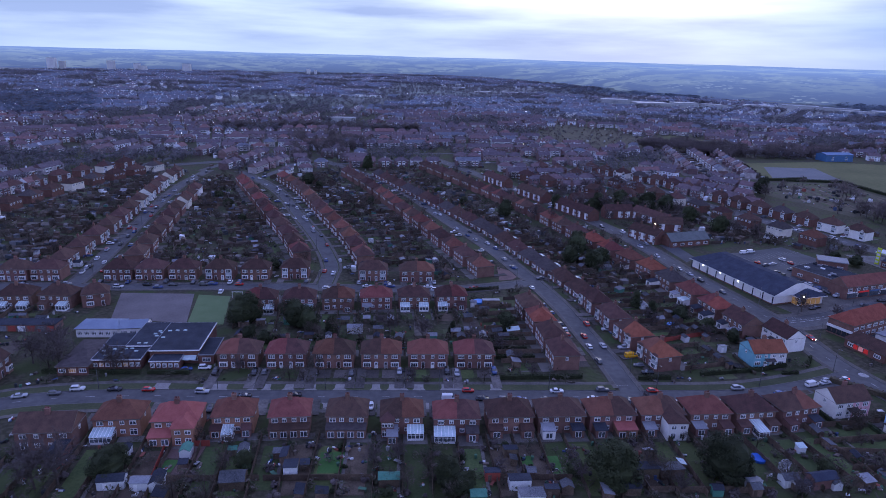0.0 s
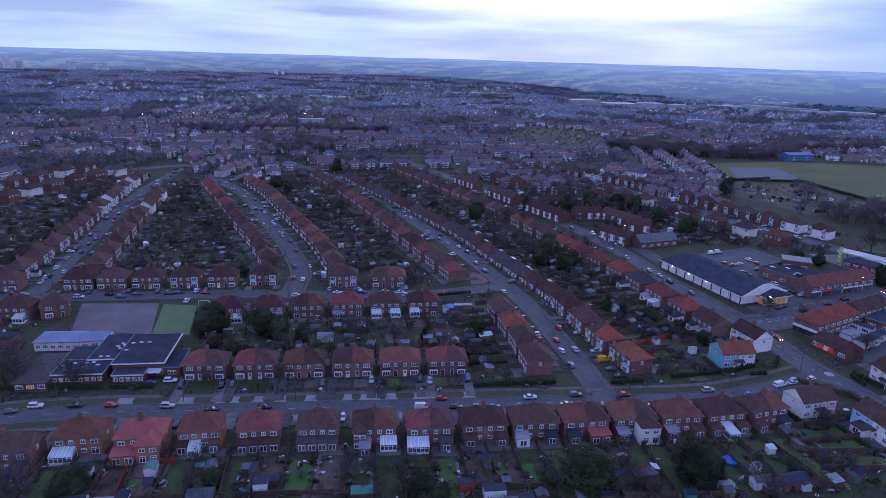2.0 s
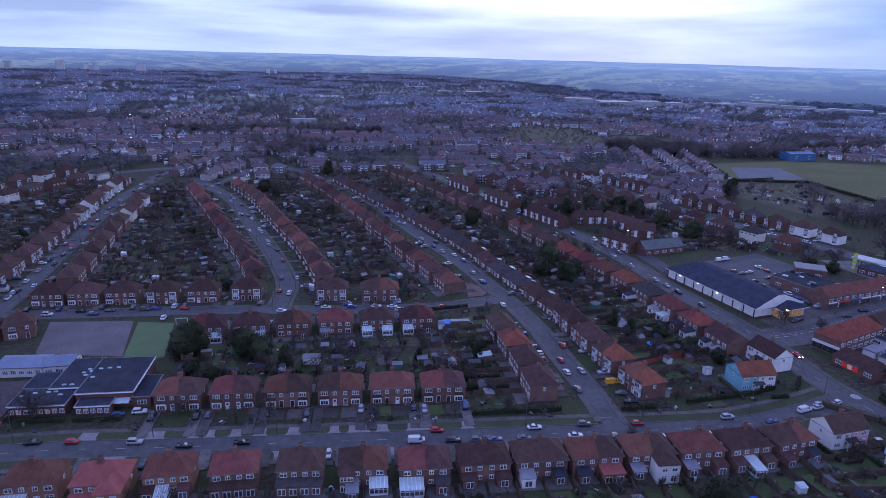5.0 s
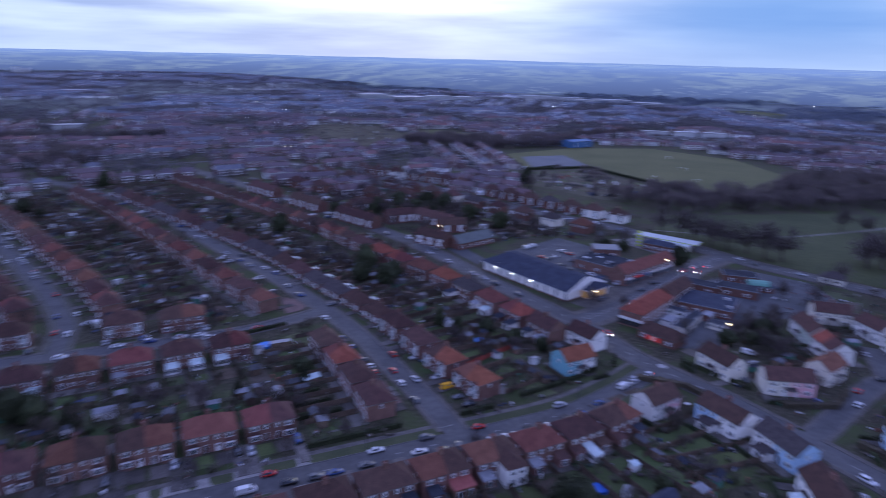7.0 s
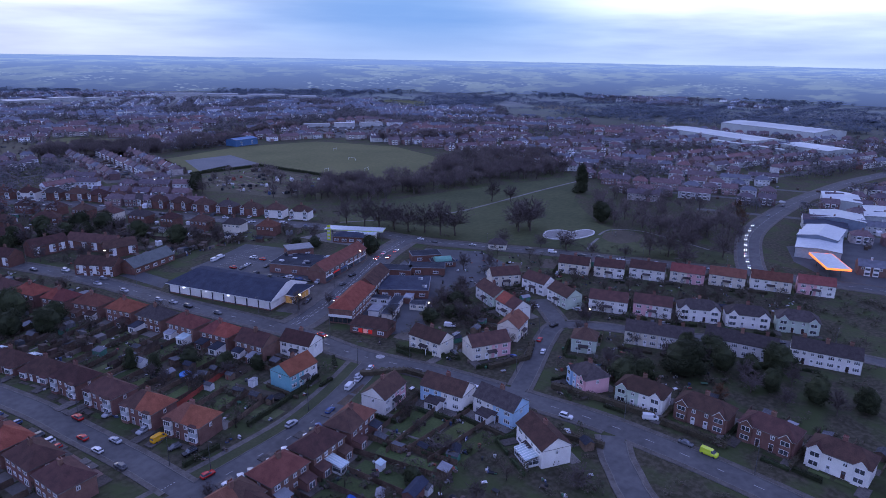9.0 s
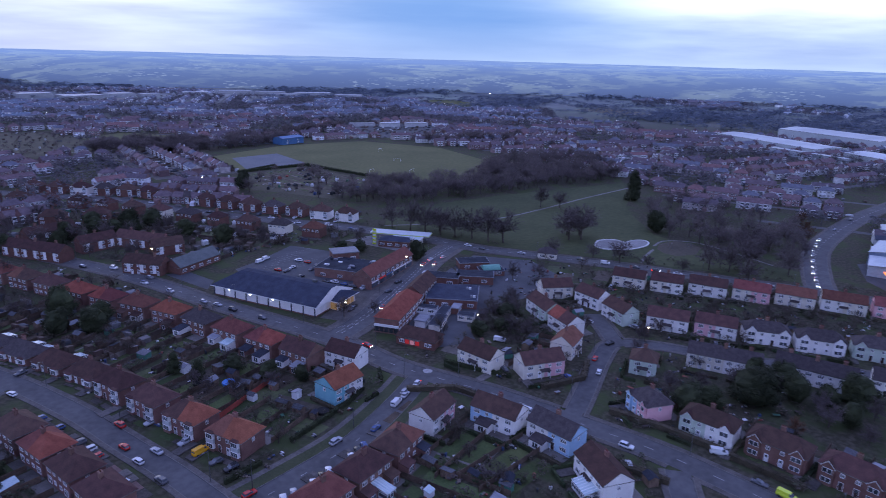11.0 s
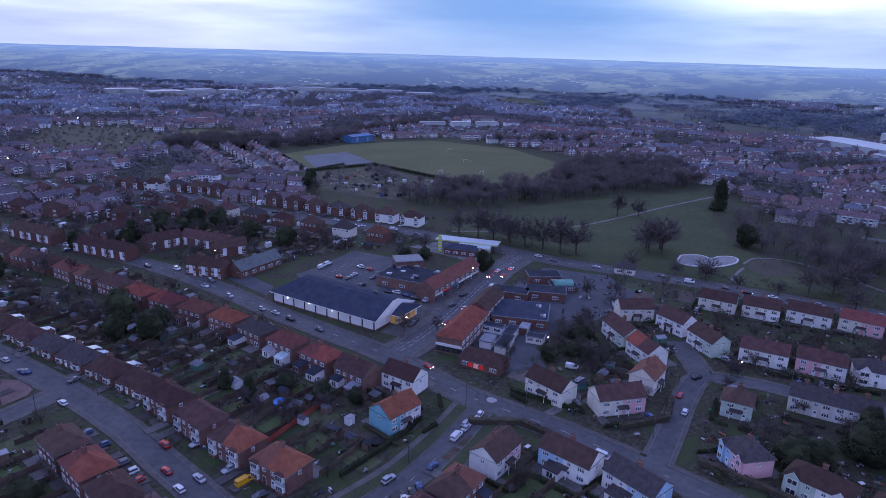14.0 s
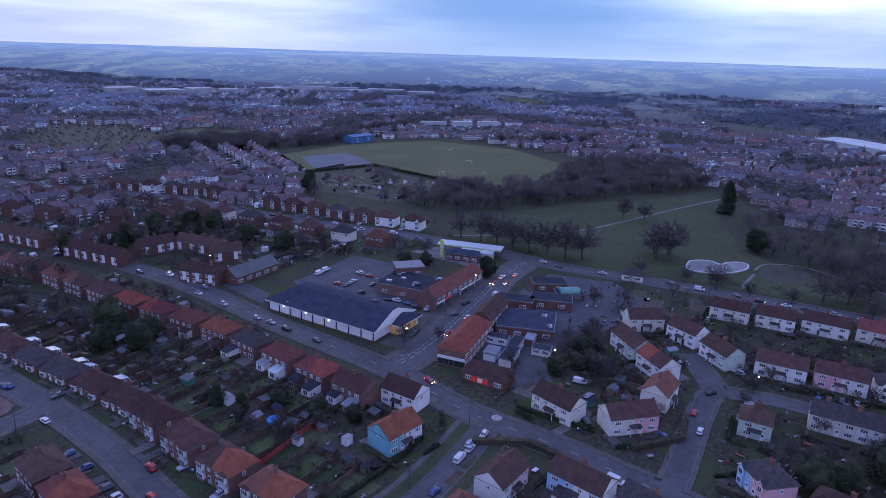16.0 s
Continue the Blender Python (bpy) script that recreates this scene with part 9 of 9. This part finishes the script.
# the tall trees of the park, along its road and round the pool
for x, y, h, w in ((244, 313, 15, 1.0), (247, 304, 16, 1.1), (250, 295, 14, 1.1), (253, 287, 15, 1.0), (258, 279, 15, 1.15), (261, 270, 17, 1.1), (265, 263, 17, 1.1), (241, 325, 14, 1.0), (255, 301, 13, 1.1), (350, 301, 13, 1.0), (358, 291, 11, 1.1), (297, 243, 15, 1.15), (303, 239, 18, 1.05), (309, 244, 16, 1.1), (304, 249, 15, 1.1),
                   (281.5, 203, 11, 1.1), (305, 169, 12, 1.1), (309, 161, 13, 1.1), (320, 157, 14, 1.1), (332, 160, 12, 1.1), (326, 140, 12, 1.1), (300, 149, 10, 1.1), (358, 186, 9, 1.2), (366, 172, 11, 1.3), (372, 164, 10, 1.3), (349, 168, 11, 1.2),
                   (278, 216, 7, 1.1), (268, 233, 8, 1.1), (284, 190, 6, 1.1), (292, 176, 6, 1.1)):
    tree("bare", x, y, h * 1.15, w * 1.2, TREES.randrange(3))
for x, y, h in ((398, 152, 9), (412, 158, 9), (180, 93, 6), (438, 168, 9)):
    tree("bare", x, y, h, 1.2, 3)
for x, y, h in TREE_SPOTS[:80]:
    tree("bare" if TREES.random() < .75 else "broad", x, y, h, 1.1)
SHRUB_SPOTS = [q for q in SHRUB_SPOTS if off_road(q[0], q[1], 1.5)]
for x, y, h in SHRUB_SPOTS[:160]:
    k = KINDS[TREES.choice(("shrub", "dark_shrub", "dry_shrub", "dry_shrub")), TREES.randrange(3)]
    o = solid("shrub", k, at(x, y, TREES.uniform(0, 360)), "rounded garden shrub with small dull leaves", "shrub", "garden shrubs")
    o.scale = (h * 1.25, h * 1.25, h)
scatter("garden_bushes", [tmpl(leaf_crown(61 + s, "shrub", 60)) for s in range(3)], [(TREES.randrange(3), x, y, 0, TREES.uniform(0, 6), h * 1.25, h * 1.25, h) for x, y, h in SHRUB_SPOTS[160:]], ["undergrowth"], "low bushes in the farther gardens", "bushes")


def hedge(x0, y0, x1, y1, h=1.4, w=1.0, mat="evergreen"):
    """A clipped hedge of small leaf sprays along a line."""
    r = random.Random(int(x0 * 7 + y0))
    L = math.hypot(x1 - x0, y1 - y0)
    b = Build()
    b.box(0, L, -w * .36, w * .36, 0, h * .86)
    for _ in range(int(L * 34)):
        u, face = r.uniform(0, L), r.random()
        c = Vector((u, r.uniform(-w / 2, w / 2), h)) if face < .45 else Vector((u, r.choice((-1, 1)) * w / 2 * r.uniform(.8, 1.05), r.uniform(.05, h)))
        c += Vector((r.gauss(0, .05), r.gauss(0, .05), r.gauss(0, .06)))
        p, q = [Vector((r.uniform(-1, 1), r.uniform(-1, 1), r.uniform(-1, 1))).normalized() * r.uniform(.1, .24) for _ in range(2)]
        b.poly([c - p, c + q, c + p, c - q])
    solid("hedge", b.mesh("hedge", [mat]), at(x0, y0, math.degrees(math.atan2(y1 - y0, x1 - x0))), "clipped dark evergreen garden hedge", "hedge", "hedges")


for a in ((82, 181.5, 104, 186.5), (104, 186.5, 112, 190), (-114, 168, -86, 170), (-84, 170.2, -72, 171), (20, 174.5, 45, 177), (19.5, 188, 32, 189), (19, 194, 30, 195.5), (19, 200, 28, 202), (142, 186, 150, 165),
          (62, 177.5, 72, 178.5), (119, 190, 123, 196), (24, 252, 2, 245.5), (-134, 232.5, -128, 233), (300, 545, 262, 534)):
    hedge(*a)
for a in ((154.6, 133.5, 157.4, 119.5), (157.4, 119.5, 158.6, 103.5), (151.5, 154.5, 165.6, 149.2), (165.6, 149.2, 176.5, 154.8), (157.6, 101, 157.8, 84), (136.4, 107, 132.5, 123), (137.6, 128, 135.4, 141), (121, 181, 132, 172), (132, 172, 134.5, 160)):
    hedge(*a, 1.7, 2.0, "hedge_brown")
for i, h in enumerate(REND):                 # front hedges of the rendered houses
    w, d = RENDERED[i][3], RENDERED[i][4]
    for x0, x1, y0, y1 in ((-w / 2 - 1, -1.2, -d / 2 - 5.2, -d / 2 - 5.2), (1.2, w / 2 + 1, -d / 2 - 5.2, -d / 2 - 5.2), (-w / 2 - 1.6, -w / 2 - 1.6, -d / 2 - 4.6, d / 2)):
        p, q = h.matrix_world @ Vector((x0, y0, 0)), h.matrix_world @ Vector((x1, y1, 0))
        if off_road(p.x, p.y, 2.4) and off_road(q.x, q.y, 2.4) and GR.random() < .8:
            hedge(p.x, p.y, q.x, q.y, GR.uniform(.9, 1.5), GR.uniform(.7, 1.1), GR.choice(("evergreen", "shrub_leaf", "hedge_brown")))
for a in ((257, 531, 320, 529.5, 2.2, 1.6), (320, 529.5, 333, 432, 2.2, 1.6), (333, 432, 349, 406, 2.2, 1.6)):
    hedge(*a)


# ---------------------------------------------------------------- street furniture and markings
def street_lamp(x, y, ang, h=8.0, lit=False):
    base = thing("street_lamp", at(x, y, ang), "grey steel street lamp column with short arm", "street lamp", "street lamps")
    part("column", shared(("col", h), lambda: (lambda b: (b.tube((0, 0, 0), (0, 0, h), .11, .06, 6, 0, True), b.mesh("column", ["steel"]))[1])(Build())), base)
    part("arm", shared(("arm", h), lambda: (lambda b: (b.tube((0, 0, h - .05), (1.0, 0, h + .15), .05, .04, 5, 0, True), b.mesh("arm", ["steel"]))[1])(Build())), base)
    part("lantern", shared(("lan", h, lit), lambda: (lambda b: (b.box(.85, 1.5, -.12, .12, h + .06, h + .2), b.mesh("lantern", ["lamp_glow" if lit else "steel"]))[1])(Build())), base)


for name, gap, side in (("school_road", 32, 1), ("rising_road", 36, -1), ("main_road", 34, 1), ("cross_road", 40, -1), ("park_road", 38, -1), ("shopping_street", 30, 1), ("close_road", 34, 1), ("bend_road", 40, 1), ("white_house_road", 40, -1)):
    i = [r[0] for r in ROADS].index(name)
    ln, nn = LINES[i], normals(LINES[i])
    s = 12.0
    acc = 0
    for j in range(1, len(ln)):
        acc += float(np.linalg.norm(ln[j] - ln[j - 1]))
        if acc > s:
            s += gap
            p = ln[j] + nn[j] * side * (ROADS[i][1] / 2 + .7)
            if off_road(p[0], p[1], .4) and -190 < p[0] < 320 and 60 < p[1] < 470:
                street_lamp(float(p[0]), float(p[1]), math.degrees(math.atan2(-nn[j][1] * side, -nn[j][0] * side)), lit=name in ("shopping_street",) and j % 2 == 0)
for x, y in ((118, 352), (172, 198), (208, 150), (163, 128.5), (187, 136)):
    street_lamp(x, y, 200, 5.0, True)


def dashes(road, gap=6.0, long=2.4, wide=.14, off=0.0, lo=0, hi=1e9):
    i = [r[0] for r in ROADS].index(road)
    ln, nn = smooth_line(ROADS[i][4], .6), None
    nn = normals(ln)
    b = Build()
    acc, z = 0.0, 0.03 + .004 * i + .012
    for j in range(len(ln) - 1):
        acc += float(np.linalg.norm(ln[j + 1] - ln[j]))
        m = ln[j] + nn[j] * off
        if acc % gap < long and lo < acc < hi and off_road(m[0], m[1], .2, i):
            q = [(*(ln[k] + nn[k] * (off + o)), z) for k, o in ((j, -wide), (j, wide), (j + 1, wide), (j + 1, -wide))]
            b.poly(q[::-1])
    if b.f:
        solid("road_marking", b.mesh("road_marking", ["white_line"]), Matrix(), "worn white painted lane line on the road", "road marking", kind="structure")


dashes("main_road", 9, 2.4, .1)
dashes("shopping_street", 4, 2.6, .16)
dashes("shopping_street", 3, 1.5, .12, 1.6)
dashes("park_road", 6, 3)
dashes("bypass", 6, 3)
dashes("school_road", 9, 2, .08)
b = Build()
for k in range(12):
    p = Vector((53.5 - 4 + .75 * k, 172.6 + .1 * k))
    b.box(p.x - .2, p.x + .2, p.y - .12, p.y + .12, .085, .095)
for k in range(10):
    for rr in range(2):
        b.box(134.6 + .9 * k - 2, 135.0 + .9 * k - 2, 231.5 - .3 * k + rr * .7, 231.8 - .3 * k + rr * .7, .085, .095)
n = 18
b.loft([[(134.2 + q * math.cos(2 * math.pi * j / n), 185.7 + q * math.sin(2 * math.pi * j / n), z) for j in range(n)] for q, z in ((1.5, .06), (1.4, .10))])
solid("junction_marking", b.mesh("junction_marking", ["white_line"]), Matrix(), "give-way dashes and painted roundabout disc", "road marking", kind="structure")
# car park bays
b = Build()
dx, dy = math.cos(radians(20)), math.sin(radians(20))
for r0, (sx, sy) in enumerate(((147, 303), (150.5, 293.5), (158, 311))):
    for k in range(11):
        x, y = sx + 2.5 * k * dx, sy + 2.5 * k * dy
        b.poly([(x, y, .062), (x + .1 * dx, y + .1 * dy, .062), (x + .1 * dx - 4.6 * dy, y + .1 * dy + 4.6 * dx, .062), (x - 4.6 * dy, y + 4.6 * dx, .062)])
solid("bay_marking", b.mesh("bay_marking", ["white_line"]), Matrix(), "white painted parking bay lines", "road marking", kind="structure")
# white goals on the sports field and the school pitch
for x, y, a, w in ((345, 470, 20, 7), (372, 450, 200, 7), (400, 500, 110, 7), (430, 560, 20, 7), (-78, 232.5, 5, 4)):
    b = Build()
    for xx in (-w / 2, w / 2):
        b.tube((xx, 0, 0), (xx, 0, 2.4), .09, .09, 5, 0, True)
    b.tube((-w / 2, 0, 2.4), (w / 2, 0, 2.4), .09, .09, 5, 0, True)
    solid("goal_posts", b.mesh("goal_posts", ["upvc"]), at(x, y, a, .05), "white football goal posts on the grass", "goal")
# drained paddling pool with raised white rim, play area and paths of the park
POOL = smooth_line([(307.5, 231.3), (298, 227), (296, 221), (300.8, 214.5), (307, 210.5), (318, 208.6), (326, 211), (327.5, 215.4), (322, 219), (316, 219.6), (316.5, 225), (313, 229.5), (307.5, 231.3)], 1.5)
pool = thing("paddling_pool", Matrix(), "drained pale concrete paddling pool with white rim", "paddling pool")
b = Build()
b.poly([(x, y, .07) for x, y in POOL[:-1]][::-1])
part("basin", b.mesh("basin", ["court_pale"]), pool)
b = Build()
pn = normals(POOL)
strip(b, POOL, pn, -.35, .35, .45, .45)
strip(b, POOL, pn, -.35, -.35, .45, .05)
strip(b, POOL, pn, .35, .35, .05, .45)
part("rim", b.mesh("rim", ["far_white"]), pool, None, "white painted rim")
flat("play_area", [(318, 202), (328, 206), (340, 203), (343, 194), (338, 187), (325, 184), (314, 189), (314, 196)], .07, "scrub_ground", "brown bark-covered play area in the park", "play area")
for x, y, a in ((326, 198, 20), (334, 192, 70), (329, 203, 110)):
    b = Build()
    for sx in (-1.6, 1.6):
        b.tube((sx, -.8, 0), (sx, 0, 2.4), .07, .06, 5, 0, True)
        b.tube((sx, .8, 0), (sx, 0, 2.4), .07, .06, 5, 0, True)
    b.tube((-1.6, 0, 2.4), (1.6, 0, 2.4), .07, .07, 5, 0, True)
    b.box(-.7, -.2, -.12, .12, .5, .55)
    b.box(.2, .7, -.12, .12, .5, .55)
    solid("play_frame", b.mesh("play_frame", ["steel"]), at(x, y, a, .07), "steel swing frame in the play area", "swing")
for pts, wd in (([(240, 330), (270, 312), (304, 299), (345, 297), (400, 298), (460, 297)], .9), ([(336, 150), (345, 180), (346, 196), (336, 207), (322, 206)], .7), ([(290, 196), (302, 200), (316, 203)], .7)):
    ln = smooth_line(pts, 4)
    b = Build()
    strip(b, ln, normals(ln), -wd, wd, .085, .085)
    solid("park_path", b.mesh("park_path", ["concrete"]), Matrix(), "narrow pale path across the park", "path", kind="structure")


# ---------------------------------------------------------------- what fills the gardens
FILL = random.Random(404)
HS = np.array(HOUSES)


def open_garden(x, y, clear=0.8, road=4.4):
    """True on garden ground: inside the estate, off roads, houses and the large yards."""
    if x > 220 and y > 240 - 2.33 * (x - 248):          # beyond the park road
        return False
    if not inside(BUILT, x, y) or not off_road(x, y, road) or np.min(np.hypot(HS[:, 0] - x, HS[:, 1] - y) - HS[:, 2]) < clear:
        return False
    return not (112 < x < 200 and 205 < y < 332 or -128 < x < -64 and 170 < y < 240 or 200 < x < 250 and 235 < y < 325)


def nearest_road(x, y):
    """The unit direction of the road that runs nearest."""
    best, way = 1e9, (1, 0)
    for ln in LINES:
        d = (ln[:, 0] - x) ** 2 + (ln[:, 1] - y) ** 2
        i = min(int(np.argmin(d)), len(ln) - 2)
        if d[i] < best:
            v = ln[i + 1] - ln[i]
            best, way = d[i], tuple(v / np.hypot(*v))
    return way


def bin_shape():
    b = Build()
    b.loft([[(-.24, -.3, 0), (.24, -.3, 0), (.24, .3, 0), (-.24, .3, 0)], [(-.29, -.36, .95), (.29, -.36, .95), (.29, .36, .95), (-.29, .36, .95)], [(-.31, -.38, .97), (.31, -.38, .97), (.31, .38, .97), (-.31, .38, .97)],
            [(-.24, -.3, 1.07), (.24, -.3, 1.07), (.24, .3, 1.07), (-.24, .3, 1.07)]])
    return tmpl(b)


def table_shape():
    b = Build()
    b.box(-.8, .8, -.45, .45, .68, .74)
    for x in (-.7, .7):
        for y in (-.35, .35):
            b.box(x - .04, x + .04, y - .04, y + .04, 0, .68)
    return tmpl(b)


def pile_shape(seed):
    r = random.Random(seed)
    b = Build()
    for i in range(6):
        x, y, w, d = r.uniform(-.6, .6), r.uniform(-.4, .4), r.uniform(.2, .6), r.uniform(.15, .4)
        b.box(x - w, x + w, y - d, y + d, 0, r.uniform(.15, .7))
    return tmpl(b)


def frame_shape():
    """A cold frame or small glasshouse with a pitched top."""
    b = Build()
    b.loft([[(-1, -.8, 0), (1, -.8, 0), (1, .8, 0), (-1, .8, 0)], [(-1, -.8, 1.3), (1, -.8, 1.3), (1, .8, 1.3), (-1, .8, 1.3)], [(-1, -.05, 2.0), (1, -.05, 2.0), (1, .05, 2.0), (-1, .05, 2.0)]])
    return tmpl(b)


def fill(n, lo, hi, clear, road, step=None):
    out = []
    tries = 0
    while len(out) < n and tries < n * 12:
        tries += 1
        x, y = FILL.uniform(-270, 330), FILL.uniform(lo, hi)
        if open_garden(x, y, clear, road):
            out.append((x, y))
    return out


# cars parked along the farther roads and in the forecourts beside them
b = Build()
b.loft([ring(-2.0, 2.0, .84, .25), ring(-2.0, 2.0, .86, .6), ring(-1.9, 1.75, .8, .88)])
b.loft([ring(-1.6, .9, .74, .86, .2), ring(-1.3, .3, .62, 1.4, .2)], 1)
b.loft([ring(-1.32, .32, .63, 1.38, .2), ring(-1.2, .2, .56, 1.44, .2)])
spots = []
for name, lo, hi, n in (("white_house_road", 250, 500, 40), ("bend_road", 262, 480, 26), ("rising_road", 262, 520, 34), ("main_road", 300, 560, 24), ("cross_road", 225, 262, 18), ("far_left_road", 300, 520, 26), ("park_road", 330, 600, 30)):
    i = [r[0] for r in ROADS].index(name)
    ln, nn = LINES[i], normals(LINES[i])
    js = [j for j in range(1, len(ln) - 1) if lo < ln[j][1] < hi]
    for _ in range(n):
        j = FILL.choice(js)
        side, off = FILL.choice((-1, 1)), FILL.choice((ROADS[i][1] / 2 - 1.0, ROADS[i][1] / 2 - 1.0, ROADS[i][1] / 2 + 4.2))
        x, y = ln[j] + nn[j] * side * off
        t = ln[j + 1] - ln[j - 1]
        if all((x - q[1]) ** 2 + (y - q[2]) ** 2 > 30 for q in spots) and np.min(np.hypot(HS[:, 0] - x, HS[:, 1] - y) - HS[:, 2]) > -1.5:
            a = math.atan2(t[1], t[0]) + (1.57 if off > ROADS[i][1] / 2 else 0)
            spots.append((0, float(x), float(y), .09, a, .95, .95, .95))
scatter("distant_cars", [tmpl(b)], spots, ["car_paint", "glass"], "cars parked along the farther streets", "cars")
# bins, tables, heaps and cold frames, thick in the nearer gardens
spots = [(FILL.choice((0, 0, 1, 2, 2, 3, 3)), x, y, 0.05, FILL.uniform(0, 6.28), FILL.uniform(.7, 1.25), FILL.uniform(.7, 1.25), FILL.uniform(.7, 1.1)) for x, y in fill(1150, 95, 260, .5, 4.4) + fill(420, 100, 150, .5, 4.4) + fill(1200, 250, 540, .5, 4.4)]
scatter("garden_clutter", [bin_shape(), table_shape(), pile_shape(1), pile_shape(2), frame_shape()], spots, ["clutter"], "bins, tables, heaps and cold frames in the gardens", "garden clutter")
# more small sheds behind the farther rows
spots = []
for x, y in fill(600, 255, 540, 3.0, 7):
    a = math.atan2(*reversed(nearest_road(x, y)))
    spots.append((0, x, y, 0, a + FILL.choice((0, 1.57)), FILL.uniform(.6, 1.3), FILL.uniform(.6, 1.2), FILL.uniform(.8, 1.1)))
scatter("garden_sheds", [tmpl(b1)], spots, ["far_shed"], "small sheds behind the farther rows", "sheds")
# narrow plots of lawn, bed and paving behind the farther rows, end on to the road
b, taken = Build(), []
for x, y in fill(2400, 176, 545, 2.5, 11):
    tx, ty = nearest_road(x, y)
    w, l = FILL.uniform(2.2, 4.2), FILL.uniform(5, 9)
    if any((x - p) ** 2 + (y - q) ** 2 < (l + e + 1) ** 2 for p, q, e in taken) or inside(BACK_YARD, x, y):
        continue
    if all(open_garden(x + sx * tx * w - sy * ty * l, y + sx * ty * w + sy * tx * l, 0, 6) for sx in (-1, 1) for sy in (-1, 1)):
        z = .012
        taken.append((x, y, l * .45))
        b.poly([(x + sx * tx * w - sy * ty * l, y + sx * ty * w + sy * tx * l, z) for sx, sy in ((-1, -1), (1, -1), (1, 1), (-1, 1))])
solid("garden_plots", b.mesh("garden_plots", ["garden_plot"]), Matrix(), "narrow strips of lawn, bed and paving behind the houses", "gardens", kind="stuff")
# fence lines between the farther gardens, square to the nearest road
b = Build()
for x, y in fill(900, 240, 545, 4.0, 9):
    tx, ty = nearest_road(x, y)
    if FILL.random() < .72:
        tx, ty = -ty, tx
    L = FILL.uniform(4, 9)
    if open_garden(x + tx * L, y + ty * L, 1.0, 7):
        h, (nx, ny) = FILL.uniform(1.2, 1.8), (-ty * .04, tx * .04)
        lo = [(x - nx, y - ny, 0), (x + tx * L - nx, y + ty * L - ny, 0), (x + tx * L + nx, y + ty * L + ny, 0), (x + nx, y + ny, 0)]
        b.loft([lo, [(p, q, h) for p, q, _ in lo]])
solid("garden_fences", b.mesh("garden_fences", ["far_fence"]), Matrix(), "weathered board fences between the farther gardens", "fences", kind="stuff")
# leafless fruit trees and thickets
near_park = [(232, 172), (243, 160), (250, 146), (247, 128), (262, 128), (256, 112), (268, 112), (262, 98), (272, 98), (238, 186), (240, 146), (252, 170), (262, 146), (268, 132), (276, 118), (284, 104)]
spots = [(FILL.randrange(5), x + FILL.uniform(-3, 3), y + FILL.uniform(-3, 3), -.3, FILL.uniform(0, 6), 5.2, 5.2, 5.0) for x, y in near_park]
spots += [(FILL.randrange(5), x, y, -.3, FILL.uniform(0, 6.28), 1.15 * h, 1.15 * h, h) for x, y, h in [(x, y, FILL.uniform(3, 7.5)) for x, y in fill(260, 112, 250, 1.5, 5.5) + fill(620, 250, 540, 1.5, 6)] if noise.noise((x / 22, y / 22, 5)) > -.15]
scatter("garden_trees", tg, spots, ["garden_twigs"], "leafless fruit trees and thickets in the gardens", "trees")
# allotment plots with narrow beds
b = Build()
for i in range(9):
    for j in range(9):
        x, y = 238 + 10.5 * i + 1.5 * (j % 2), 412 + 12.5 * j
        if inside([(264, 524), (313, 522), (321, 432), (299, 411), (260, 411), (236, 470)], x + 5, y + 5) and inside([(264, 524), (313, 522), (321, 432), (299, 411), (260, 411), (236, 470)], x, y):
            for k in range(3):
                if FILL.random() < .8:
                    x0, w, l = x + k * 3.2, FILL.uniform(1.6, 2.8), FILL.uniform(6, 10.5)
                    lo = [(x0, y, 0), (x0 + w, y, 0), (x0 + w, y + l, 0), (x0, y + l, 0)]
                    b.loft([lo, [(p, q, .12 + .02 * k) for p, q, _ in lo]])
solid("allotment_beds", b.mesh("allotment_beds", ["plots"]), Matrix(), "narrow dug beds of the allotments", "garden beds", kind="stuff")
spots = [(FILL.choice((2, 3, 4, 4)), FILL.uniform(242, 318), FILL.uniform(415, 520), .05, FILL.uniform(0, 6), FILL.uniform(.8, 1.5), FILL.uniform(.8, 1.5), FILL.uniform(.7, 1.2)) for _ in range(130)]
scatter("allotment_clutter", [bin_shape(), table_shape(), pile_shape(1), pile_shape(2), frame_shape()], [q for q in spots if inside([(264, 524), (313, 522), (321, 432), (299, 411), (260, 411), (236, 470)], q[1], q[2])], ["clutter"], "huts, heaps and frames on the allotments", "garden clutter")
# the thicket between the yard and the close
spots = []
while len(spots) < 130:
    x, y = FILL.uniform(164, 206), FILL.uniform(174, 216)
    if inside([(166, 178), (180, 174), (204, 198), (200, 214), (178, 203)], x, y) and np.min(np.hypot(HS[:, 0] - x, HS[:, 1] - y) - HS[:, 2]) > .5:
        h = FILL.uniform(1.6, 4.6)
        spots.append((FILL.randrange(5), x, y, -.2 * h, FILL.uniform(0, 6), 1.2 * h, 1.2 * h, h))
scatter("thicket", tg, spots[:75], ["garden_twigs"], "dense bare thicket between yard and houses", "bushes")
scatter("evergreen_thicket", tm, spots[75:], ["undergrowth"], "dull green bushes between yard and houses", "bushes")
